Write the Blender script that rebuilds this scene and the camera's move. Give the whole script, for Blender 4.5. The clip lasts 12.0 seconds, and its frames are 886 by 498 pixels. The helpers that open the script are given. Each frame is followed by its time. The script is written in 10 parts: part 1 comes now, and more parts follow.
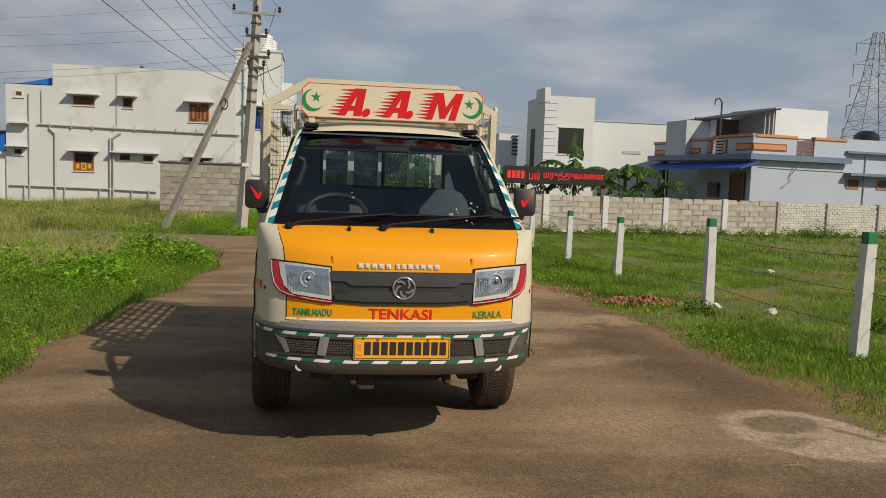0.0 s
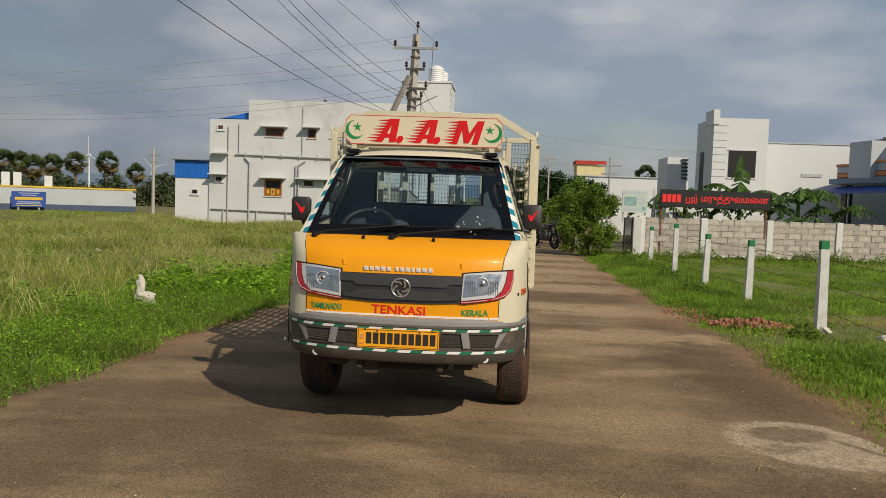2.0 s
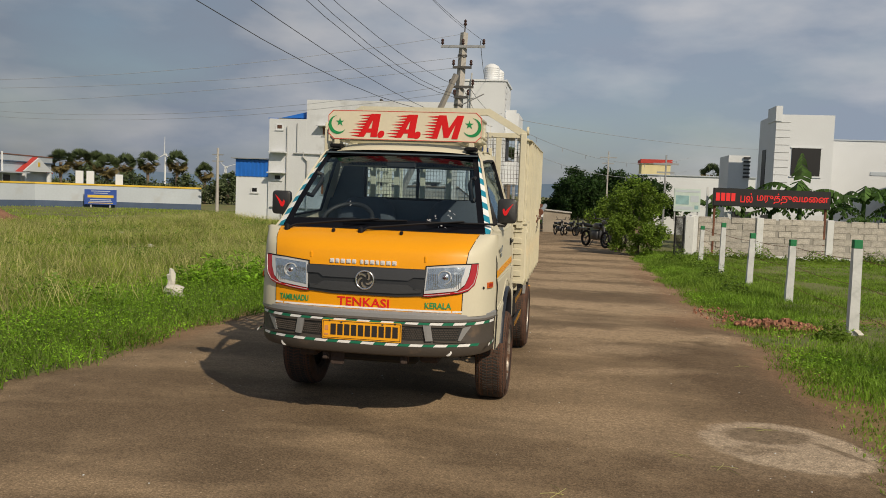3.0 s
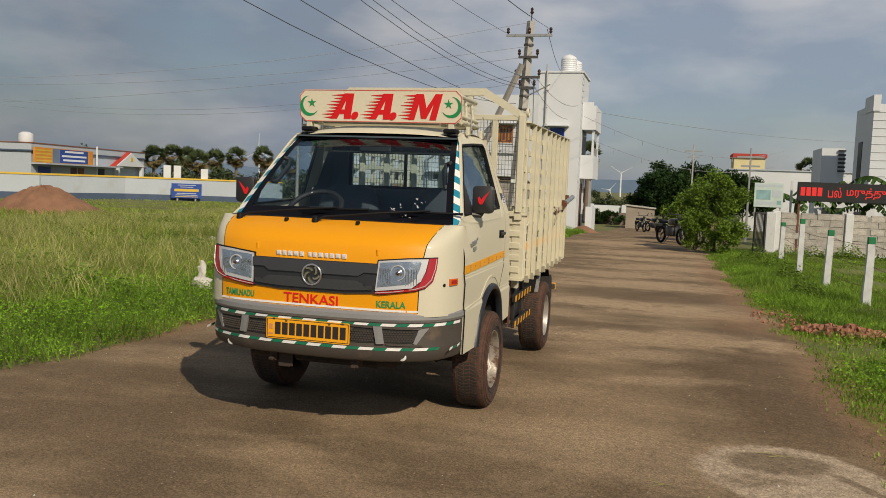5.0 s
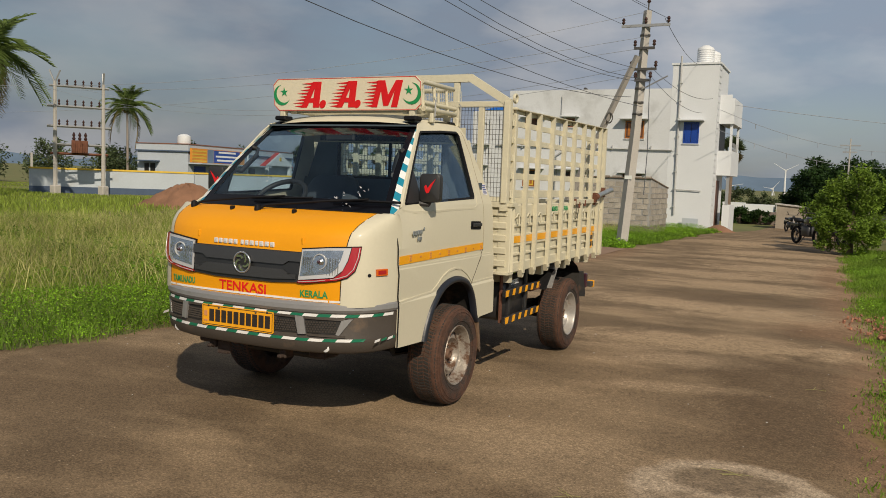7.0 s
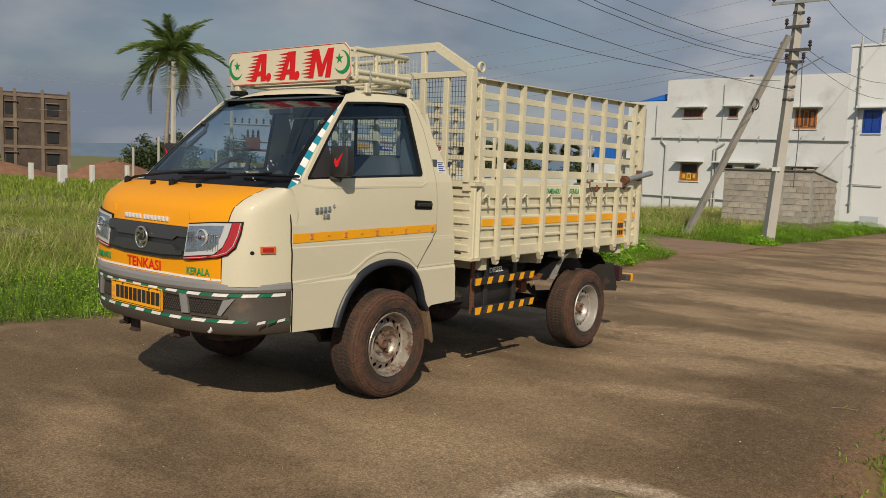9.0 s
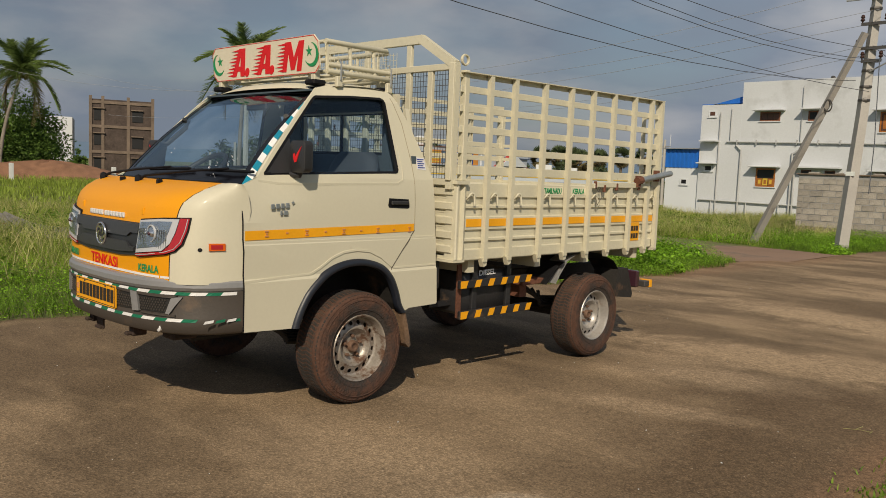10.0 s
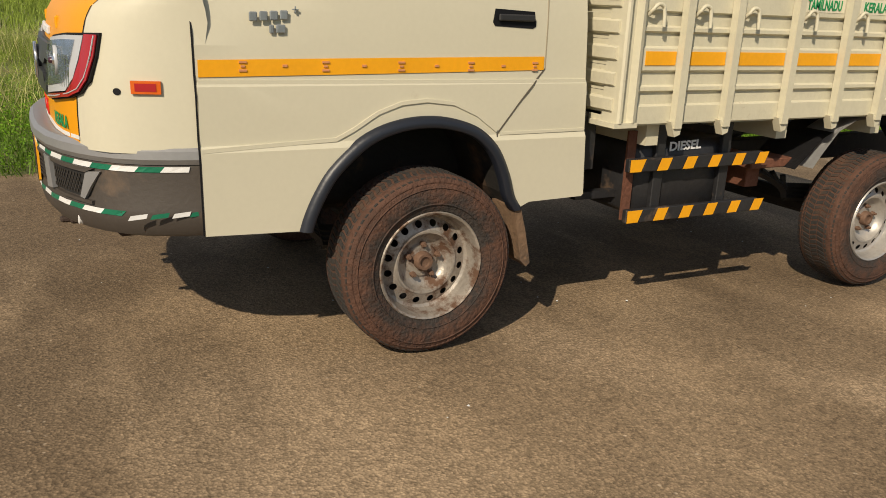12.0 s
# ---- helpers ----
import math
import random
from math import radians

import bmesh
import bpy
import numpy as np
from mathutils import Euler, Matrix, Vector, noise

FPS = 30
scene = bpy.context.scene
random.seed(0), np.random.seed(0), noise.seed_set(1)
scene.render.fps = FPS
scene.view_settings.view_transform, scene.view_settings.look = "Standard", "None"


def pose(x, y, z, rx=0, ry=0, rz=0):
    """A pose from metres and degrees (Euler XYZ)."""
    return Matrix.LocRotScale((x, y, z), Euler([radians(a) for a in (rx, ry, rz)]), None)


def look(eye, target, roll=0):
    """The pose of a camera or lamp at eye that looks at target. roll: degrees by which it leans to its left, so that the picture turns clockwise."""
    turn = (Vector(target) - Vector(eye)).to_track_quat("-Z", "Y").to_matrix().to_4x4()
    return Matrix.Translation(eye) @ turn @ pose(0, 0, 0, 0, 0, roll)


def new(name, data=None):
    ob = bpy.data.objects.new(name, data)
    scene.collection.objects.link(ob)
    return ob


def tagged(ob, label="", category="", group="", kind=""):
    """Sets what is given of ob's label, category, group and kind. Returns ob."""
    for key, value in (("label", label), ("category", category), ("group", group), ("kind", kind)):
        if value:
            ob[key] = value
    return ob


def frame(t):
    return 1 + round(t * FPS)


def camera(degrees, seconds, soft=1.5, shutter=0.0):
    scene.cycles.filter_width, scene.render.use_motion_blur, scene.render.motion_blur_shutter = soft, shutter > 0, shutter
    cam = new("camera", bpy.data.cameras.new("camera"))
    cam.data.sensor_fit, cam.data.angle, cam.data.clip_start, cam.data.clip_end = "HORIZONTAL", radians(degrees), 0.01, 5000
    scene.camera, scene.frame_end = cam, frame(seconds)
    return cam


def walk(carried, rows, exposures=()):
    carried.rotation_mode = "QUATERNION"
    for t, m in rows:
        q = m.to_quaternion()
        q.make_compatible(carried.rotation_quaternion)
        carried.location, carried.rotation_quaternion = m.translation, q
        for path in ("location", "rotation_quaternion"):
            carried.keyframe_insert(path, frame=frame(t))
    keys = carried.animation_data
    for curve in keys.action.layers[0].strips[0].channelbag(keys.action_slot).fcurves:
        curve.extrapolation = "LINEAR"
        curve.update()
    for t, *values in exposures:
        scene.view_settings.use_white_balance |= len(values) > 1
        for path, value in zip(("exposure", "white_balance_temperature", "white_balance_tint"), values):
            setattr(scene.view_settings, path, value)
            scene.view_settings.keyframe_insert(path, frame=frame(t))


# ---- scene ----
cam = camera(57.3, 12.0, 0.9)
PATH = [
    (0, (-0.454, -5.302, 1.428), (-0.145, -3.331, 1.289), 1.9),
    (0.5, (-0.257, -5.486, 1.42), (-0.064, -3.499, 1.298), 2.0),
    (1, (-0.03, -5.678, 1.423), (0.054, -3.683, 1.31), 2.0),
    (1.5, (0.301, -5.839, 1.409), (0.253, -3.842, 1.307), 2.1),
    (2, (0.618, -6.032, 1.398), (0.468, -4.04, 1.306), 2.1),
    (2.5, (0.961, -6.096, 1.389), (0.726, -4.112, 1.294), 2.2),
    (3, (1.251, -5.985, 1.386), (0.937, -4.013, 1.286), 2.3),
    (3.5, (1.478, -5.795, 1.383), (1.095, -3.835, 1.278), 2.4),
    (3.7, (1.57, -5.719, 1.367), (1.162, -3.764, 1.262), 2.3),
    (5.3, (1.978, -5.209, 1.369), (1.424, -3.291, 1.248), 2.5),
    (5.5, (2.067, -5.17, 1.364), (1.492, -3.259, 1.244), 2.4),
    (6, (2.356, -5.107, 1.371), (1.695, -3.224, 1.243), 2.4),
    (6.5, (2.632, -4.893, 1.372), (1.861, -3.053, 1.234), 2.5),
    (7, (2.961, -4.684, 1.362), (2.087, -2.891, 1.223), 2.6),
    (7.2, (3.083, -4.58, 1.362), (2.174, -2.805, 1.218), 2.7),
    (8.8, (3.929, -3.674, 1.322), (2.72, -2.09, 1.151), 2.9),
    (9, (3.992, -3.537, 1.309), (2.749, -1.979, 1.141), 2.8),
    (9.5, (4.13, -3.263, 1.302), (2.821, -1.76, 1.139), 2.9),
    (10, (4.304, -2.967, 1.289), (2.917, -1.536, 1.126), 3.0),
    (10.5, (4.244, -2.624, 1.268), (2.786, -1.266, 1.095), 3.1),
    (11, (4.009, -2.155, 1.252), (2.458, -0.909, 1.048), 3.2),
    (11.5, (3.643, -1.639, 1.209), (1.984, -0.57, 0.886), 3.2),
    (12, (3.16, -1.214, 1.174), (1.469, -0.311, 0.605), 3.4),
]
SLOPE = pose(0, 0, 0, -1.1, 0, 0)
walk(cam, [(t, SLOPE @ look(eye, target, roll)) for t, eye, target, roll in PATH], [(0, 0.0), (9, 0.0), (10.5, -0.08), (11, -0.12), (12, 0.24)])

# ---- light ----
SUN_TO = Vector((0.87, -1.0, 1.0)).normalized()
sun = new("sun", bpy.data.lights.new("sun", "SUN"))
sun.data.energy, sun.data.angle, sun.data.color = 3.88, radians(0.6), (1.0, 0.86, 0.66)
sun.matrix_world = look(SUN_TO * 50, (0, 0, 0))

world = bpy.data.worlds.new("world")
scene.world = world
world.use_nodes = True
wn, wl = world.node_tree.nodes, world.node_tree.links
wn.clear()
w_out, w_bg = wn.new("ShaderNodeOutputWorld"), wn.new("ShaderNodeBackground")
w_sky = wn.new("ShaderNodeTexSky")
w_sky.sky_type, w_sky.sun_disc = "NISHITA", False
w_sky.sun_elevation, w_sky.sun_rotation = radians(37), radians(139)
w_sky.air_density, w_sky.dust_density, w_sky.ozone_density = 1.2, 2.0, 2.0
w_gain = wn.new("ShaderNodeVectorMath")
w_gain.operation = "SCALE"
w_gain.inputs["Scale"].default_value = 0.085
wl.new(w_sky.outputs[0], w_gain.inputs[0])
w_tc, w_map = wn.new("ShaderNodeTexCoord"), wn.new("ShaderNodeMapping")
w_map.inputs["Scale"].default_value = (1.3, 1.3, 3.6)
wl.new(w_tc.outputs["Generated"], w_map.inputs["Vector"])
w_n1, w_n2 = wn.new("ShaderNodeTexNoise"), wn.new("ShaderNodeTexNoise")
for nd, sc, de in ((w_n1, 1.7, 6.0), (w_n2, 4.2, 8.0)):
    nd.inputs["Scale"].default_value, nd.inputs["Detail"].default_value = sc, de
    wl.new(w_map.outputs[0], nd.inputs["Vector"])
w_r1, w_r2 = wn.new("ShaderNodeValToRGB"), wn.new("ShaderNodeValToRGB")
w_r1.color_ramp.elements[0].position, w_r1.color_ramp.elements[1].position = 0.24, 0.56
w_r2.color_ramp.elements[0].position, w_r2.color_ramp.elements[1].position = 0.42, 0.68
wl.new(w_n1.outputs[0], w_r1.inputs[0])
wl.new(w_n2.outputs[0], w_r2.inputs[0])
w_cloud, w_mix = wn.new("ShaderNodeMix"), wn.new("ShaderNodeMix")
w_cloud.data_type = w_mix.data_type = "RGBA"
w_cloud.inputs["A"].default_value, w_cloud.inputs["B"].default_value = (0.275, 0.325, 0.405, 1), (0.475, 0.487, 0.52, 1)
wl.new(w_r2.outputs[0], w_cloud.inputs["Factor"])
wl.new(w_r1.outputs[0], w_mix.inputs["Factor"])
wl.new(w_gain.outputs[0], w_mix.inputs["A"])
wl.new(w_cloud.outputs["Result"], w_mix.inputs["B"])
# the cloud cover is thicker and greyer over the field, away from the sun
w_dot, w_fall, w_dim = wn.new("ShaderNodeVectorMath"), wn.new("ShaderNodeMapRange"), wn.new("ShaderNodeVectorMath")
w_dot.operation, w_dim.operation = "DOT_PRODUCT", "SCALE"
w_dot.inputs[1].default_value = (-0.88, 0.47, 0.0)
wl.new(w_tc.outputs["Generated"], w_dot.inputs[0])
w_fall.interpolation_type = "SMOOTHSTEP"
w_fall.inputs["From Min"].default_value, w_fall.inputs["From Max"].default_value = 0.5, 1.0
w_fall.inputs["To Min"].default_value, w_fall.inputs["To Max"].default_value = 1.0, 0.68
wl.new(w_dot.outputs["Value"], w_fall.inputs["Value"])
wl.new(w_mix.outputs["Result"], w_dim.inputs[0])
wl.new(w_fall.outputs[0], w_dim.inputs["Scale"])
# dimming added to the unseen sky overhead for deeper shadows, none towards the horizon
w_sep, w_top, w_lid = wn.new("ShaderNodeSeparateXYZ"), wn.new("ShaderNodeMapRange"), wn.new("ShaderNodeVectorMath")
w_lid.operation = "SCALE"
wl.new(w_tc.outputs["Generated"], w_sep.inputs[0])
wl.new(w_sep.outputs["Z"], w_top.inputs["Value"])
w_top.interpolation_type = "SMOOTHSTEP"
w_top.inputs["From Min"].default_value, w_top.inputs["From Max"].default_value = 0.42, 0.9
w_top.inputs["To Min"].default_value, w_top.inputs["To Max"].default_value = 1.0, 0.48
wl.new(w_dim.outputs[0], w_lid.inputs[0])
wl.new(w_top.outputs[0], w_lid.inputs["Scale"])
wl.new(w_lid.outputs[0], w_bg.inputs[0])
w_bg.inputs[1].default_value = 1.0
wl.new(w_bg.outputs[0], w_out.inputs[0])


# ---- materials ----
def mat(name, base, rough=0.6, metal=0.0, var=0.12, scale=2.0, fine=45.0, bump=0.15, dirt=None, dirt_at=0.55, dirt_scale=4.0, coat=0.0, spec=0.5, rnd=0.0, island=0.0):
    """A painted or plain surface: base colour with variation at two scales, fine relief and stains with a shape of their own."""
    m = bpy.data.materials.new(name)
    m.use_nodes = True
    n, l = m.node_tree.nodes, m.node_tree.links
    bs = n["Principled BSDF"]
    bs.inputs["Metallic"].default_value, bs.inputs["Roughness"].default_value = metal, rough
    bs.inputs["Coat Weight"].default_value = coat
    bs.inputs["Coat Roughness"].default_value = 0.12
    bs.inputs["Specular IOR Level"].default_value = spec
    tc = n.new("ShaderNodeTexCoord")
    big, small = n.new("ShaderNodeTexNoise"), n.new("ShaderNodeTexNoise")
    for nd, sc, de in ((big, scale, 5.0), (small, fine, 4.0)):
        nd.inputs["Scale"].default_value, nd.inputs["Detail"].default_value = sc, de
        l.new(tc.outputs["Object"], nd.inputs["Vector"])
    add = n.new("ShaderNodeMath")
    add.operation = "MULTIPLY_ADD"
    add.inputs[1].default_value = 0.6
    l.new(big.outputs[0], add.inputs[0])
    half = n.new("ShaderNodeMath")
    half.operation = "MULTIPLY"
    half.inputs[1].default_value = 0.4
    l.new(small.outputs[0], half.inputs[0])
    l.new(half.outputs[0], add.inputs[2])
    rng = n.new("ShaderNodeMapRange")
    rng.inputs["From Min"].default_value, rng.inputs["From Max"].default_value = 0.3, 0.7
    rng.inputs["To Min"].default_value, rng.inputs["To Max"].default_value = 1 - var, 1 + var
    l.new(add.outputs[0], rng.inputs["Value"])
    col = n.new("ShaderNodeVectorMath")
    col.operation = "SCALE"
    col.inputs[0].default_value = base[:3]
    l.new(rng.outputs[0], col.inputs["Scale"])
    out = col.outputs[0]
    for amount, kind in ((rnd, "ShaderNodeObjectInfo"), (island, "ShaderNodeNewGeometry")):
        if amount:
            src = n.new(kind)
            r2 = n.new("ShaderNodeMapRange")
            r2.inputs["To Min"].default_value, r2.inputs["To Max"].default_value = 1 - amount, 1 + amount
            l.new(src.outputs["Random" if kind == "ShaderNodeObjectInfo" else "Random Per Island"], r2.inputs["Value"])
            s2 = n.new("ShaderNodeVectorMath")
            s2.operation = "SCALE"
            l.new(out, s2.inputs[0])
            l.new(r2.outputs[0], s2.inputs["Scale"])
            out = s2.outputs[0]
    if dirt:
        dn = n.new("ShaderNodeTexNoise")
        dn.inputs["Scale"].default_value, dn.inputs["Detail"].default_value, dn.inputs["Roughness"].default_value = dirt_scale, 9.0, 0.65
        l.new(tc.outputs["Object"], dn.inputs["Vector"])
        dr = n.new("ShaderNodeMapRange")
        dr.inputs["From Min"].default_value, dr.inputs["From Max"].default_value = dirt_at, dirt_at + 0.14
        l.new(dn.outputs[0], dr.inputs["Value"])
        mx = n.new("ShaderNodeMix")
        mx.data_type = "RGBA"
        mx.inputs["B"].default_value = (*dirt[:3], 1)
        l.new(dr.outputs[0], mx.inputs["Factor"])
        l.new(out, mx.inputs["A"])
        out = mx.outputs["Result"]
        rr = n.new("ShaderNodeMapRange")
        rr.inputs["To Min"].default_value, rr.inputs["To Max"].default_value = rough, max(rough, 0.8)
        l.new(dr.outputs[0], rr.inputs["Value"])
        l.new(rr.outputs[0], bs.inputs["Roughness"])
    l.new(out, bs.inputs["Base Color"])
    if bump:
        bp = n.new("ShaderNodeBump")
        bp.inputs["Strength"].default_value, bp.inputs["Distance"].default_value = bump, 0.01
        l.new(small.outputs[0], bp.inputs["Height"])
        l.new(bp.outputs[0], bs.inputs["Normal"])
    return m


def leaf_mat(name, base, var=0.35, through_light=0.35):
    """Leaves and grass: each island its own shade, with light coming through."""
    m = mat(name, base, rough=0.55, var=0.6, scale=0.9, fine=5.0, bump=0, island=var, spec=0.25)
    n, l = m.node_tree.nodes, m.node_tree.links
    bs, out = n["Principled BSDF"], n["Material Output"]
    tr, mx = n.new("ShaderNodeBsdfTranslucent"), n.new("ShaderNodeMixShader")
    mx.inputs[0].default_value = through_light
    src = bs.inputs["Base Color"].links[0].from_socket
    l.new(src, tr.inputs["Color"])
    l.new(bs.outputs[0], mx.inputs[1])
    l.new(tr.outputs[0], mx.inputs[2])
    l.new(mx.outputs[0], out.inputs["Surface"])
    return m


def glass_mat(name, tint, gloss=1.0, rough=0.0):
    m = bpy.data.materials.new(name)
    m.use_nodes = True
    n, l = m.node_tree.nodes, m.node_tree.links
    n.remove(n["Principled BSDF"])
    t, g, f, mx = n.new("ShaderNodeBsdfTransparent"), n.new("ShaderNodeBsdfGlossy"), n.new("ShaderNodeLayerWeight"), n.new("ShaderNodeMixShader")
    t.inputs["Color"].default_value = (*tint, 1)
    g.inputs["Roughness"].default_value = rough
    g.inputs["Color"].default_value = (0.74, 0.90, 1.0, 1)
    f.inputs["Blend"].default_value = 0.5
    pw, ad = n.new("ShaderNodeMath"), n.new("ShaderNodeMath")
    pw.operation, ad.operation = "POWER", "MULTIPLY_ADD"
    pw.inputs[1].default_value = 3.0
    ad.inputs[1].default_value, ad.inputs[2].default_value = 0.45 * gloss, 0.022 * gloss
    l.new(f.outputs["Facing"], pw.inputs[0])
    l.new(pw.outputs[0], ad.inputs[0])
    l.new(ad.outputs[0], mx.inputs[0])
    l.new(t.outputs[0], mx.inputs[1])
    l.new(g.outputs[0], mx.inputs[2])
    l.new(mx.outputs[0], n["Material Output"].inputs["Surface"])
    return m


M = {}
M["white_wall"] = mat("white_wall", (0.57, 0.595, 0.62), 0.85, var=0.07, scale=0.5, fine=14, bump=0.25, dirt=(0.43, 0.445, 0.455), dirt_at=0.54, dirt_scale=0.45)
M["white_plain"] = mat("white_plain", (0.62, 0.65, 0.68), 0.8, var=0.05, scale=0.8, fine=20, bump=0.15)
M["blue_sheet"] = mat("blue_sheet", (0.012, 0.13, 0.52), 0.5, var=0.12, scale=1.5)
M["blue_window"] = mat("blue_window", (0.01, 0.05, 0.30), 0.35, var=0.12)
M["wood_window"] = mat("wood_window", (0.36, 0.13, 0.025), 0.5, var=0.25, scale=2, fine=25)
M["dark_wood"] = mat("dark_wood", (0.10, 0.045, 0.03), 0.55, var=0.25, fine=25)
M["dark_open"] = mat("dark_open", (0.008, 0.008, 0.009), 0.5, var=0.2)
M["pipe"] = mat("pipe", (0.42, 0.43, 0.43), 0.5, var=0.15, fine=12)
M["block"] = mat("block", (0.335, 0.305, 0.265), 0.92, var=0.42, scale=3, fine=40, bump=0.6, rnd=0.16, dirt=(0.19, 0.165, 0.14), dirt_at=0.55, dirt_scale=3)
M["mortar"] = mat("mortar", (0.30, 0.295, 0.285), 0.95, var=0.15, scale=2, fine=40, bump=0.5)
M["block_base"] = mat("block_base", (0.21, 0.17, 0.15), 0.95, var=0.25, scale=2, fine=30, bump=0.6)
M["concrete"] = mat("concrete", (0.42, 0.40, 0.37), 0.9, var=0.16, scale=1.5, fine=35, bump=0.45, dirt=(0.27, 0.25, 0.23), dirt_at=0.56, dirt_scale=2.2)
M["pole_concrete"] = mat("pole_concrete", (0.40, 0.385, 0.36), 0.9, var=0.15, scale=1.2, fine=30, bump=0.4, dirt=(0.25, 0.23, 0.21), dirt_at=0.6, dirt_scale=2.5)
# darker copy of the pole's concrete, the strut's shade put into the colour
M["shaded_concrete"] = mat("shaded_concrete", (0.27, 0.255, 0.235), 0.92, var=0.2, scale=1.2, fine=30, bump=0.4, dirt=(0.17, 0.155, 0.14), dirt_at=0.58, dirt_scale=2.5)
M["grey_sheet"] = mat("grey_sheet", (0.30, 0.29, 0.27), 0.8, var=0.25, scale=3, fine=30, bump=0.2, dirt=(0.18, 0.15, 0.12), dirt_at=0.56, dirt_scale=4)
M["wall_block"] = mat("wall_block", (0.41, 0.385, 0.345), 0.95, var=0.5, scale=3.2, fine=24, bump=0.9, rnd=0.16, dirt=(0.20, 0.18, 0.155), dirt_at=0.53, dirt_scale=2.6)
M["wall_mortar"] = mat("wall_mortar", (0.31, 0.295, 0.265), 0.95, var=0.25, scale=2, fine=40, bump=0.5)
M["whitewash"] = mat("whitewash", (0.58, 0.595, 0.60), 0.9, var=0.1, scale=3, fine=25, bump=0.4, dirt=(0.45, 0.42, 0.38), dirt_at=0.60, dirt_scale=6)
M["post_green"] = mat("post_green", (0.01, 0.17, 0.06), 0.6, var=0.2, fine=25)
M["iron"] = mat("iron", (0.10, 0.095, 0.09), 0.55, 0.6, var=0.2, fine=25)
M["rust"] = mat("rust", (0.15, 0.06, 0.035), 0.85, 0.1, var=0.35, scale=6, fine=60, bump=0.4)
M["old_iron"] = mat("old_iron", (0.045, 0.030, 0.024), 0.85, 0.2, var=0.35, scale=8, fine=60, bump=0.4, dirt=(0.10, 0.05, 0.03), dirt_at=0.55, dirt_scale=9)
M["wire"] = mat("wire", (0.10, 0.11, 0.13), 0.6, 0.3, var=0.1, bump=0)
M["wire_far"] = mat("wire_far", (0.36, 0.38, 0.42), 0.6, 0.2, var=0.1, bump=0)
M["pylon_steel"] = mat("pylon_steel", (0.30, 0.33, 0.38), 0.6, 0.0, var=0.08, bump=0)
M["porcelain"] = mat("porcelain", (0.05, 0.025, 0.02), 0.2, var=0.1, bump=0)
M["tank"] = mat("tank", (0.66, 0.685, 0.71), 0.5, var=0.05)
M["blue_house"] = mat("blue_house", (0.40, 0.46, 0.56), 0.85, var=0.08, scale=0.6, fine=14, bump=0.2)
M["blue_trim"] = mat("blue_trim", (0.13, 0.19, 0.28), 0.7, var=0.1)
M["orange_trim"] = mat("orange_trim", (0.55, 0.24, 0.10), 0.75, var=0.12)
M["brown_trim"] = mat("brown_trim", (0.22, 0.09, 0.05), 0.75, var=0.15)
M["awning"] = mat("awning", (0.02, 0.07, 0.33), 0.55, var=0.15, scale=2)
M["grey_steel"] = mat("grey_steel", (0.36, 0.37, 0.38), 0.5, 0.5, var=0.15)
M["led_black"] = mat("led_black", (0.012, 0.012, 0.013), 0.4, var=0.2)
M["board_blue"] = mat("board_blue", (0.015, 0.06, 0.30), 0.5, var=0.15)
M["board_white"] = mat("board_white", (0.62, 0.66, 0.64), 0.5, var=0.1)
M["notice_pale"] = mat("notice_pale", (0.44, 0.53, 0.50), 0.5, var=0.15, scale=3)
M["notice_tint"] = mat("notice_tint", (0.20, 0.34, 0.36), 0.5, var=0.3, scale=5)
M["yellow_paint"] = mat("yellow_paint", (0.62, 0.42, 0.05), 0.75, var=0.12)
M["red_roof"] = mat("red_roof", (0.42, 0.04, 0.03), 0.7, var=0.15)
M["navy_base"] = mat("navy_base", (0.06, 0.09, 0.15), 0.85, var=0.15)
M["pale_wall"] = mat("pale_wall", (0.42, 0.47, 0.525), 0.85, var=0.08, scale=0.5, fine=10, dirt=(0.40, 0.43, 0.46), dirt_at=0.57, dirt_scale=0.7)
M["orange_sign"] = mat("orange_sign", (0.62, 0.25, 0.03), 0.6, var=0.1)
M["cream_wall"] = mat("cream_wall", (0.66, 0.58, 0.33), 0.85, var=0.08)
M["brown_block"] = mat("brown_block", (0.075, 0.056, 0.047), 0.95, var=0.5, scale=1.2, fine=9, bump=0.5)
M["raw_concrete"] = mat("raw_concrete", (0.17, 0.13, 0.10), 0.92, var=0.4, scale=1.0, fine=16, bump=0.4)
M["soil_grey"] = mat("earth_plaster", (0.30, 0.26, 0.21), 0.95, var=0.2, scale=1.2, fine=12, bump=0.4)
M["soil_red"] = mat("soil_red", (0.22, 0.115, 0.068), 0.95, var=0.3, scale=2.0, fine=22, bump=0.8)
M["rubble"] = mat("rubble", (0.31, 0.145, 0.088), 0.95, var=0.3, scale=8, fine=50, bump=0.6, island=0.3)
M["bark"] = mat("bark", (0.16, 0.12, 0.09), 0.95, var=0.3, scale=4, fine=30, bump=0.8)
M["palm_bark"] = mat("palm_bark", (0.24, 0.21, 0.18), 0.95, var=0.25, scale=3, fine=22, bump=0.8)
M["leaf_bush"] = leaf_mat("leaf_bush", (0.145, 0.23, 0.028), 0.5)
M["leaf_dark"] = leaf_mat("leaf_dark", (0.03, 0.066, 0.015))
M["leaf_wood"] = leaf_mat("leaf_wood", (0.12, 0.205, 0.04))
M["leaf_palm"] = leaf_mat("leaf_palm", (0.125, 0.18, 0.048), 0.3, 0.3)
M["leaf_dry"] = leaf_mat("leaf_dry", (0.15, 0.12, 0.05), 0.3, 0.2)
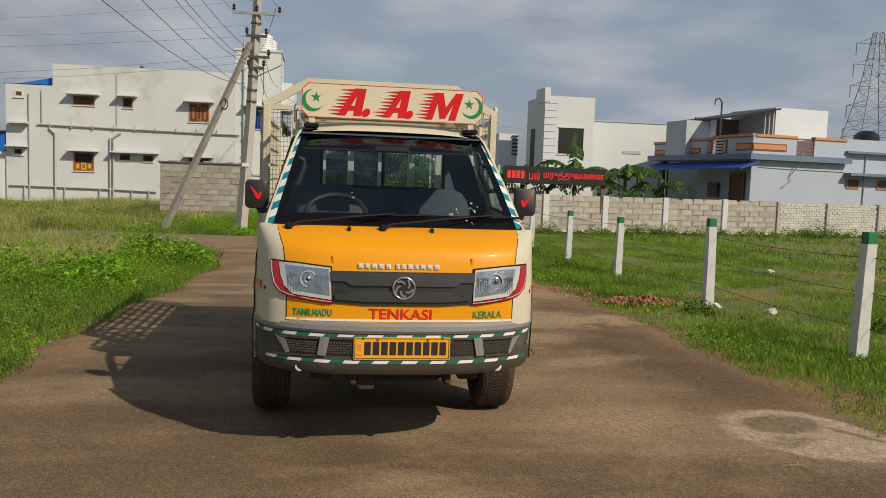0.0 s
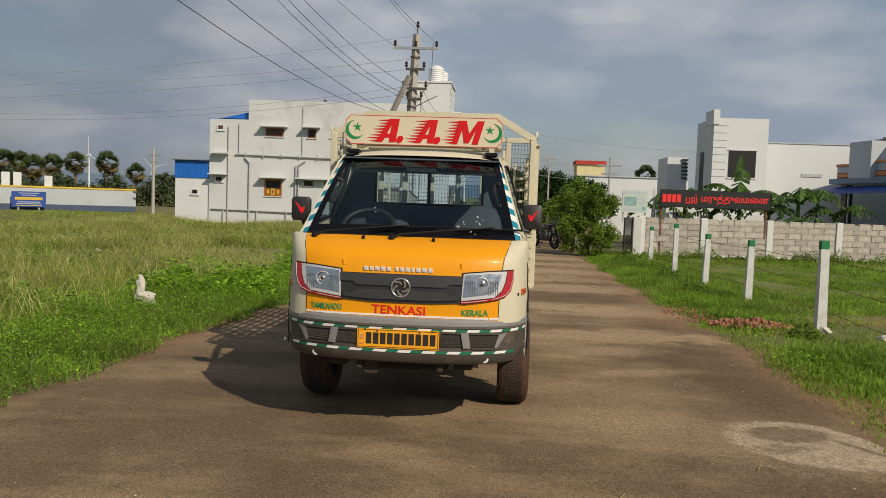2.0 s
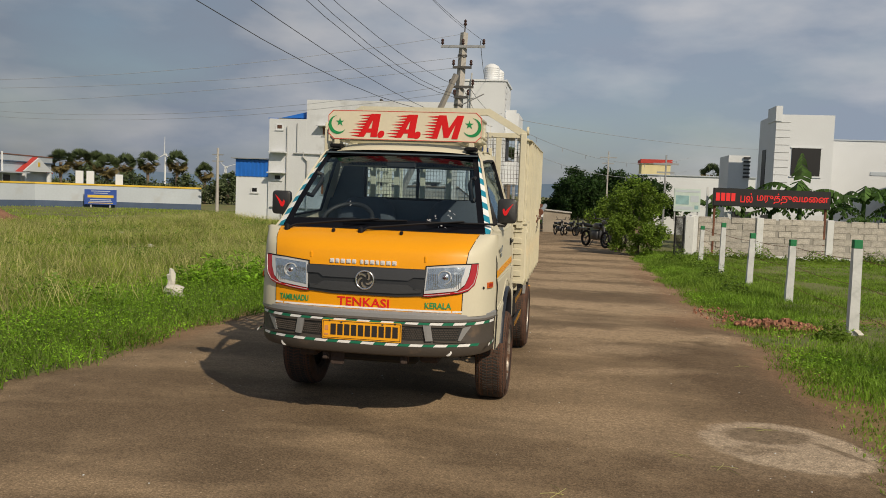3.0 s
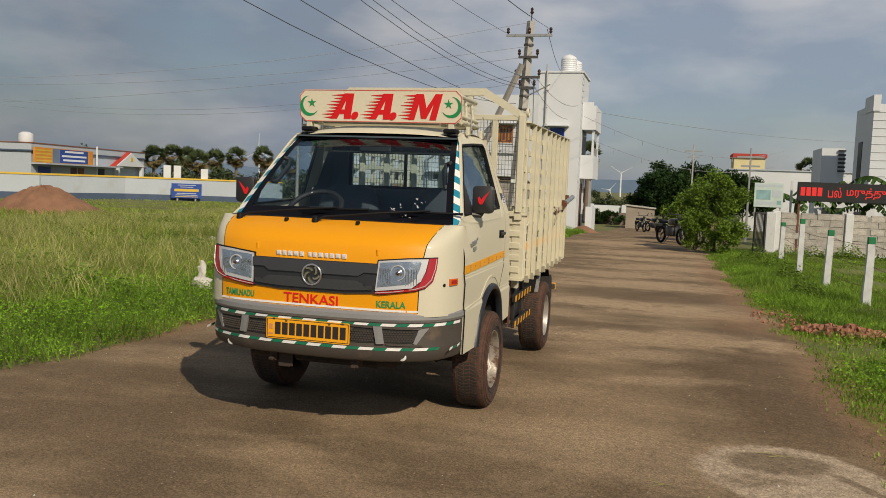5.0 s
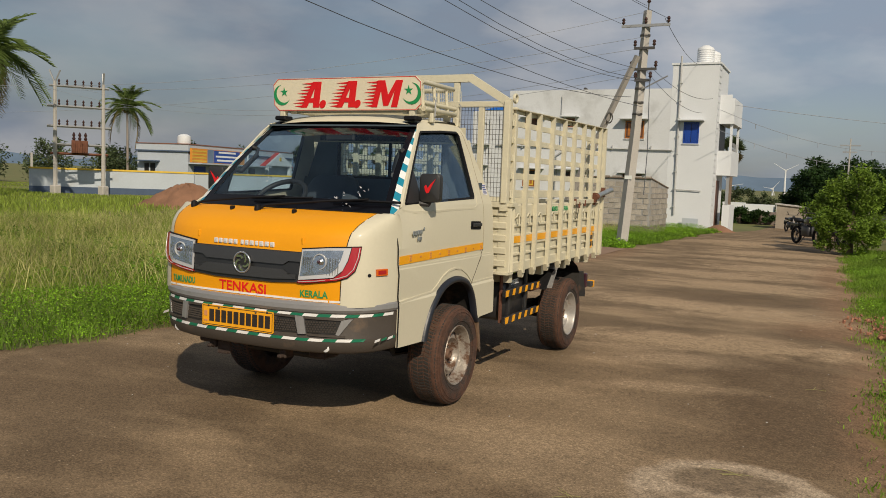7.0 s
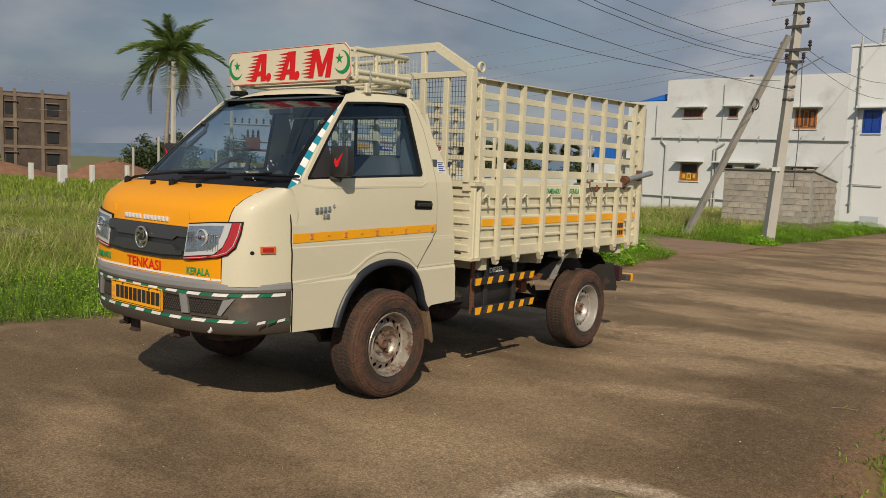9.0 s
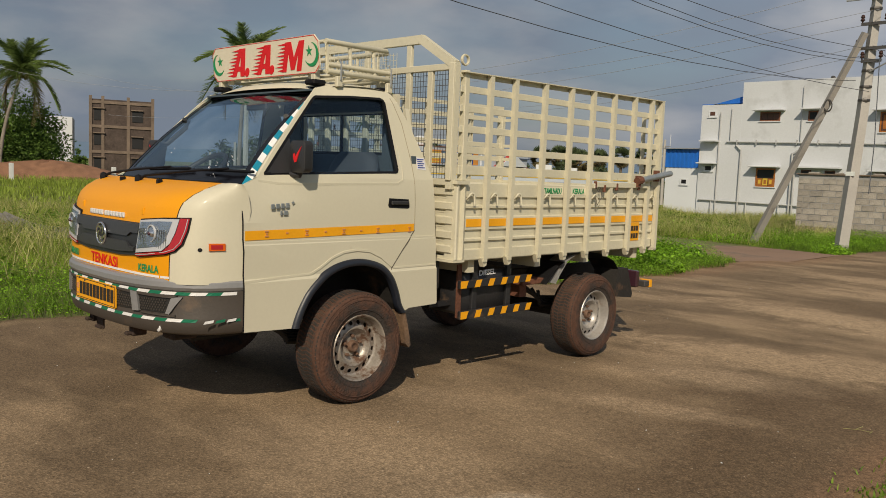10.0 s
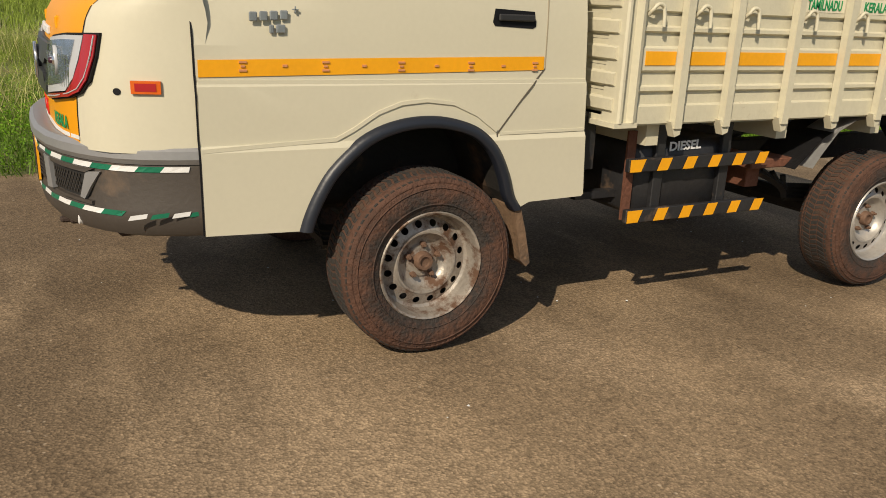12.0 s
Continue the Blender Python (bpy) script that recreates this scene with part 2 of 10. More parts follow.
M["leaf_banana"] = leaf_mat("leaf_banana", (0.058, 0.118, 0.024), 0.4, 0.35)
M["leaf_far"] = leaf_mat("leaf_far", (0.065, 0.09, 0.038), 0.35, 0.15)
M["grass_tall"] = leaf_mat("grass_tall", (0.265, 0.345, 0.056), 0.3, 0.45)
M["grass_seed"] = leaf_mat("grass_seed", (0.50, 0.47, 0.20), 0.3, 0.4)
M["grass_grazed"] = leaf_mat("grass_grazed", (0.19, 0.30, 0.036), 0.4, 0.4)
M["grass_short"] = leaf_mat("grass_short", (0.135, 0.235, 0.026), 0.35, 0.4)
M["edge_grass"] = leaf_mat("edge_grass", (0.17, 0.29, 0.028), 0.35, 0.4)
M["weed"] = leaf_mat("weed", (0.20, 0.37, 0.026), 0.5, 0.4)
# distance haze is put into the hills' blue colour
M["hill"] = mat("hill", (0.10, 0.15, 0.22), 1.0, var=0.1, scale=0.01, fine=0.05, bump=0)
M["litter"] = mat("litter", (0.52, 0.50, 0.45), 0.7, var=0.1)
M["bike_black"] = mat("bike_black", (0.02, 0.02, 0.022), 0.3, var=0.2, coat=0.5)
M["bike_grey"] = mat("bike_grey", (0.07, 0.07, 0.075), 0.45, 0.5, var=0.15)
M["turbine"] = mat("turbine", (0.66, 0.68, 0.70), 0.6, var=0.04, bump=0)


# ---- mesh helpers ----
def obj(name, bm, material, smooth=0):
    me = bpy.data.meshes.new(name)
    bm.normal_update()
    bm.to_mesh(me)
    bm.free()
    me.materials.append(material)
    if smooth:
        for p in me.polygons:
            p.use_smooth = True
        me.set_sharp_from_angle(angle=radians(smooth))
    return new(name, me)


def part(name, bm, material, parent, label="", smooth=0):
    """One mesh object under a thing or a part; the mesh is in the thing's own space."""
    ob = obj(name, bm, material, smooth)
    ob.parent = parent
    return tagged(ob, label)


def thing(name, label, category, group="", kind="", at=(0, 0, 0), turn=0.0):
    ob = new(name)
    ob.empty_display_size = 0.1
    ob.matrix_basis = pose(*at, 0, 0, turn)
    return tagged(ob, label, category, group, kind)


def bm_box(bm, lo, hi, bevel=0.0):
    x0, y0, z0 = lo
    x1, y1, z1 = hi
    v = [bm.verts.new(c) for c in ((x0, y0, z0), (x1, y0, z0), (x1, y1, z0), (x0, y1, z0), (x0, y0, z1), (x1, y0, z1), (x1, y1, z1), (x0, y1, z1))]
    f = [bm.faces.new([v[i] for i in q]) for q in ((0, 3, 2, 1), (4, 5, 6, 7), (0, 1, 5, 4), (1, 2, 6, 5), (2, 3, 7, 6), (3, 0, 4, 7))]
    if bevel:
        bmesh.ops.bevel(bm, geom=list({e for q in f for e in q.edges}), offset=bevel, segments=1, affect="EDGES", profile=0.5)
    return bm


def box(lo, hi, bevel=0.0):
    return bm_box(bmesh.new(), lo, hi, bevel)


def boxes(*pairs, bevel=0.0):
    bm = bmesh.new()
    for lo, hi in pairs:
        bm_box(bm, lo, hi)
    if bevel:
        bmesh.ops.bevel(bm, geom=bm.edges[:], offset=bevel, segments=1, affect="EDGES", profile=0.5)
    return bm


def bm_tube(bm, pts, r, sides=6, cap=True, r2=None):
    """A tube along a line of points, from radius r to r2."""
    pts = [Vector(p) for p in pts]
    rings, up = [], Vector((0, 0, 1))
    for i, p in enumerate(pts):
        d = (pts[min(i + 1, len(pts) - 1)] - pts[max(i - 1, 0)]).normalized()
        a = d.cross(up if abs(d.z) < 0.95 else Vector((1, 0, 0))).normalized()
        b = d.cross(a)
        k = i / max(1, len(pts) - 1)
        rr = r + ((r2 if r2 is not None else r) - r) * k
        rings.append([bm.verts.new(p + (a * math.cos(2 * math.pi * j / sides) + b * math.sin(2 * math.pi * j / sides)) * rr) for j in range(sides)])
    for q, w in zip(rings, rings[1:]):
        for j in range(sides):
            bm.faces.new((q[j], q[(j + 1) % sides], w[(j + 1) % sides], w[j]))
    if cap:
        bm.faces.new(rings[0][::-1])
        bm.faces.new(rings[-1])
    return bm


def tube(pts, r, sides=6, r2=None):
    return bm_tube(bmesh.new(), pts, r, sides, True, r2)


def bm_lathe(bm, profile, at=(0, 0, 0), axis="z", steps=24, close=False):
    """Turns a profile of (radius, height) round an axis."""
    rings = []
    for r, h in profile:
        ring = []
        for j in range(steps):
            a = 2 * math.pi * j / steps
            c, s = math.cos(a) * r, math.sin(a) * r
            p = (c, s, h) if axis == "z" else (h, c, s) if axis == "x" else (s, h, c)
            ring.append(bm.verts.new(Vector(p) + Vector(at)))
        rings.append(ring)
    pairs = list(zip(rings, rings[1:])) + ([(rings[-1], rings[0])] if close else [])
    for q, w in pairs:
        for j in range(steps):
            bm.faces.new((q[j], q[(j + 1) % steps], w[(j + 1) % steps], w[j]))
    bmesh.ops.remove_doubles(bm, verts=bm.verts[:], dist=1e-5)
    bmesh.ops.recalc_face_normals(bm, faces=bm.faces[:])
    return bm


def lathe(profile, at=(0, 0, 0), axis="z", steps=24, close=False):
    return bm_lathe(bmesh.new(), profile, at, axis, steps, close)


def bm_prism(bm, poly, y0, y1, plane="xz"):
    """A flat outline given thickness: plane xz (thick along y), yz (along x) or xy (along z)."""
    def put(p, t):
        return (p[0], t, p[1]) if plane == "xz" else (t, p[0], p[1]) if plane == "yz" else (p[0], p[1], t)
    a, b = [bm.verts.new(put(p, y0)) for p in poly], [bm.verts.new(put(p, y1)) for p in poly]
    bm.faces.new(a)
    bm.faces.new(b[::-1])
    for i in range(len(poly)):
        j = (i + 1) % len(poly)
        bm.faces.new((a[i], b[i], b[j], a[j]))
    bmesh.ops.recalc_face_normals(bm, faces=bm.faces[:])
    return bm


def prism(poly, y0, y1, plane="xz"):
    return bm_prism(bmesh.new(), poly, y0, y1, plane)


def fast_mesh(name, co, tris, material, smooth=False):
    """A large mesh of triangles from arrays."""
    me = bpy.data.meshes.new(name)
    co, tris = np.asarray(co, dtype=np.float32).reshape(-1, 3), np.asarray(tris, dtype=np.int32).reshape(-1, 3)
    me.vertices.add(len(co))
    me.vertices.foreach_set("co", co.ravel())
    me.loops.add(tris.size)
    me.loops.foreach_set("vertex_index", tris.ravel())
    me.polygons.add(len(tris))
    me.polygons.foreach_set("loop_start", np.arange(0, tris.size, 3, dtype=np.int32))
    me.update(calc_edges=True)
    me.materials.append(material)
    return new(name, me)


# ---- ground ----
def soft(y):
    y = np.asarray(y, dtype=float)
    return np.where(y < 6, np.maximum(y, -14), 6 + 5.5 * (1 - np.exp(-np.maximum(y - 6, 0) / 5.5)))


def level(y):
    """The lie of the land: it falls gently along the road, then runs flat."""
    return -0.0192 * soft(y)


def lev(y):
    return float(level(y))


def ease(v):
    v = np.clip(v, 0, 1)
    return v * v * (3 - 2 * v)


def land(x, y):
    """Ground height: beyond the houses the lane and what lies beside it fall further."""
    return level(y) - 0.85 * ease((np.asarray(y, dtype=float) - 22) / 33) * ease((np.asarray(x, dtype=float) + 9) / 5)


def noisy_spot(m, cx, cy, rx, ry, turn, rough=0.5, scale=3.0, soft=0.25):
    """A mask with a ragged edge round a place on the plan: 1 inside, 0 outside; and its inner measure."""
    n, l = m.node_tree.nodes, m.node_tree.links
    tc, mp, no = n.new("ShaderNodeTexCoord"), n.new("ShaderNodeMapping"), n.new("ShaderNodeTexNoise")
    mp.vector_type = "TEXTURE"
    mp.inputs["Location"].default_value, mp.inputs["Rotation"].default_value, mp.inputs["Scale"].default_value = (cx, cy, 0), (0, 0, turn), (rx, ry, 50.0)
    l.new(tc.outputs["Object"], mp.inputs["Vector"])
    no.inputs["Scale"].default_value, no.inputs["Detail"].default_value, no.inputs["Roughness"].default_value = scale, 8.0, 0.6
    l.new(tc.outputs["Object"], no.inputs["Vector"])
    ln, ad, rg = n.new("ShaderNodeVectorMath"), n.new("ShaderNodeMath"), n.new("ShaderNodeMapRange")
    ln.operation, ad.operation = "LENGTH", "MULTIPLY_ADD"
    l.new(mp.outputs[0], ln.inputs[0])
    l.new(no.outputs[0], ad.inputs[0])
    ad.inputs[1].default_value = rough * 2
    l.new(ln.outputs["Value"], ad.inputs[2])
    rg.inputs["From Min"].default_value, rg.inputs["From Max"].default_value = 1 + rough - soft, 1 + rough + soft
    rg.inputs["To Min"].default_value, rg.inputs["To Max"].default_value = 1.0, 0.0
    l.new(ad.outputs[0], rg.inputs["Value"])
    return rg.outputs[0], ad.outputs[0]


def over(m, mask, colour, strength=1.0):
    """Lays a colour over a material's base where the mask is."""
    n, l = m.node_tree.nodes, m.node_tree.links
    bs = n["Principled BSDF"]
    mul, mx, no, sc = n.new("ShaderNodeMath"), n.new("ShaderNodeMix"), n.new("ShaderNodeTexNoise"), n.new("ShaderNodeVectorMath")
    mul.operation, sc.operation, mx.data_type = "MULTIPLY", "SCALE", "RGBA"
    mul.inputs[1].default_value = strength
    l.new(mask, mul.inputs[0])
    tc, rg = n.new("ShaderNodeTexCoord"), n.new("ShaderNodeMapRange")
    no.inputs["Scale"].default_value, no.inputs["Detail"].default_value = 22.0, 6.0
    l.new(tc.outputs["Object"], no.inputs["Vector"])
    rg.inputs["From Min"].default_value, rg.inputs["From Max"].default_value = 0.3, 0.7
    rg.inputs["To Min"].default_value, rg.inputs["To Max"].default_value = 0.75, 1.25
    l.new(no.outputs[0], rg.inputs["Value"])
    sc.inputs[0].default_value = colour
    l.new(rg.outputs[0], sc.inputs["Scale"])
    l.new(mul.outputs[0], mx.inputs["Factor"])
    l.new(bs.inputs["Base Color"].links[0].from_socket, mx.inputs["A"])
    l.new(sc.outputs[0], mx.inputs["B"])
    l.new(mx.outputs["Result"], bs.inputs["Base Color"])


def soil_mat():
    m = mat("field_soil", (0.135, 0.145, 0.045), 0.95, var=0.25, scale=0.25, fine=9, bump=0.5, dirt=(0.20, 0.145, 0.062), dirt_at=0.53, dirt_scale=0.9)
    red = (0.30, 0.135, 0.07)
    for cx, cy, rx, ry, turn in ((5.9, 6.1, 1.0, 0.55, 0.1), (3.75, 5.2, 1.1, 0.75, 0), (3.45, 1.5, 0.45, 2.2, 0), (4.7, -0.6, 0.8, 0.7, 0), (3.5, 8.5, 0.4, 2.2, 0), (-2.9, 2.5, 0.4, 1.6, 0), (-2.6, 9.5, 0.6, 3.2, 0), (3.3, -2.0, 0.35, 1.5, 0), (8.2, 4.0, 1.3, 0.8, 0.4), (10.5, 9.0, 1.8, 1.0, 0)):
        over(m, noisy_spot(m, cx, cy, rx, ry, turn, 0.6, 1.8)[0], red, 0.45)
    return m


def ground_grid():
    xs = np.concatenate([-np.geomspace(3000, 62, 14), np.linspace(-60, 30, 226), np.geomspace(32, 3000, 14)])
    ys = np.concatenate([-np.geomspace(300, 22, 8), np.linspace(-20, 60, 201), np.geomspace(63, 4000, 16)])
    gx, gy = np.meshgrid(xs, ys)
    rng = np.random.RandomState(3)
    wob = 0.03 * np.sin(gx * 0.9 + 1.3 * np.sin(gy * 0.5)) * np.sin(gy * 0.8 + 0.7) + 0.012 * rng.randn(*gx.shape)
    side = np.clip((np.abs(gx - 0.28) - 3.2) / 1.5, 0, 1)
    gz = land(gx, gy) - 0.035 + (wob + 0.04) * side * (np.abs(gx) < 60) * (np.abs(gy) < 60)
    nx, ny = len(xs), len(ys)
    i = (np.arange(ny - 1)[:, None] * nx + np.arange(nx - 1)[None, :]).ravel()
    tris = np.concatenate([np.stack([i, i + 1, i + nx + 1], 1), np.stack([i, i + nx + 1, i + nx], 1)])
    ob = fast_mesh("ground", np.stack([gx, gy, gz], -1), tris, soil_mat())
    tagged(ob, "flat grassy earth field reaching the horizon", "ground", kind="structure")


ground_grid()


# ---- road ----
def road_mat():
    m = mat("worn_asphalt", (0.168, 0.120, 0.074), 0.92, var=0.32, scale=1.1, fine=90, bump=0.6, dirt=(0.238, 0.172, 0.107), dirt_at=0.51, dirt_scale=0.9)
    n, l = m.node_tree.nodes, m.node_tree.links
    bs = n["Principled BSDF"]
    bs.inputs["Specular IOR Level"].default_value = 0.2
    tc = n.new("ShaderNodeTexCoord")
    vo = n.new("ShaderNodeTexVoronoi")
    vo.inputs["Scale"].default_value = 120.0
    l.new(tc.outputs["Object"], vo.inputs["Vector"])
    rr = n.new("ShaderNodeMapRange")
    rr.inputs["From Min"].default_value, rr.inputs["From Max"].default_value = 0.1, 0.75
    rr.inputs["To Min"].default_value, rr.inputs["To Max"].default_value = 1.15, 0.85
    l.new(vo.outputs["Distance"], rr.inputs["Value"])
    # single stones of the surfacing, each its own shade
    tone, shade, both_ = n.new("ShaderNodeSeparateColor"), n.new("ShaderNodeMapRange"), n.new("ShaderNodeMath")
    both_.operation = "MULTIPLY"
    shade.inputs["To Min"].default_value, shade.inputs["To Max"].default_value = 0.74, 1.3
    l.new(vo.outputs["Color"], tone.inputs[0])
    l.new(tone.outputs[0], shade.inputs["Value"])
    l.new(rr.outputs[0], both_.inputs[0])
    l.new(shade.outputs[0], both_.inputs[1])
    gn, gm = n.new("ShaderNodeTexNoise"), n.new("ShaderNodeMath")
    gn.inputs["Scale"].default_value, gn.inputs["Detail"].default_value, gn.inputs["Roughness"].default_value = 75.0, 6.0, 0.85
    l.new(tc.outputs["Object"], gn.inputs["Vector"])
    gr_ = n.new("ShaderNodeMapRange")
    gr_.inputs["From Min"].default_value, gr_.inputs["From Max"].default_value = 0.3, 0.7
    gr_.inputs["To Min"].default_value, gr_.inputs["To Max"].default_value = 0.52, 1.5
    l.new(gn.outputs[0], gr_.inputs["Value"])
    gm.operation = "MULTIPLY"
    l.new(both_.outputs[0], gm.inputs[0])
    l.new(gr_.outputs[0], gm.inputs[1])
    sc = n.new("ShaderNodeVectorMath")
    sc.operation = "SCALE"
    # pale dust streaks lying across the lane
    mp = n.new("ShaderNodeMapping")
    mp.inputs["Scale"].default_value, mp.inputs["Rotation"].default_value = (0.6, 1.5, 1.0), (0, 0, 0.12)
    l.new(tc.outputs["Object"], mp.inputs["Vector"])
    st = n.new("ShaderNodeTexNoise")
    st.inputs["Scale"].default_value, st.inputs["Detail"].default_value, st.inputs["Roughness"].default_value = 0.9, 6.0, 0.58
    l.new(mp.outputs[0], st.inputs["Vector"])
    sr = n.new("ShaderNodeMapRange")
    sr.inputs["From Min"].default_value, sr.inputs["From Max"].default_value, sr.inputs["To Max"].default_value = 0.46, 0.66, 0.72
    l.new(st.outputs[0], sr.inputs["Value"])
    mx = n.new("ShaderNodeMix")
    mx.data_type = "RGBA"
    mx.inputs["B"].default_value = (0.37, 0.27, 0.168, 1)
    l.new(sr.outputs[0], mx.inputs["Factor"])
    l.new(bs.inputs["Base Color"].links[0].from_socket, mx.inputs["A"])
    l.new(mx.outputs["Result"], bs.inputs["Base Color"])
    # damp darker stretches, tree shade painted across the lane further on, and a dusty one
    for cx, cy, rx, ry, turn, darken in ((2.75, 1.3, 0.8, 2.2, 0.1, 0.8), (2.6, -2.5, 1.5, 1.4, 0, 0.85), (2.9, 4.6, 0.5, 1.6, 0, 0.5), (-1.6, -0.6, 1.1, 0.9, 0.3, 0.3), (2.4, 8.0, 0.9, 0.5, 0.1, 0.4), (1.7, 7.9, 1.5, 0.35, 0, 0.4), (1.9, 11.3, 1.4, 0.5, 0, 0.4)):
        over(m, noisy_spot(m, cx, cy, rx, ry, turn, 0.7, 1.8, 0.5)[0], (0.118, 0.080, 0.047), darken)
    over(m, noisy_spot(m, 1.45, 0.5, 0.75, 1.3, 0, 0.6, 2.0, 0.5)[0], (0.30, 0.22, 0.14), 0.38)
    for cx, cy, rx, ry, turn, much in ((1.74, 2.5, 0.60, 0.30, 0.5, 0.6), (1.85, 1.38, 0.55, 0.15, 0.4, 0.5), (1.35, 2.9, 0.5, 0.18, 0.4, 0.4), (0.95, 0.5, 0.5, 0.16, 0.3, 0.3), (1.45, -0.6, 0.6, 0.35, 0.2, 0.3)):
        over(m, noisy_spot(m, cx, cy, rx, ry, turn, 0.8, 2.6, 0.5)[0], (0.37, 0.275, 0.18), much)
    # dried cement spill, thin and dusty at its near edge, round an island of bare asphalt
    over(m, noisy_spot(m, 2.45, -0.95, 0.60, 0.52, 0.1, 0.45, 4.0, 0.4)[0], (0.28, 0.21, 0.14), 0.45)
    over(m, noisy_spot(m, 2.63, -0.72, 0.50, 0.54, 0.25, 0.16, 5.0, 0.06)[0], (0.39, 0.31, 0.225), 0.92)
    over(m, noisy_spot(m, 2.56, -0.53, 0.285, 0.20, 0.25, 0.35, 6.0, 0.15)[0], (0.165, 0.122, 0.080), 0.85)
    over(m, noisy_spot(m, 2.93, -0.74, 0.20, 0.045, -0.95, 0.5, 9.0, 0.3)[0], (0.165, 0.122, 0.080), 0.8)
    over(m, noisy_spot(m, 2.42, -0.88, 0.20, 0.10, 0.3, 0.8, 7.0, 0.3)[0], (0.19, 0.14, 0.092), 0.6)
    for cx, cy, rx, ry, turn in ((1.9, 3.6, 1.5, 0.45, 0.15), (2.2, 6.2, 1.6, 0.5, -0.1), (1.6, 9.6, 1.5, 0.7, 0.1), (2.1, 13.5, 1.6, 0.8, 0), (1.5, 18, 1.6, 0.9, 0), (1.0, 6.5, 1.4, 0.5, 0), (0.9, 11.5, 1.6, 0.6, 0), (1.6, 15.8, 1.8, 0.5, 0), (0.5, 22, 1.8, 1.2, 0)):
        over(m, noisy_spot(m, cx, cy, rx, ry, turn, 1.3, 3.4, 0.4)[0], (0.39, 0.285, 0.18), 0.75)
    for cx, cy, rx, ry in ((3.3, 5.4, 0.9, 0.8), (3.4, 1.6, 0.35, 2.4), (3.3, 8.6, 0.5, 2.6), (-2.8, 2.4, 0.35, 1.6), (-2.4, 9.4, 0.7, 3.4), (-2.3, 14.5, 0.8, 2.4), (3.1, 13, 0.5, 3.0)):
        over(m, noisy_spot(m, cx, cy, rx, ry, 0, 0.6, 2.2, 0.35)[0], (0.28, 0.16, 0.092), 0.4)
    # single pale stones
    sv, sg, stc = n.new("ShaderNodeTexVoronoi"), n.new("ShaderNodeMapRange"), n.new("ShaderNodeTexCoord")
    sv.inputs["Scale"].default_value = 24.0
    l.new(stc.outputs["Object"], sv.inputs["Vector"])
    sg.inputs["From Min"].default_value, sg.inputs["From Max"].default_value = 0.10, 0.16
    sg.inputs["To Min"].default_value, sg.inputs["To Max"].default_value = 1.0, 0.0
    l.new(sv.outputs["Distance"], sg.inputs["Value"])
    pick, few, both = n.new("ShaderNodeSeparateColor"), n.new("ShaderNodeMath"), n.new("ShaderNodeMath")
    few.operation, both.operation = "GREATER_THAN", "MULTIPLY"
    few.inputs[1].default_value = 0.80
    l.new(sv.outputs["Color"], pick.inputs[0])
    l.new(pick.outputs[0], few.inputs[0])
    l.new(few.outputs[0], both.inputs[0])
    l.new(sg.outputs[0], both.inputs[1])
    over(m, both.outputs[0], (0.40, 0.32, 0.23), 0.7)
    # stone grain over everything
    l.new(bs.inputs["Base Color"].links[0].from_socket, sc.inputs[0])
    l.new(gm.outputs[0], sc.inputs["Scale"])
    l.new(sc.outputs[0], bs.inputs["Base Color"])
    bp = n.new("ShaderNodeBump")
    bp.inputs["Strength"].default_value, bp.inputs["Distance"].default_value = 0.5, 0.004
    l.new(vo.outputs["Distance"], bp.inputs["Height"])
    l.new(bp.outputs[0], bs.inputs["Normal"])
    return m


M["road"] = road_mat()
M["track"] = mat("dirt_track", (0.24, 0.155, 0.105), 0.95, var=0.2, scale=0.8, fine=40, bump=0.5, dirt=(0.15, 0.115, 0.085), dirt_at=0.55, dirt_scale=0.8)


def road_left(y):
    base = np.interp(y, [-30, 3, 6, 9, 11, 12.2, 14, 17, 19, 22, 35, 60], [-2.8, -2.75, -2.45, -2.25, -2.4, -2.7, -2.6, -2.3, -2.0, -1.8, -1.6, -1.5])
    return base + 0.07 * np.sin(y * 2.3) + 0.05 * np.sin(y * 5.1 + 1) + 0.03 * np.sin(y * 13)


def road_right(y):
    base = np.interp(y, [-30, -2, 1, 4, 8, 14, 23, 40, 60], [3.0, 3.08, 3.3, 3.4, 3.3, 3.2, 3.1, 2.6, 1.9])
    return base + 0.07 * np.sin(y * 1.9 + 2) + 0.05 * np.sin(y * 4.7) + 0.03 * np.sin(y * 11)


def strip(name, ys, left, right, lift, material, cols=14):
    co, tris = [], []
    for y in ys:
        a, b = float(left(y)), float(right(y))
        for j in range(cols + 1):
            k = j / cols
            edge = min(k, 1 - k)
            co.append((a + (b - a) * k, y, float(land(a + (b - a) * k, y)) + lift + 0.012 * math.sin(3 * k * math.pi) * math.sin(y * 0.7) * edge * 2 + (-0.03 if j in (0, cols) else 0)))
    for i in range(len(ys) - 1):
        for j in range(cols):
            p = i * (cols + 1) + j
            tris += [(p, p + 1, p + cols + 2), (p, p + cols + 2, p + cols + 1)]
    return fast_mesh(name, co, tris, material)


road = strip("road", np.concatenate([np.linspace(-30, -10, 30), np.linspace(-9.8, 25, 230), np.linspace(25.5, 62, 60)]), road_left, road_right, 0.0, M["road"])
tagged(road, "worn brown asphalt lane with pale dusty streaks", "road", kind="structure")


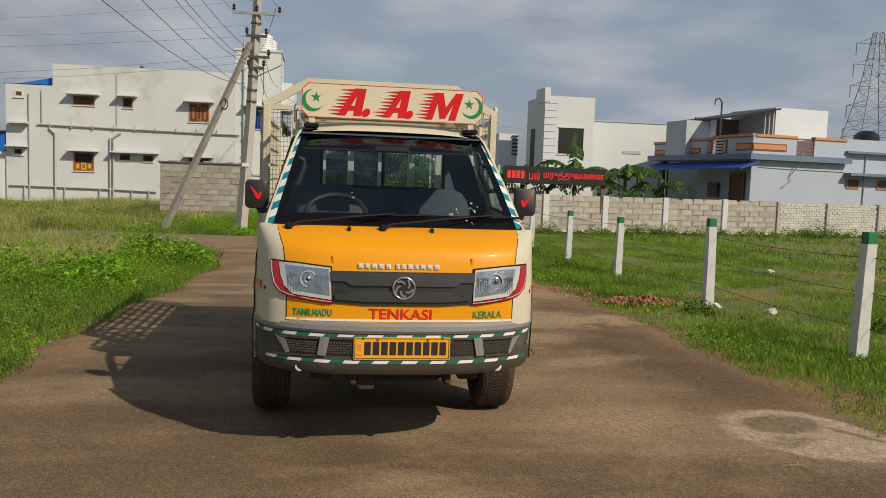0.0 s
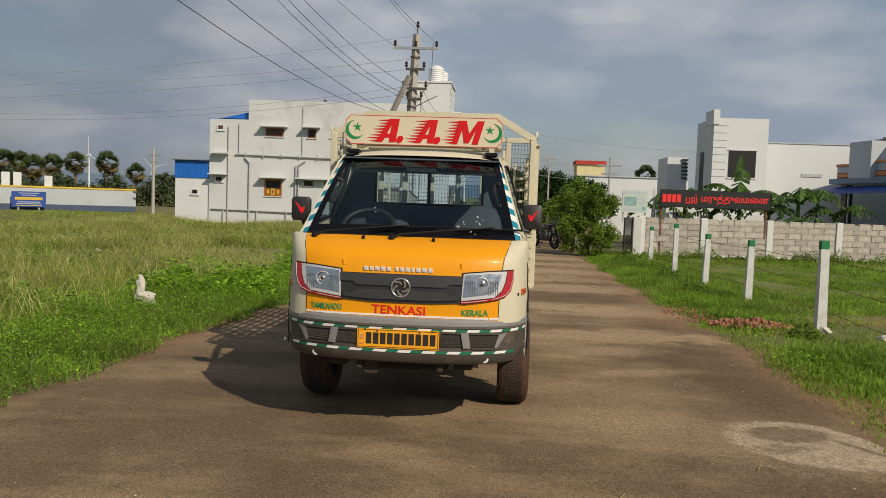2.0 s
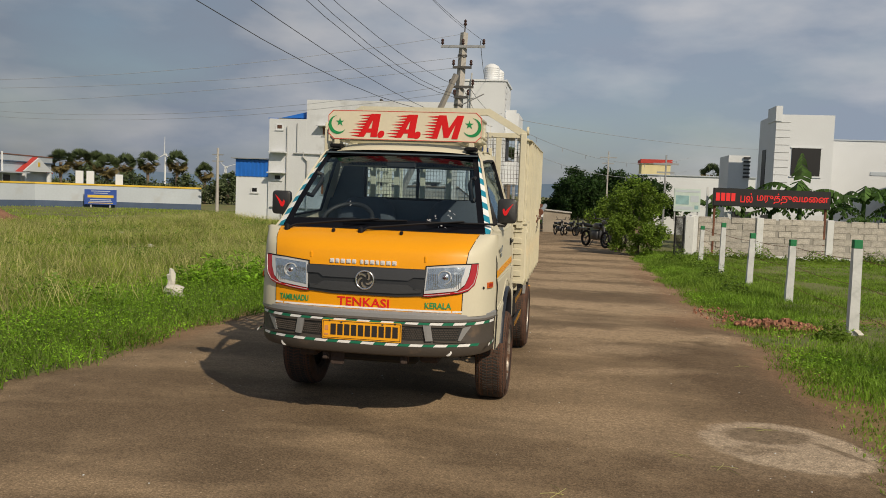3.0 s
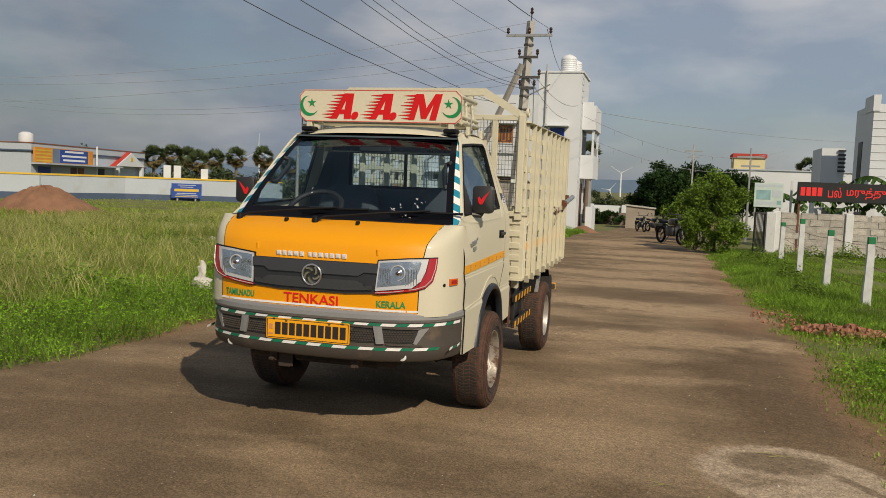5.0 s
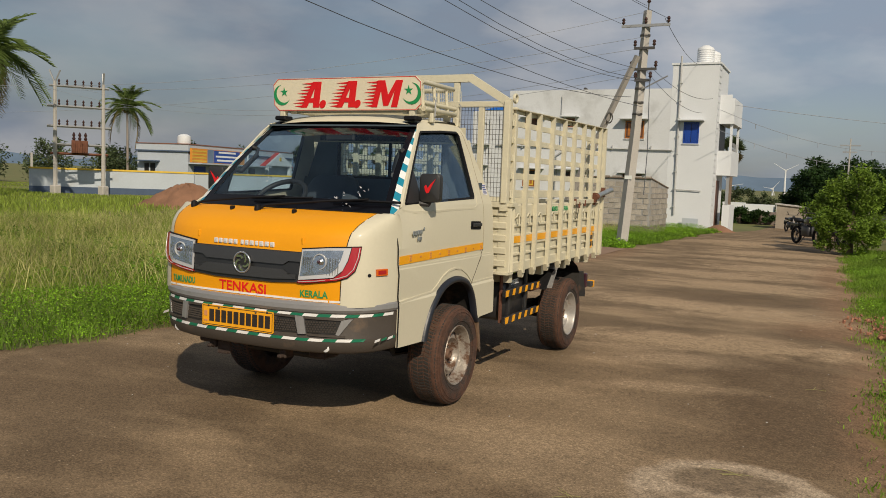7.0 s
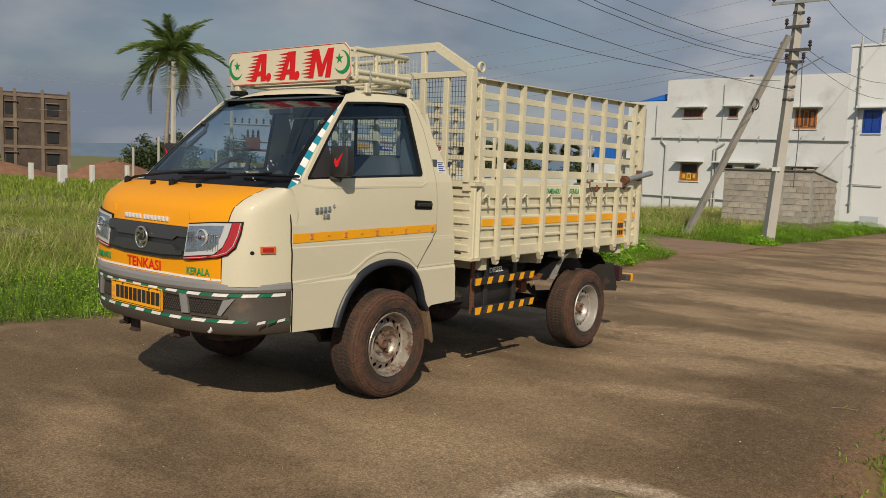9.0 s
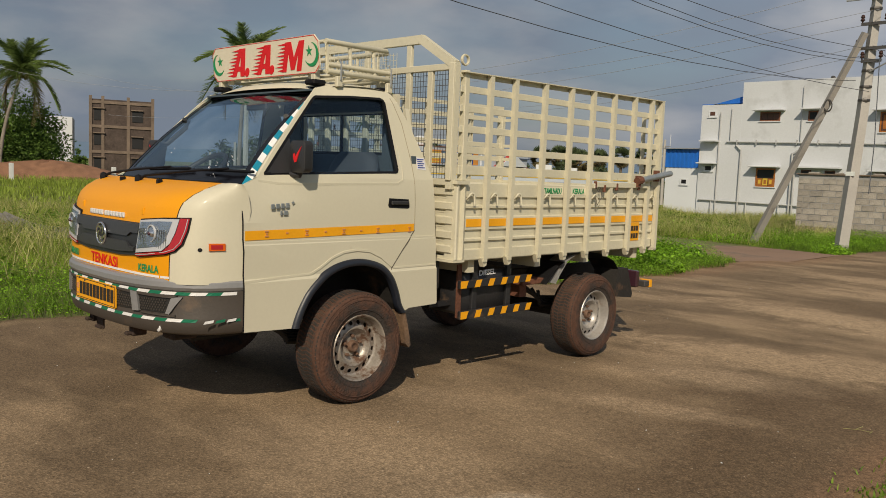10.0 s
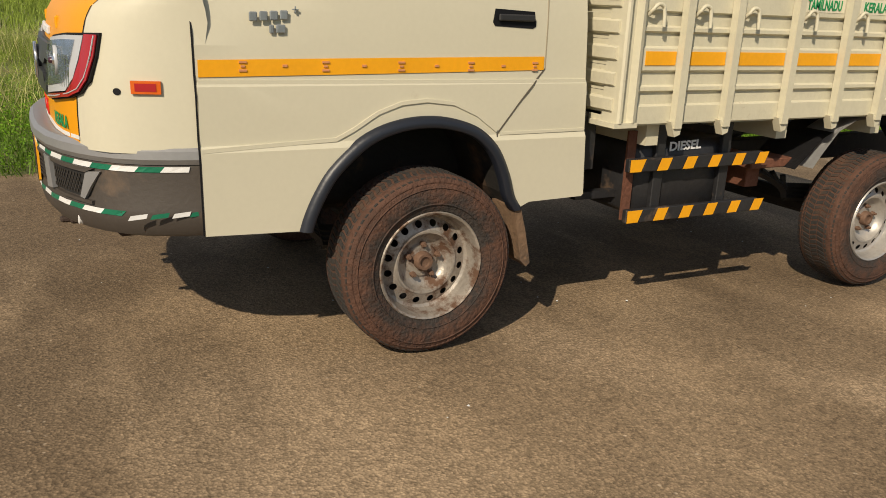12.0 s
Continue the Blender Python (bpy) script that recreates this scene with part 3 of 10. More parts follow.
def track_bm():
    bm = bmesh.new()
    rows = []
    for i in range(9):
        x = -2.0 - i * 0.75
        near, far = 12.4 + 0.35 * max(0, min(1, (-x - 2) / 4)) * 4 + 0.1 * math.sin(x * 2), 16.6 + 0.12 * math.sin(x * 1.7 + 1) + 0.02 * (-x)
        near = min(near, far - 1.9)
        rows.append([bm.verts.new((x, near + (far - near) * k / 4, lev(near) - 0.004 + (-0.02 if k in (0, 4) else 0))) for k in range(5)])
    for a, b in zip(rows, rows[1:]):
        for k in range(4):
            bm.faces.new((a[k], a[k + 1], b[k + 1], b[k]))
    return bm


tagged(obj("side_track", track_bm(), M["track"]), "reddish dirt side track leaving the lane", "track", kind="structure")


# ---- the truck ----
CREAM = (0.576, 0.544, 0.425)
M["cream"] = mat("cream_paint", CREAM, 0.5, var=0.035, scale=1.2, fine=60, bump=0.02, coat=0.06, spec=0.32, dirt=(0.44, 0.37, 0.27), dirt_at=0.66, dirt_scale=3.0)
M["cage_cream"] = mat("cage_cream", (0.575, 0.54, 0.41), 0.5, var=0.08, scale=3, fine=50, bump=0.12, dirt=(0.28, 0.17, 0.09), dirt_at=0.66, dirt_scale=9.0)
M["amber_paint"] = mat("amber_paint", (0.75, 0.31, 0.003), 0.45, var=0.03, scale=1.5, fine=60, bump=0.02, coat=0.06, spec=0.3)
M["amber_tape"] = mat("amber_tape", (0.80, 0.36, 0.006), 0.45, var=0.08, scale=5, fine=60, bump=0.02)
M["grille_grey"] = mat("grille_grey", (0.018, 0.019, 0.021), 0.45, var=0.12, fine=60, bump=0.05, coat=0.2)
M["grille_mid"] = mat("grille_mid", (0.042, 0.044, 0.048), 0.4, 0.1, var=0.1, fine=60, bump=0.05)
M["bumper_top"] = mat("bumper_top", (0.29, 0.29, 0.295), 0.42, 0.35, var=0.08, scale=3, fine=60, bump=0.05, dirt=(0.20, 0.17, 0.14), dirt_at=0.62, dirt_scale=4)
M["bumper_low"] = mat("bumper_low", (0.060, 0.050, 0.042), 0.55, var=0.12, scale=3, fine=70, bump=0.1, dirt=(0.14, 0.095, 0.062), dirt_at=0.58, dirt_scale=4)
M["wing_silver"] = mat("wing_silver", (0.50, 0.50, 0.50), 0.4, 0.3, var=0.1, scale=4, fine=60, bump=0.05, dirt=(0.25, 0.2, 0.16), dirt_at=0.6, dirt_scale=6)
M["black_mesh"] = mat("black_mesh", (0.018, 0.017, 0.016), 0.6, var=0.3, fine=60, bump=0.2)
M["black_rubber"] = mat("black_rubber", (0.008, 0.008, 0.010), 0.6, var=0.15, fine=60, bump=0.1, spec=0.2)
M["seam_tan"] = mat("seam_tan", (0.36, 0.31, 0.22), 0.6, var=0.1, bump=0)
M["seam_dark"] = mat("seam_dark", (0.10, 0.085, 0.065), 0.7, var=0.2, bump=0)
M["frit_black"] = mat("glazed_border", (0.004, 0.004, 0.006), 0.22, var=0.1, bump=0, spec=0.35)
M["flare"] = mat("flare_plastic", (0.014, 0.017, 0.026), 0.42, var=0.15, fine=60, bump=0.08, dirt=(0.10, 0.07, 0.05), dirt_at=0.62, dirt_scale=5)
M["black_paint"] = mat("black_paint", (0.02, 0.02, 0.022), 0.5, var=0.25, scale=5, fine=50, bump=0.2, dirt=(0.13, 0.085, 0.055), dirt_at=0.57, dirt_scale=6)
M["under"] = mat("underside", (0.016, 0.014, 0.012), 0.8, var=0.3, scale=4, fine=40, bump=0.3, dirt=(0.10, 0.055, 0.03), dirt_at=0.58, dirt_scale=6)
M["tyre"] = mat("tyre_rubber", (0.030, 0.024, 0.021), 0.85, var=0.45, scale=9, fine=70, bump=0.9, dirt=(0.062, 0.032, 0.021), dirt_at=0.52, dirt_scale=14)
def muddy_wall(m):
    """Red road mud clinging to the outer part of a tyre's wall, in a ragged ring."""
    n, l = m.node_tree.nodes, m.node_tree.links
    tc, mp, ln, no, ad, rg = n.new("ShaderNodeTexCoord"), n.new("ShaderNodeMapping"), n.new("ShaderNodeVectorMath"), n.new("ShaderNodeTexNoise"), n.new("ShaderNodeMath"), n.new("ShaderNodeMapRange")
    mp.inputs["Scale"].default_value = (0.0, 1.0, 1.0)
    ln.operation, ad.operation = "LENGTH", "MULTIPLY_ADD"
    l.new(tc.outputs["Object"], mp.inputs["Vector"])
    l.new(mp.outputs[0], ln.inputs[0])
    no.inputs["Scale"].default_value, no.inputs["Detail"].default_value, no.inputs["Roughness"].default_value = 11.0, 10.0, 0.78
    l.new(tc.outputs["Object"], no.inputs["Vector"])
    l.new(no.outputs[0], ad.inputs[0])
    ad.inputs[1].default_value = 0.36
    l.new(ln.outputs["Value"], ad.inputs[2])
    rg.inputs["From Min"].default_value, rg.inputs["From Max"].default_value = 0.395, 0.475
    l.new(ad.outputs[0], rg.inputs["Value"])
    over(m, rg.outputs[0], (0.088, 0.040, 0.024), 0.85)


muddy_wall(M["tyre"])
M["tread"] = mat("tyre_tread", (0.028, 0.026, 0.024), 0.9, var=0.25, scale=6, fine=60, bump=0.4, dirt=(0.075, 0.045, 0.03), dirt_at=0.50, dirt_scale=7)
M["rim"] = mat("rim_silver", (0.36, 0.325, 0.285), 0.42, 0.45, var=0.28, scale=7, fine=70, bump=0.2, dirt=(0.13, 0.072, 0.045), dirt_at=0.47, dirt_scale=14)
M["rim_rear"] = mat("rim_rear", (0.40, 0.38, 0.355), 0.42, 0.5, var=0.2, scale=5, fine=60, bump=0.08, dirt=(0.36, 0.28, 0.22), dirt_at=0.6, dirt_scale=7)
M["hub_rust"] = mat("hub_rust", (0.15, 0.088, 0.058), 0.75, 0.2, var=0.3, scale=12, fine=70, bump=0.3)
M["flap_mud"] = mat("flap_mud", (0.17, 0.105, 0.062), 0.9, var=0.35, scale=8, fine=60, bump=0.5, dirt=(0.06, 0.045, 0.035), dirt_at=0.55, dirt_scale=12)
M["chrome"] = mat("chrome", (0.72, 0.72, 0.73), 0.18, 0.95, var=0.05, bump=0)
M["silver"] = mat("silver_badge", (0.70, 0.70, 0.70), 0.35, 0.2, var=0.05, bump=0)
M["lamp_silver"] = mat("lamp_reflector", (0.50, 0.52, 0.55), 0.22, 0.9, var=0.12, scale=10, fine=22, bump=0.45)
M["lamp_frame"] = mat("lamp_frame", (0.52, 0.53, 0.55), 0.35, 0.2, var=0.06, bump=0)
M["lamp_red"] = mat("lamp_red", (0.36, 0.012, 0.018), 0.18, var=0.1, bump=0, coat=0.6)
M["lamp_dark"] = mat("lamp_dark", (0.05, 0.02, 0.03), 0.25, var=0.1, bump=0, coat=0.4)
M["orange_lens"] = mat("orange_lens", (0.62, 0.11, 0.01), 0.2, var=0.12, scale=30, bump=0, coat=0.5)
M["plate_yellow"] = mat("plate_yellow", (0.84, 0.38, 0.012), 0.4, var=0.04, bump=0.02)
M["ink_black"] = mat("ink_black", (0.025, 0.02, 0.018), 0.5, var=0.1, bump=0)
M["ink_red"] = mat("ink_red", (0.66, 0.008, 0.012), 0.45, var=0.08, bump=0)
M["ink_green"] = mat("ink_green", (0.012, 0.26, 0.085), 0.5, var=0.1, bump=0)
M["ink_blue"] = mat("ink_blue", (0.03, 0.05, 0.25), 0.5, var=0.1, bump=0)
M["tape_white"] = mat("tape_white", (0.74, 0.74, 0.74), 0.4, var=0.08, scale=8, bump=0.02)
M["tape_green"] = mat("tape_green", (0.01, 0.155, 0.085), 0.4, var=0.12, scale=8, bump=0.02)
M["tape_teal"] = mat("tape_teal", (0.008, 0.21, 0.32), 0.4, var=0.1, scale=8, bump=0.02)
M["sign_cream"] = mat("sign_cream", (0.72, 0.66, 0.51), 0.4, var=0.05, scale=3, fine=50, bump=0.03, coat=0.3, dirt=(0.35, 0.2, 0.1), dirt_at=0.72, dirt_scale=8)
M["seat"] = mat("seat_cloth", (0.04, 0.052, 0.068), 0.8, var=0.2, fine=80, bump=0.2)
M["dash"] = mat("dash_plastic", (0.014, 0.015, 0.017), 0.6, var=0.15, fine=80, bump=0.1)
M["trim_grey"] = mat("cab_lining", (0.06, 0.085, 0.105), 0.75, var=0.12, bump=0.05)
M["sticker"] = mat("sticker", (0.66, 0.66, 0.70), 0.45, var=0.08, scale=10, bump=0)
M["pipe_grey"] = mat("pipe_grey", (0.30, 0.33, 0.35), 0.4, 0.5, var=0.2, scale=8)
M["windscreen"] = glass_mat("windscreen_glass", (0.74, 0.86, 0.92), 1.6)
M["sun_strip"] = glass_mat("sun_strip", (0.22, 0.24, 0.27), 0.3)
M["side_glass"] = glass_mat("side_glass", (0.86, 0.91, 0.94), 1.2)
M["lamp_glass"] = glass_mat("lamp_glass", (0.95, 0.965, 0.97), 0.4)
M["mirror_black"] = mat("mirror_shell", (0.022, 0.022, 0.024), 0.5, var=0.12, fine=80, bump=0.1)

truck = thing("pickup_truck", "cream and amber light goods truck with slatted cargo cage", "truck")


def arr(table, v):
    return float(np.interp(v, [a for a, _ in table], [b for _, b in table]))


NOSE_PLAN = [(0, 0), (0.2, 0.004), (0.37, 0.012), (0.46, 0.022), (0.54, 0.040), (0.6, 0.062), (0.66, 0.092), (0.705, 0.135), (0.735, 0.19), (0.757, 0.258), (0.77, 0.32), (0.779, 0.371)]
NOSE_LINE = [(1.244, -0.815, 0.16), (1.237, -0.85, 0.28), (1.213, -0.935, 0.55), (1.182, -1.008, 0.78), (1.146, -1.055, 0.93), (1.11, -1.076, 1.0), (1.06, -1.084, 1.0), (1.0, -1.095, 1.0), (0.92, -1.105, 1.0), (0.84, -1.108, 1.0), (0.785, -1.108, 1.0), (0.745, -1.108, 1.0)]


def nose(x, z, out=0.0):
    """A point of the cab's front at that place across and height, lifted off the skin by out."""
    zs = [a for a, _, _ in NOSE_LINE][::-1]
    y0 = float(np.interp(z, zs, [b for _, b, _ in NOSE_LINE][::-1]))
    k = float(np.interp(z, zs, [c for _, _, c in NOSE_LINE][::-1]))
    ax = abs(x)
    y = y0 + arr(NOSE_PLAN, ax) * k
    e = 0.01
    slope = (arr(NOSE_PLAN, ax + e) - arr(NOSE_PLAN, max(0, ax - e))) * k / (2 * e)
    n = Vector((math.copysign(slope, x), -1, 0)).normalized()
    return Vector((x, y, z)) + n * out


def on_wing(s, y, z, out):
    """A point of the front corner at that place along the truck, lifted off the skin by out."""
    y0 = float(np.interp(z, [a for a, _, _ in NOSE_LINE][::-1], [b for _, b, _ in NOSE_LINE][::-1]))
    x = float(np.interp(y - y0, [b for _, b in NOSE_PLAN], [a for a, _ in NOSE_PLAN]))
    return nose(s * x, z, out)


def bonnet_edge(z):
    """Half width of the amber paint, wider towards the windscreen."""
    return float(np.interp(z, [0.745, 1.0, 1.14, 1.244], [0.598, 0.602, 0.622, 0.665]))


def skin(xs, zs, out=0.0, thick=0.0, warp=None):
    """A sheet on the cab's front over a grid of places; thick gives it depth outwards."""
    bm = bmesh.new()
    lay = []
    for o in ((out, out + thick) if thick else (out,)):
        lay.append([[bm.verts.new(nose(warp(x, z) if warp else x, z, o)) for x in xs] for z in zs])
    for g, flip in zip(lay, (True, False) if thick else (False,)):
        for a, b in zip(g, g[1:]):
            for i in range(len(xs) - 1):
                q = (a[i], a[i + 1], b[i + 1], b[i])
                bm.faces.new(q[::-1] if flip else q)
    if thick:
        a, b = lay
        ring = [(0, i) for i in range(len(xs))] + [(j, len(xs) - 1) for j in range(1, len(zs))] + [(len(zs) - 1, i) for i in range(len(xs) - 2, -1, -1)] + [(j, 0) for j in range(len(zs) - 2, 0, -1)]
        for (j, i), (jj, ii) in zip(ring, ring[1:] + ring[:1]):
            bm.faces.new((a[j][i], a[jj][ii], b[jj][ii], b[j][i]))
    bmesh.ops.recalc_face_normals(bm, faces=bm.faces[:])
    return bm


def skin_poly(poly, out, thick, cuts=()):
    """An outline of (x, z) laid on the cab's front with depth."""
    bm = bmesh.new()
    vs = [bm.verts.new((x, 0, z)) for x, z in poly]
    bm.faces.new(vs)
    bmesh.ops.triangulate(bm, faces=bm.faces[:])
    for c in cuts:
        bmesh.ops.bisect_plane(bm, geom=bm.verts[:] + bm.edges[:] + bm.faces[:], plane_co=(c, 0, 0), plane_no=(1, 0, 0))
    top = bmesh.ops.extrude_face_region(bm, geom=bm.faces[:])
    tv = {v for v in top["geom"] if isinstance(v, bmesh.types.BMVert)}
    for v in bm.verts:
        v.co = nose(v.co.x, v.co.z, out + (thick if v in tv else 0.0))
    bmesh.ops.recalc_face_normals(bm, faces=bm.faces[:])
    return bm


NZ = [z for z, _, _ in NOSE_LINE]
hood_x = [-0.61, -0.55, -0.48, -0.42, -0.37, -0.28, -0.2, -0.1, 0, 0.1, 0.2, 0.28, 0.37, 0.42, 0.48, 0.55, 0.61]
part("bonnet", skin(hood_x, NZ, 0, 0, lambda x, z: x / 0.61 * bonnet_edge(z)), M["amber_paint"], truck, "amber yellow bonnet and front panel", smooth=60)
for s in (-1, 1):
    cx = [0.61, 0.63, 0.66, 0.685, 0.705, 0.72, 0.735, 0.747, 0.757, 0.764, 0.77, 0.775, 0.779]
    part("front_wing", skin(sorted(s * x for x in cx), NZ, 0, 0, lambda x, z: math.copysign(bonnet_edge(z) + (abs(x) - 0.61) / 0.169 * (0.779 - bonnet_edge(z)), x)), M["cream"], truck, "cream front corner panel", smooth=60)
for s in (-1, 1):
    seam = bmesh.new()
    zs = [0.765 + (1.240 - 0.765) * i / 24 for i in range(25)]
    rows = [[seam.verts.new(nose(s * (bonnet_edge(z) + d), z, 0.0016)) for d in (-0.0022, 0.0022)] for z in zs]
    for p, q in zip(rows, rows[1:]):
        seam.faces.new((p[0], p[1], q[1], q[0]))
    part("bonnet_gap", seam, M["black_rubber"], truck)
    part("bonnet_ridge", box(nose(s * 0.365, 1.085, 0.0) + Vector((-0.009, -0.006, -0.018)), nose(s * 0.365, 1.085, 0.0) + Vector((0.009, 0.01, 0.022)), 0.005), M["amber_paint"], truck)
# cowl under the windscreen
def cowl(x0, x1, n, deep=0.03):
    bm = bmesh.new()
    rows = []
    for k in range(4):
        row = []
        for i in range(n + 1):
            x = x0 + (x1 - x0) * i / n
            p = nose(x, 1.244)
            row.append(bm.verts.new((x, p.y + k * deep, 1.244 + (0.0, 0.003, 0.0, -0.03)[k] + (0.002 if n > 8 else 0.0))))
        rows.append(row)
    for a, b in zip(rows, rows[1:]):
        for i in range(n):
            bm.faces.new((a[i], a[i + 1], b[i + 1], b[i]))
    return bm


part("cowl", cowl(-0.695, 0.695, 16), M["black_rubber"], truck, "black cowl below the windscreen", smooth=40)
for s in (-1, 1):
    part("wing_shoulder", cowl(s * 0.690, s * 0.752, 4, 0.014), M["cream"], truck, smooth=40)


# ---- cab sides ----
PILLAR_Z = [1.235, 1.275, 1.435, 1.585, 1.725, 1.782]
PILLAR_Y = [-0.735, -0.648, -0.508, -0.368, -0.232, -0.170]


def side_x(y, z):
    """Half width of the cab: less with height, and above the belt a little less towards the windscreen."""
    x = arr([(0.46, 0.787), (0.745, 0.793), (0.765, 0.784), (0.930, 0.789), (0.948, 0.7795), (1.15, 0.780), (1.25, 0.774), (1.29, 0.768), (1.55, 0.69), (1.74, 0.632), (1.80, 0.600), (1.83, 0.55)], z)
    back = y - float(np.interp(z, PILLAR_Z, PILLAR_Y))
    return x - 0.038 * float(ease(1 - back / 0.45) * ease((z - 1.04) / 0.21))


SIDE = [(-0.739, 0.496), (-0.742, 0.755), (-0.745, 1.0), (-0.748, 1.228), (-0.735, 1.235), (-0.648, 1.275), (-0.508, 1.435), (-0.368, 1.585), (-0.232, 1.725), (-0.170, 1.782), (-0.08, 1.806), (0.1, 1.822), (0.26, 1.822), (0.335, 1.812), (0.37, 1.785), (0.40, 1.74), (0.47, 1.60), (0.535, 1.44), (0.583, 1.31), (0.60, 1.10), (0.613, 0.90), (0.625, 0.70), (0.638, 0.53), (0.63, 0.522), (0.40, 0.517), (0.352, 0.495), (0.317, 0.545), (0.292, 0.62), (0.25, 0.705), (0.19, 0.765), (0.125, 0.797), (0.03, 0.818), (-0.064, 0.819), (-0.15, 0.803), (-0.22, 0.775), (-0.275, 0.737), (-0.345, 0.67), (-0.39, 0.60), (-0.42, 0.535), (-0.436, 0.485)]
WIN = [(-0.600, 1.292), (-0.586, 1.318), (-0.390, 1.535), (-0.215, 1.722), (-0.192, 1.738), (0.05, 1.757), (0.262, 1.765), (0.285, 1.755), (0.294, 1.735), (0.302, 1.53), (0.31, 1.345), (0.302, 1.328), (0.285, 1.322)]


def side_panel(s, outer, hole=None, inset=0.0, thick=0.012, cut_y=(), cut_z=()):
    bm = bmesh.new()
    edges = []
    for poly in filter(None, (outer, hole)):
        vs = [bm.verts.new((0, y, z)) for y, z in poly]
        edges += [bm.edges.new((vs[i], vs[(i + 1) % len(vs)])) for i in range(len(vs))]
    bmesh.ops.triangle_fill(bm, edges=edges, use_beauty=True)
    for axis, values in ((1, cut_y), (2, cut_z)):
        for c in values:
            co, no = [0, 0, 0], [0, 0, 0]
            co[axis], no[axis] = c, 1
            bmesh.ops.bisect_plane(bm, geom=bm.verts[:] + bm.edges[:] + bm.faces[:], plane_co=co, plane_no=no)
    top = bmesh.ops.extrude_face_region(bm, geom=bm.faces[:])
    tv = {v for v in top["geom"] if isinstance(v, bmesh.types.BMVert)}
    for v in bm.verts:
        v.co.x = s * (side_x(v.co.y, v.co.z) - inset - (0.0 if v in tv else thick))
    bmesh.ops.recalc_face_normals(bm, faces=bm.faces[:])
    return bm


CY, CZ = (-0.6, -0.45, -0.3, -0.1, 0.1, 0.3, 0.45), (0.6, 0.745, 0.765, 0.85, 0.935, 0.95, 1.05, 1.15, 1.25, 1.29, 1.42, 1.55, 1.65, 1.74, 1.8)
ARCH = [(y, z) for y, z in SIDE[25:]]
for s in (-1, 1):
    side = part("cab_side", side_panel(s, SIDE, WIN, 0, 0.014, CY, CZ), M["cream"], truck, "cream door and pillar panel", smooth=7)
    pane = part("side_window", side_panel(s, WIN, None, 0.012, 0.004, (-0.4, -0.2, 0.1), (1.42, 1.55, 1.65)), M["side_glass"], truck, "tinted side window", smooth=40)
    pane.visible_shadow = False

    def ring(poly, grow, lift, depth, sgn):
        c = Vector((sum(p[0] for p in poly) / len(poly), sum(p[1] for p in poly) / len(poly)))
        bm = bmesh.new()
        def at(y, z, o):
            return bm.verts.new((sgn * (side_x(y, z) + o), y, z))
        loops = []
        for g, o in ((0.0, lift), (grow, lift), (grow, lift - depth), (0.0, lift - depth)):
            vs = []
            for i, (y, z) in enumerate(poly):
                a, b = Vector(poly[i - 1]), Vector(poly[(i + 1) % len(poly)])
                d = (b - a).normalized()
                nrm = Vector((d.y, -d.x))
                if nrm.dot(Vector((y, z)) - c) > 0:
                    nrm = -nrm
                vs.append(at(y + nrm.x * g, z + nrm.y * g, o))
            loops.append(vs)
        n = len(poly)
        for a, b in zip(loops, loops[1:] + loops[:1]):
            for i in range(n):
                bm.faces.new((a[i], a[(i + 1) % n], b[(i + 1) % n], b[i]))
        bmesh.ops.recalc_face_normals(bm, faces=bm.faces[:])
        return bm
    part("window_seal", ring(WIN, 0.013, 0.003, 0.02, s), M["black_rubber"], truck, "black rubber window seal", smooth=40)
    # black quarter panel behind the mirror
    part("mirror_base", side_panel(s, [(-0.585, 1.30), (-0.41, 1.50), (-0.41, 1.31)], None, -0.002, 0.012), M["mirror_black"], truck)

    # wheel arch lip
    def arch_lip(sgn):
        bm = bmesh.new()
        prof = ((-0.004, -0.02), (-0.004, 0.016), (0.0, 0.020), (0.016, 0.021), (0.033, 0.010), (0.036, -0.02))
        rows = []
        c = Vector((-0.05, 0.45))
        pts = [Vector(p) for p in ARCH]
        pts = [pts[0] * 2 - pts[1]] + pts + [pts[-1] * 2 - pts[-2]]
        fine_arch = []
        for p0, p1, p2, p3 in zip(pts, pts[1:], pts[2:], pts[3:]):
            for k in (0.0, 0.25, 0.5, 0.75):
                fine_arch.append(0.5 * (2 * p1 + (p2 - p0) * k + (2 * p0 - 5 * p1 + 4 * p2 - p3) * k * k + (3 * p1 - p0 - 3 * p2 + p3) * k ** 3))
        for y, z in fine_arch + [pts[-2]]:
            d = (Vector((y, z)) - c).normalized()
            rows.append([bm.verts.new((sgn * (0.789 + o), y + d.x * (g - 0.019), z + d.y * (g - 0.019))) for g, o in prof])
        for a, b in zip(rows, rows[1:]):
            for i in range(len(prof) - 1):
                bm.faces.new((a[i], a[i + 1], b[i + 1], b[i]))
        bmesh.ops.recalc_face_normals(bm, faces=bm.faces[:])
        return bm
    part("wheel_arch_trim", arch_lip(s), M["flare"], truck, "black plastic wheel arch trim", smooth=62)

    # dark inner arch
    def liner(sgn):
        bm = bmesh.new()
        rows = [[bm.verts.new((sgn * x, y, z)) for x in (0.785, 0.42)] for y, z in ARCH]
        for a, b in zip(rows, rows[1:]):
            bm.faces.new((a[0], a[1], b[1], b[0]))
        bm.faces.new([r[1] for r in rows])
        return bm
    part("wheel_arch_liner", liner(s), M["under"], truck)

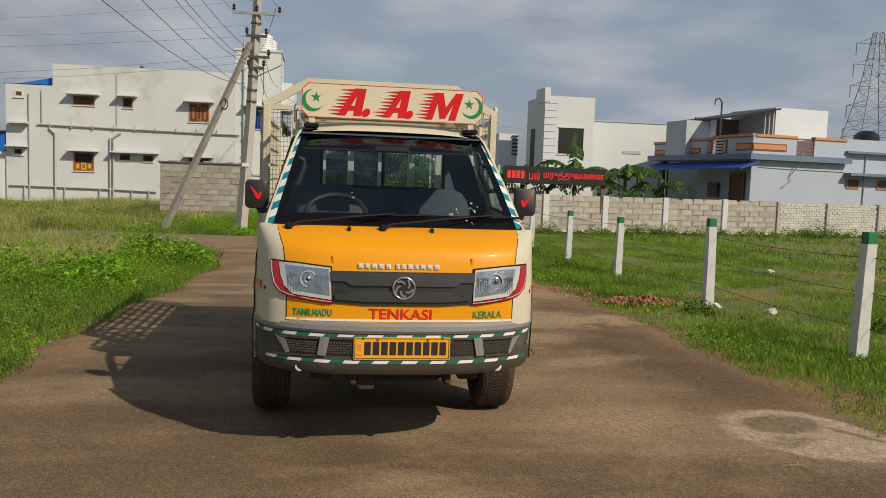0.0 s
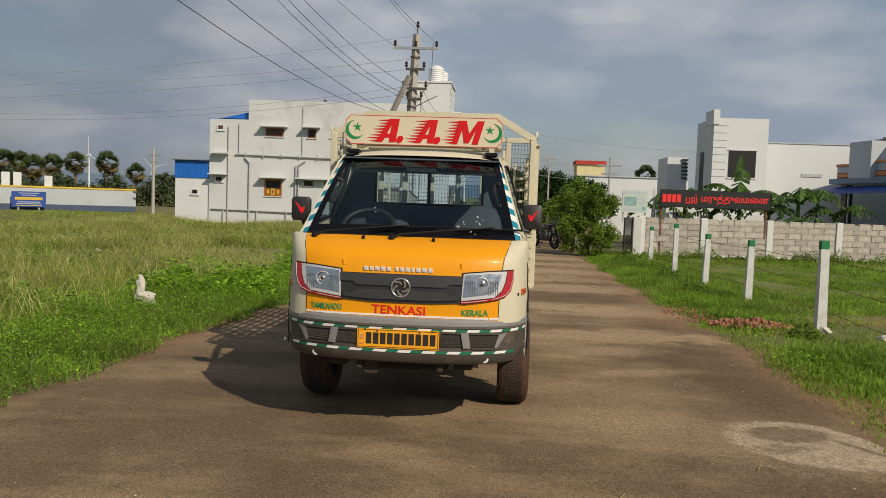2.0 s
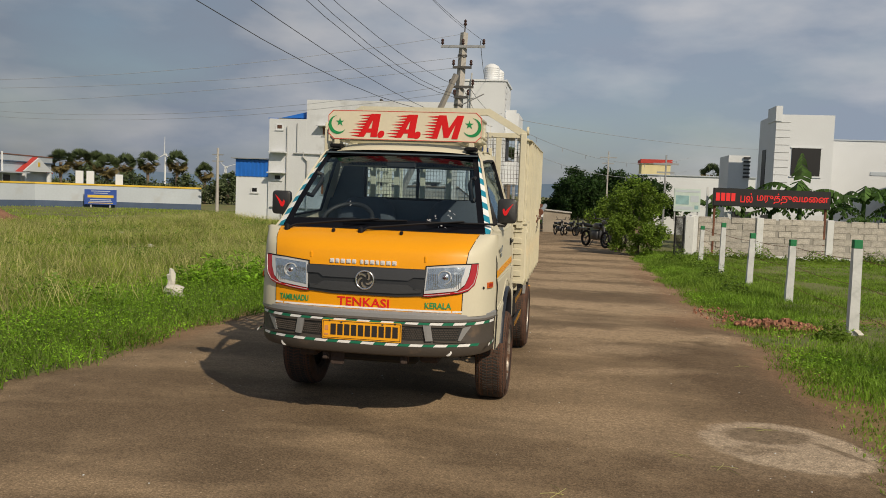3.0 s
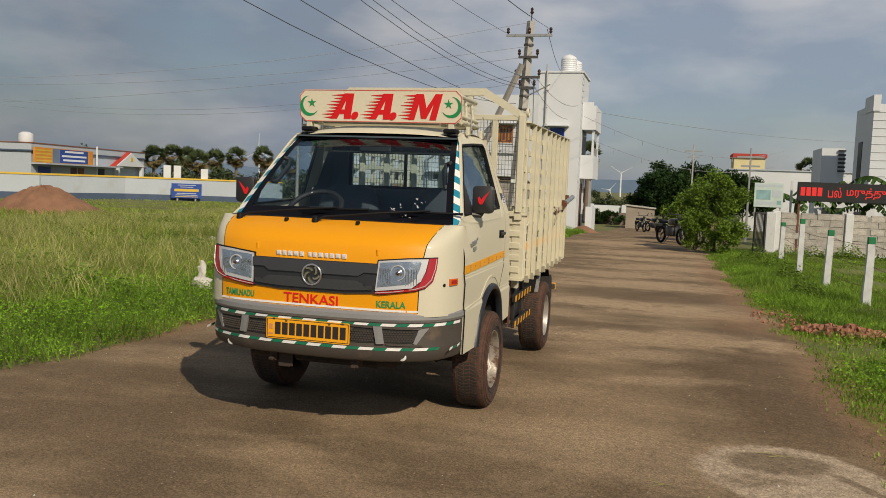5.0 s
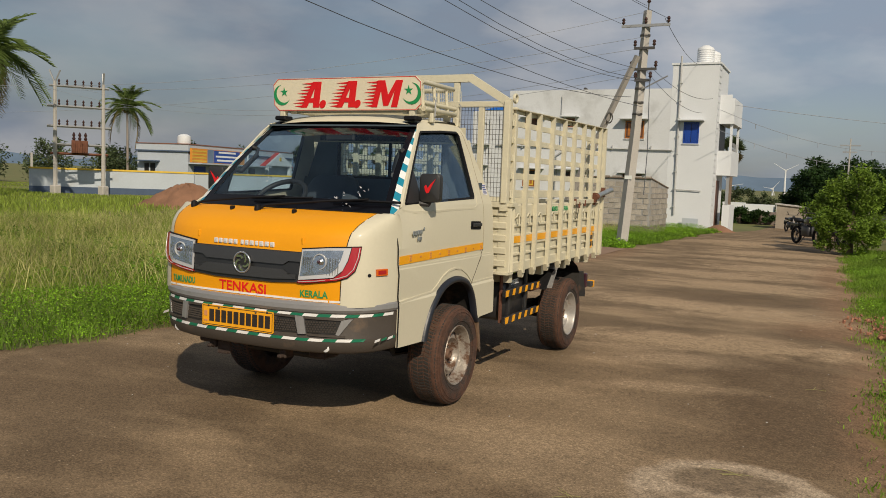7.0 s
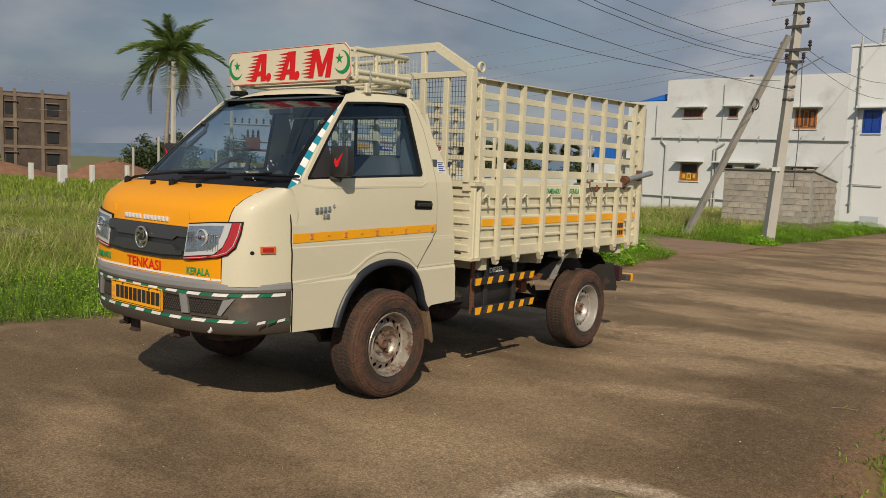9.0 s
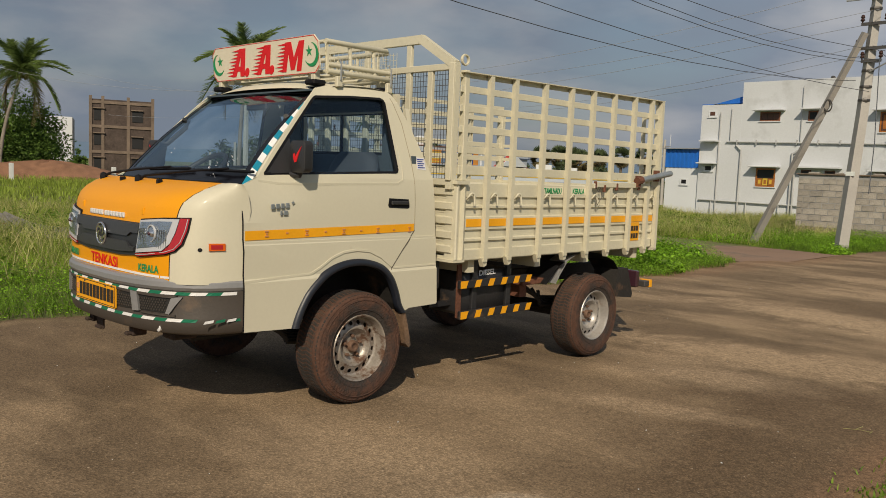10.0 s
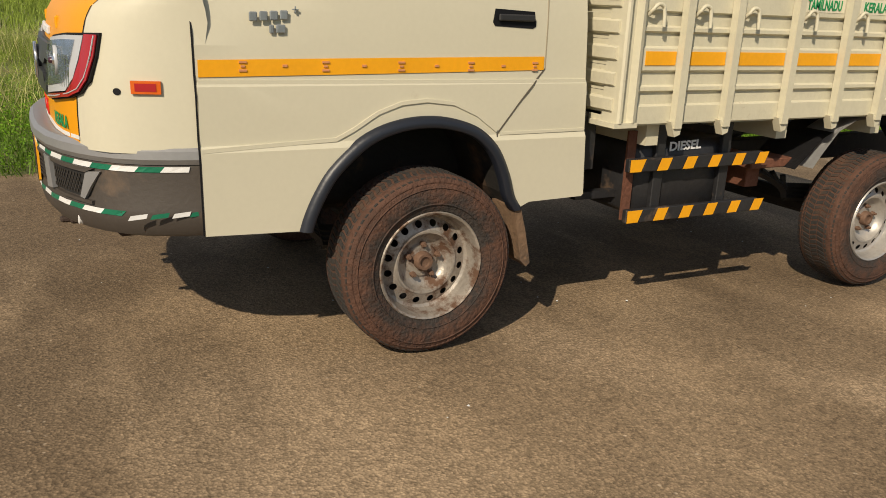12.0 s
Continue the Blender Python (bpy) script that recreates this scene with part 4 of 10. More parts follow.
    # seams and pressed lines
    def side_line(pts, w, o, sgn):
        fine_pts = [pts[0]]
        for p, q in zip(pts, pts[1:]):
            n = max(1, int(math.hypot(q[0] - p[0], q[1] - p[1]) / 0.03))
            fine_pts += [(p[0] + (q[0] - p[0]) * (k + 1) / n, p[1] + (q[1] - p[1]) * (k + 1) / n) for k in range(n)]
        pts = fine_pts
        bm = bmesh.new()
        rows = []
        for i, (y, z) in enumerate(pts):
            a, b = Vector(pts[max(0, i - 1)]), Vector(pts[min(len(pts) - 1, i + 1)])
            d = (b - a).normalized()
            n = Vector((-d.y, d.x)) * w / 2
            rows.append([bm.verts.new((sgn * (side_x(y, z) + oo), y + k * n.x, z + k * n.y)) for k, oo in ((-1, -0.004), (-1, o), (1, o), (1, -0.004))])
        for a, b in zip(rows, rows[1:]):
            for i in range(3):
                bm.faces.new((a[i], a[i + 1], b[i + 1], b[i]))
        bmesh.ops.recalc_face_normals(bm, faces=bm.faces[:])
        return bm
    part("door_gap", side_line([(-0.743, 0.499), (-0.746, 0.755), (-0.749, 1.0), (-0.751, 1.215)], 0.0045, 0.0018, s), M["black_rubber"], truck)
    part("door_gap", side_line([(0.345, 1.77), (0.40, 1.62), (0.425, 1.40), (0.43, 1.2), (0.432, 0.985)], 0.004, 0.0016, s), M["seam_tan"], truck)
    part("door_gap", side_line([(0.432, 0.985), (0.34, 0.88), (0.253, 0.768), (0.25, 0.72)], 0.005, 0.0018, s), M["seam_dark"], truck)
    part("pressed_line", side_line([(-0.64, 1.262), (-0.52, 1.250), (0.29, 1.262), (0.335, 1.285), (0.347, 1.34), (0.342, 1.50)], 0.012, 0.0022, s), M["cream"], truck, smooth=60)
    arch_crease = [(-0.742, 0.752), (-0.5, 0.763), (-0.33, 0.770), (-0.27, 0.80), (-0.19, 0.85), (-0.11, 0.878), (-0.02, 0.886), (0.08, 0.874), (0.17, 0.835), (0.25, 0.778)]
    part("pressed_line", side_line(arch_crease, 0.012, 0.004, s), M["cream"], truck, smooth=60)
    part("pressed_line", side_line([(0.262, 0.768), (0.40, 0.769), (0.618, 0.771)], 0.010, 0.004, s), M["cream"], truck, smooth=60)
    part("pressed_line", side_line([(-0.74, 0.947), (-0.2, 0.945), (0.3, 0.943), (0.606, 0.943)], 0.014, 0.003, s), M["cream"], truck, smooth=60)
    # amber stripe on the door
    part("door_stripe", side_panel(s, [(-0.738, 0.962), (-0.738, 1.010), (-0.2, 1.018), (0.425, 1.026), (0.425, 0.981), (-0.2, 0.97)], None, -0.003, 0.002, (-0.4, 0.1)), M["amber_tape"], truck, "amber reflective stripe")
    for i in range(9):
        y = -0.62 + 0.125 * i
        if i % 2:
            part("stripe_mark", box((s * 0.7845 - 0.002, y, 0.991), (s * 0.7845 + 0.002, y + 0.014, 0.998)), M["orange_trim"], truck)
        else:
            for dz, wd in ((0.978, 0.022), (0.990, 0.012), (1.002, 0.022)):
                part("stripe_mark", box((s * 0.7845 - 0.002, y - wd / 2 + 0.008, dz), (s * 0.7845 + 0.002, y + wd / 2 + 0.008, dz + 0.006)), M["orange_trim"], truck)
    # handle in its dished recess
    hb = side_panel(s, [(0.214, 1.136), (0.222, 1.178), (0.375, 1.172), (0.383, 1.124), (0.37, 1.117), (0.222, 1.123)], None, -0.002, 0.012)
    hnd = part("door_handle", hb, M["black_rubber"], truck, "black flush door handle")
    part("grip", box((min(s * 0.786, s * 0.797), 0.23, 1.14), (max(s * 0.786, s * 0.797), 0.37, 1.162), 0.004), M["mirror_black"], hnd)
    # side repeater
    lens = bmesh.new()
    grid = []
    for out in (0.0, 0.009):
        grid.append([[lens.verts.new(on_wing(s, y, z, out)) for y in (-0.912, -0.890, -0.862, -0.836)] for z in (0.914, 0.950)])
    for a, b in ((grid[0], grid[1]),):
        for i in range(3):
            lens.faces.new((b[0][i], b[0][i + 1], b[1][i + 1], b[1][i]))
            for row in (0, 1):
                lens.faces.new((a[row][i], a[row][i + 1], b[row][i + 1], b[row][i]))
        for i in (0, 3):
            lens.faces.new((a[0][i], a[1][i], b[1][i], b[0][i]))
    bmesh.ops.recalc_face_normals(lens, faces=lens.faces[:])
    lens_ob = part("side_indicator", lens, M["orange_lens"], truck, "orange side indicator lamp")
    inner = bmesh.new()
    inner.faces.new([inner.verts.new(on_wing(s, y, z, 0.0098)) for y, z in ((-0.902, 0.921), (-0.848, 0.921), (-0.848, 0.943), (-0.902, 0.943))])
    part("lens_window", inner, M["lamp_red"], lens_ob)
    plug = bmesh.new()
    plug.faces.new([plug.verts.new(on_wing(s, -0.948 + 0.010 * math.cos(a), 0.918 + 0.010 * math.sin(a), 0.002)) for a in [2 * math.pi * i / 12 for i in range(12)]])
    part("plug", plug, M["black_rubber"], truck)
    # mirror
    shell = bmesh.new()
    edge_r = 0.026
    for y, g in ((-0.452, -0.008), (-0.446, 0.0), (-0.405, 0.0), (-0.393, -0.006)):
        ring_ = []
        for cx, cz, a0 in ((0.868 - edge_r, 1.476 - edge_r, 0), (0.738 + edge_r, 1.476 - edge_r, 90), (0.738 + edge_r, 1.310 + edge_r, 180), (0.868 - edge_r, 1.310 + edge_r, 270)):
            for k in range(5):
                a = radians(a0 + 22.5 * k)
                ring_.append(shell.verts.new((s * (cx + (edge_r + g) * math.cos(a)), y, cz + (edge_r + g) * math.sin(a))))
        if y > -0.45:
            for k in range(20):
                shell.faces.new((prev[k], prev[(k + 1) % 20], ring_[(k + 1) % 20], ring_[k]))
        else:
            shell.faces.new(ring_)
        prev = ring_
    shell.faces.new(prev)
    bmesh.ops.recalc_face_normals(shell, faces=shell.faces[:])
    mirror = part("side_mirror", shell, M["mirror_black"], truck, "black side mirror with a red tick mark", smooth=40)
    part("arm", tube([(s * 0.735, -0.44, 1.30), (s * 0.785, -0.42, 1.296), (s * 0.80, -0.42, 1.325)], 0.016, 8), M["mirror_black"], mirror)
    part("mirror_face", box((min(s * 0.755, s * 0.852), -0.3925, 1.33), (max(s * 0.755, s * 0.852), -0.389, 1.456)), M["chrome"], mirror)
    tick = [(-0.030, 1.402), (-0.020, 1.412), (-0.010, 1.392), (0.010, 1.416), (0.042, 1.446), (0.016, 1.400), (0.0, 1.366), (-0.016, 1.362), (-0.026, 1.380)]
    part("tick_mark", prism([(s * 0.803 + x, z) for x, z in tick] if s > 0 else [(s * 0.803 - x, z) for x, z in tick], -0.4545, -0.4515), M["ink_red"], mirror)
    part("sticker", side_panel(s, [(0.468, 1.352), (0.468, 1.424), (0.538, 1.420), (0.538, 1.348)], None, -0.002, 0.002), M["sticker"], truck, "small printed white sticker")
    for i in range(5):
        z, short = 1.360 + 0.0122 * i, 0.012 * (i % 2)
        part("sticker_print", side_panel(s, [(0.475, z), (0.475, z + 0.0058), (0.531 - short, z + 0.0055), (0.531 - short, z)], None, -0.0038, 0.0015), M["ink_blue"], truck)
    for y0, y1, z0, z1 in ((-0.590, -0.566, 1.118, 1.145), (-0.560, -0.536, 1.12, 1.147), (-0.530, -0.506, 1.122, 1.149), (-0.500, -0.476, 1.124, 1.151), (-0.464, -0.444, 1.152, 1.156), (-0.456, -0.452, 1.144, 1.164), (-0.532, -0.518, 1.085, 1.110), (-0.512, -0.484, 1.086, 1.111)):
        part("door_badge", box((min(s * 0.779, s * 0.786), y0, z0), (max(s * 0.779, s * 0.786), y1, z1), 0.003), M["pipe_grey"], truck, "silver badge bar")

# ---- windscreen, pillars, roof, back ----
def ws_point(u, v):
    """u across from -1 to 1, v up from 0 to 1."""
    hw = 0.702 + (0.556 - 0.702) * v
    y = (-0.742 + 0.585 * v) + 0.03 * (abs(u) ** 2.4) * (1 - 0.35 * v)
    z = 1.236 + 0.556 * v - 0.012 * u * u - 0.02 * v * (1 - v) * -4 * 0.3
    return Vector((u * hw, y - 0.03 * math.sin(math.pi * v), z))


def ws_patch(us, vs, out):
    bm = bmesh.new()
    g = [[bm.verts.new(ws_point(u, v) + Vector((0, -0.69, 0.72)) * out) for u in us] for v in vs]
    for a, b in zip(g, g[1:]):
        for i in range(len(us) - 1):
            bm.faces.new((a[i], a[i + 1], b[i + 1], b[i]))
    return bm


U = [i / 12 for i in range(-12, 13)]
V = [i / 10 for i in range(11)]
glass = part("windscreen", ws_patch(U, V, 0.0), M["windscreen"], truck, "large curved windscreen with a chipped patch", smooth=60)
glass.visible_shadow = False
edge = bmesh.new()
for us, vs in ((U, (-0.03, 0.0, 0.125)), (U, (0.93, 0.97, 1.02)), ((-1.0, -0.96, -0.925), V), ((0.925, 0.96, 1.0), V)):
    g = [[edge.verts.new(ws_point(u, v) + Vector((0, -0.69, 0.72)) * 0.003) for u in us] for v in vs]
    for a, b in zip(g, g[1:]):
        for i in range(len(us) - 1):
            edge.faces.new((a[i], a[i + 1], b[i + 1], b[i]))
part("windscreen_seal", edge, M["frit_black"], truck, "black windscreen border")
def pillar_line(s, v):
    """Across the front pillar at one height: from the glass, over the taped face, to the door."""
    v = min(v, 1.0)
    a = ws_point(s * 0.985, v)
    zz = 1.235 + (1.785 - 1.235) * v
    yy = float(np.interp(zz, PILLAR_Z, PILLAR_Y))
    b = Vector((s * side_x(yy, zz), yy, zz))
    t = a + Vector((s * (0.036 - 0.012 * v), 0.016, -0.003))
    return [a + Vector((0, 0.03, -0.01)), a, a.lerp(t, 0.5), t, t.lerp(b, 0.5) + Vector((s * 0.002, -0.002, 0.0)), b]


for s in (-1, 1):
    pil = bmesh.new()
    rows = [[pil.verts.new(p) for p in pillar_line(s, i / 12)] for i in range(13)]
    for p, q in zip(rows, rows[1:]):
        for i in range(5):
            pil.faces.new((p[i], p[i + 1], q[i + 1], q[i]))
    bmesh.ops.recalc_face_normals(pil, faces=pil.faces[:])
    pillar = part("front_pillar", pil, M["cream"], truck, smooth=60)
    for i in range(13):
        v0, v1, tp = 0.015 + i * 0.0735, 0.015 + (i + 1) * 0.0735, bmesh.new()
        g = [[tp.verts.new(pillar_line(s, v + 0.012 - 0.024 * k)[1].lerp(pillar_line(s, v + 0.012 - 0.024 * k)[3], k) + Vector((s * 0.5, -0.70, 0.5)) * 0.006) for k in (0.0, 1.15 - 0.3 * v)] for v in (v0, v1)]
        tp.faces.new((g[0][0], g[0][1], g[1][1], g[1][0]))
        part("pillar_tape", tp, M["tape_white"] if i % 2 else M["tape_teal"], pillar)


def roof_bm():
    bm = bmesh.new()
    ys = [-0.192, -0.168, -0.125, -0.05, 0.06, 0.2, 0.32, 0.38, 0.42]
    top = [1.795, 1.815, 1.832, 1.85, 1.862, 1.862, 1.852, 1.83, 1.77]
    xs = [-1, -0.97, -0.9, -0.75, -0.5, -0.25, 0, 0.25, 0.5, 0.75, 0.9, 0.97, 1]
    g = []
    for y, t in zip(ys, top):
        row = []
        for u in xs:
            edge_z = float(np.interp(y, [-0.192, -0.05, 0.1, 0.26, 0.335, 0.42], [1.775, 1.803, 1.819, 1.819, 1.809, 1.74]))
            k = 1 - abs(u) ** 3.2
            hw = float(np.interp(y, [-0.192, -0.05, 0.25], [0.556, 0.575, 0.592]))
            fy = y + (0.055 * abs(u) ** 2.2 if y < -0.1 else 0)
            row.append(bm.verts.new((u * hw, fy, edge_z + (t - edge_z) * k)))
        g.append(row)
    for a, b in zip(g, g[1:]):
        for i in range(len(xs) - 1):
            bm.faces.new((a[i], a[i + 1], b[i + 1], b[i]))
    return bm
part("roof", roof_bm(), M["cream"], truck, "cream cab roof", smooth=50)
back = bmesh.new()
for lo, hi in (((-0.62, 0.40, 1.69), (0.62, 0.425, 1.80)), ((-0.75, 0.53, 0.55), (0.75, 0.555, 1.30)), ((-0.42, 0.47, 1.28), (0.42, 0.50, 1.445))):
    bm_box(back, lo, hi)
for s in (-1, 1):
    bm_prism(back, [(s * 0.75, 1.28), (s * 0.42, 1.28), (s * 0.42, 1.70), (s * 0.62, 1.72)], 0.47, 0.50)
part("cab_back", back, M["cream"], truck)
rear_pane = part("rear_window", box((-0.42, 0.483, 1.445), (0.42, 0.487, 1.69)), M["side_glass"], truck, "rear cab window")
rear_pane.visible_shadow = False
part("window_divider", box((-0.012, 0.474, 1.445), (0.012, 0.482, 1.69)), M["black_rubber"], rear_pane)
part("rear_window_seal", boxes(((-0.44, 0.466, 1.43), (0.44, 0.474, 1.45)), ((-0.44, 0.466, 1.685), (0.44, 0.474, 1.70)), ((-0.44, 0.466, 1.45), (-0.42, 0.474, 1.685)), ((0.42, 0.466, 1.45), (0.44, 0.474, 1.685))), M["black_rubber"], rear_pane, "black rubber seal")
lining = boxes(((-0.74, 0.43, 0.7), (0.74, 0.464, 1.43)), ((-0.56, -0.2, 1.765), (0.56, 0.4, 1.775)), ((-0.56, 0.40, 1.70), (0.56, 0.43, 1.765)))
for s in (-1, 1):
    bm_prism(lining, [(s * 0.70, 1.43), (s * 0.44, 1.43), (s * 0.44, 1.70), (s * 0.60, 1.72)], 0.45, 0.464)
part("cab_lining", lining, M["trim_grey"], truck)
part("cab_floor", boxes(((-0.72, -0.9, 0.66), (0.72, -0.46, 0.70)), ((-0.41, -0.46, 0.66), (0.41, 0.37, 0.70)), ((-0.72, 0.37, 0.66), (0.72, 0.5, 0.70)), ((-0.56, -1.0, 0.70), (0.56, -0.97, 1.08))), M["under"], truck)
# dashboard
dash = bmesh.new()
bm_prism(dash, [(-0.80, 1.22), (-0.62, 1.24), (-0.48, 1.238), (-0.44, 1.20), (-0.46, 0.95), (-0.80, 0.9)], -0.70, 0.70, "yz")
dash_ob = part("dashboard", dash, M["dash"], truck, "dark grey plastic dashboard", smooth=40)
part("instrument_hood", boxes(((-0.50, -0.60, 1.25), (-0.18, -0.44, 1.30)), bevel=0.02), M["dash"], dash_ob)
wheel = part("steering_wheel", lathe([(0.180 + 0.017 * math.cos(a), 0.017 * math.sin(a)) for a in [2 * math.pi * i / 8 for i in range(8)]], (0, 0, 0), "z", 28, True), M["dash"], truck, "black steering wheel", smooth=60)
wheel.matrix_basis = pose(-0.34, -0.36, 1.285, 38, 0, 0)
spokes = bmesh.new()
bm_box(spokes, (-0.16, -0.02, -0.03), (0.16, 0.02, -0.015))
bm_box(spokes, (-0.06, -0.14, -0.035), (0.06, 0.05, -0.01), 0.01)
part("steering_hub", spokes, M["dash"], wheel)
part("steering_column", tube([(-0.34, -0.37, 1.25), (-0.34, -0.62, 1.02)], 0.03, 8), M["dash"], truck)
for x in (-0.36, 0.36):
    seat = part("cab_seat", box((x - 0.25, -0.22, 0.92), (x + 0.25, 0.24, 1.03), 0.03), M["seat"], truck, "dark grey cloth cab seat", smooth=50)
    bk = bmesh.new()
    rows = []
    for z, hw, yy in ((0.98, 0.23, 0.20), (1.15, 0.24, 0.24), (1.30, 0.235, 0.28), (1.37, 0.215, 0.30), (1.42, 0.18, 0.315), (1.445, 0.12, 0.32)):
        rows.append([bk.verts.new((x + hw * math.cos(a) * abs(math.cos(a)) ** -0.5 if abs(math.cos(a)) > 0.01 else x, yy + 0.06 * math.sin(a), z)) for a in [math.pi * i / 8 for i in range(16)]])
    for p, q in zip(rows, rows[1:]):
        for i in range(16):
            bk.faces.new((p[i], p[(i + 1) % 16], q[(i + 1) % 16], q[i]))
    bk.faces.new(rows[-1])
    bmesh.ops.recalc_face_normals(bk, faces=bk.faces[:])
    part("seat_back", bk, M["seat"], seat, smooth=50)
part("inner_mirror", box((-0.11, -0.19, 1.67), (0.11, -0.165, 1.73), 0.01), M["dash"], truck, "black rear-view mirror")
for s in (-1, 1):
    part("grab_handle", tube([(s * 0.59, -0.50, 1.46), (s * 0.57, -0.47, 1.45), (s * 0.53, -0.36, 1.56), (s * 0.54, -0.34, 1.60), (s * 0.57, -0.36, 1.61)], 0.016, 7), M["dash"], truck, smooth=60)
for x0, x1 in ((-0.50, -0.14), (0.14, 0.50)):
    part("sun_visor", box((x0, -0.165, 1.735), (x1, -0.02, 1.755), 0.006), M["dash"], truck, "dark folded sun visor")
strip_band = part("sun_strip", ws_patch(U, (0.84, 0.90, 0.95), -0.004), M["sun_strip"], glass, "dark tinted band along the windscreen top", smooth=60)
strip_band.visible_shadow = False
rngc = random.Random(4)
for cx, cv in ((0.30, 0.16), (0.42, 0.22), (0.36, 0.05), (-0.25, 0.30)):
    for _ in range(7 if cx > 0 else 2):
        a = ws_point(cx / 0.62 + rngc.uniform(-0.045, 0.045), cv + rngc.uniform(-0.04, 0.04)) + Vector((0, -0.69, 0.72)) * 0.004
        chip = bmesh.new()
        vs = [chip.verts.new(a + Vector((rngc.uniform(-1, 1), rngc.uniform(0, 0.3), rngc.uniform(-1, 1))) * 0.012) for _ in range(3)]
        chip.faces.new(vs)
        part("sticker_scrap", chip, M["sticker"], truck)
# wipers
for x0, x1, z1 in ((-0.60, -0.02, 0.10), (-0.10, 0.52, 0.12)):
    a = nose(x0, 1.235, 0.02)
    b = ws_point(x1 / 0.65, z1) + Vector((0, -0.03, 0.02))
    wip = part("wiper", tube([a, a + Vector((0.05, 0.02, 0.025)), a.lerp(b, 0.55) + Vector((0, -0.012, 0.012)), b], 0.009, 6, 0.006), M["black_rubber"], truck, "black windscreen wiper")
    c, d = ws_point((x1 - 0.24) / 0.65, max(0.03, z1 - 0.02)), ws_point((x1 + 0.18) / 0.65, z1 + 0.005)
    part("blade", tube([c + Vector((0, -0.02, 0.012)), b + Vector((0, 0, -0.012)), d + Vector((0, -0.02, 0.012))], 0.008, 5), M["black_rubber"], wip)
    part("pivot", lathe([(0.0, 0.03), (0.017, 0.022), (0.02, 0.0), (0.02, -0.03)], a, "z", 10), M["black_rubber"], wip)
for x in (-0.28, 0.17):
    p = nose(x, 1.228, 0.01)
    part("washer_nozzle", box(p + Vector((-0.009, -0.012, -0.03)), p + Vector((0.009, 0.02, 0.018)), 0.004), M["black_rubber"], truck)


# ---- front fittings ----
grille_poly = [(x, z + 0.012) for x, z in [(-0.385, 1.016), (0.385, 1.016), (0.372, 0.93), (0.362, 0.853), (0.20, 0.842), (-0.20, 0.842), (-0.362, 0.853), (-0.372, 0.93)]]
def higher(poly):
    return [(x, z + 0.012) for x, z in poly]


gx = [i * 0.05 for i in range(-7, 8)]
grille = part("grille", skin_poly(grille_poly, -0.004, 0.014, gx), M["grille_grey"], truck, "dark grey front grille", smooth=40)
part("upper_bar", skin_poly(higher([(-0.378, 1.012), (0.378, 1.012), (0.374, 0.965), (0.30, 0.965), (0.27, 0.945), (-0.27, 0.945), (-0.30, 0.965), (-0.374, 0.965)]), 0.009, 0.012, gx), M["grille_mid"], grille, smooth=40)
part("lower_bar", skin_poly(higher([(-0.355, 0.895), (-0.30, 0.895), (-0.265, 0.918), (0.265, 0.918), (0.30, 0.895), (0.355, 0.895), (0.352, 0.872), (0.20, 0.862), (-0.20, 0.862), (-0.352, 0.872)]), 0.009, 0.012, gx), M["grille_mid"], grille, smooth=40)
part("emblem_disc", lathe([(0.0, 0.0), (0.052, 0.0), (0.052, 0.012)], nose(0, 0.948, 0.024) + Vector((0, 0, 0)), "y", 28), M["grille_grey"], grille)
part("emblem_ring", lathe([(0.056 + 0.006 * math.cos(a), 0.006 * math.sin(a)) for a in [2 * math.pi * i / 8 for i in range(8)]], nose(0, 0.948, 0.026), "y", 30, True), M["chrome"], grille, "round chrome emblem ring", smooth=60)
swirl = bmesh.new()
ctr = nose(0, 0.948, 0.030)
for i in range(5):
    a0 = 2 * math.pi * i / 5
    pts = []
    for k in range(6):
        a, r0, r1 = a0 + k * 0.22, 0.016 + k * 0.0055, 0.027 + k * 0.0052
        pts.append((a, r0, r1))
    vs = [swirl.verts.new(ctr + Vector((math.cos(a) * r1, 0, math.sin(a) * r1))) for a, _, r1 in pts] + [swirl.verts.new(ctr + Vector((math.cos(a + 0.14) * r0, 0, math.sin(a + 0.14) * r0))) for a, r0, _ in pts[::-1]]
    swirl.faces.new(vs)
ex = bmesh.ops.extrude_face_region(swirl, geom=swirl.faces[:])
for v in ex["geom"]:
    if isinstance(v, bmesh.types.BMVert):
        v.co.y += 0.006
bmesh.ops.recalc_face_normals(swirl, faces=swirl.faces[:])
part("emblem_blades", swirl, M["chrome"], grille)
x = -0.238
for wd in (0.034, 0.030, 0.034, 0.034, 0.032, 0, 0.026, 0.030, 0.034, 0.026, 0.034, 0.034, 0.034):
    if wd:
        p = nose(x + wd / 2, 1.055, 0.003)
        maker = bmesh.new()
        bm_box(maker, p + Vector((-wd / 2, -0.007, -0.014)), p + Vector((wd / 2 - 0.006, 0.006, 0.014)), 0.004)
        bm_box(maker, p + Vector((-wd / 2 + 0.008, -0.009, -0.004)), p + Vector((wd / 2 - 0.012, -0.004, 0.004)))
        part("badge_bar", maker, M["silver"], truck)
    x += (wd or 0.014) + 0.003


def rise(z):
    return z + 0.014 * min(1.0, max(0.0, (z - 0.87) / 0.15))


def slim(x):
    return 0.37 + (x - 0.37) * 0.92


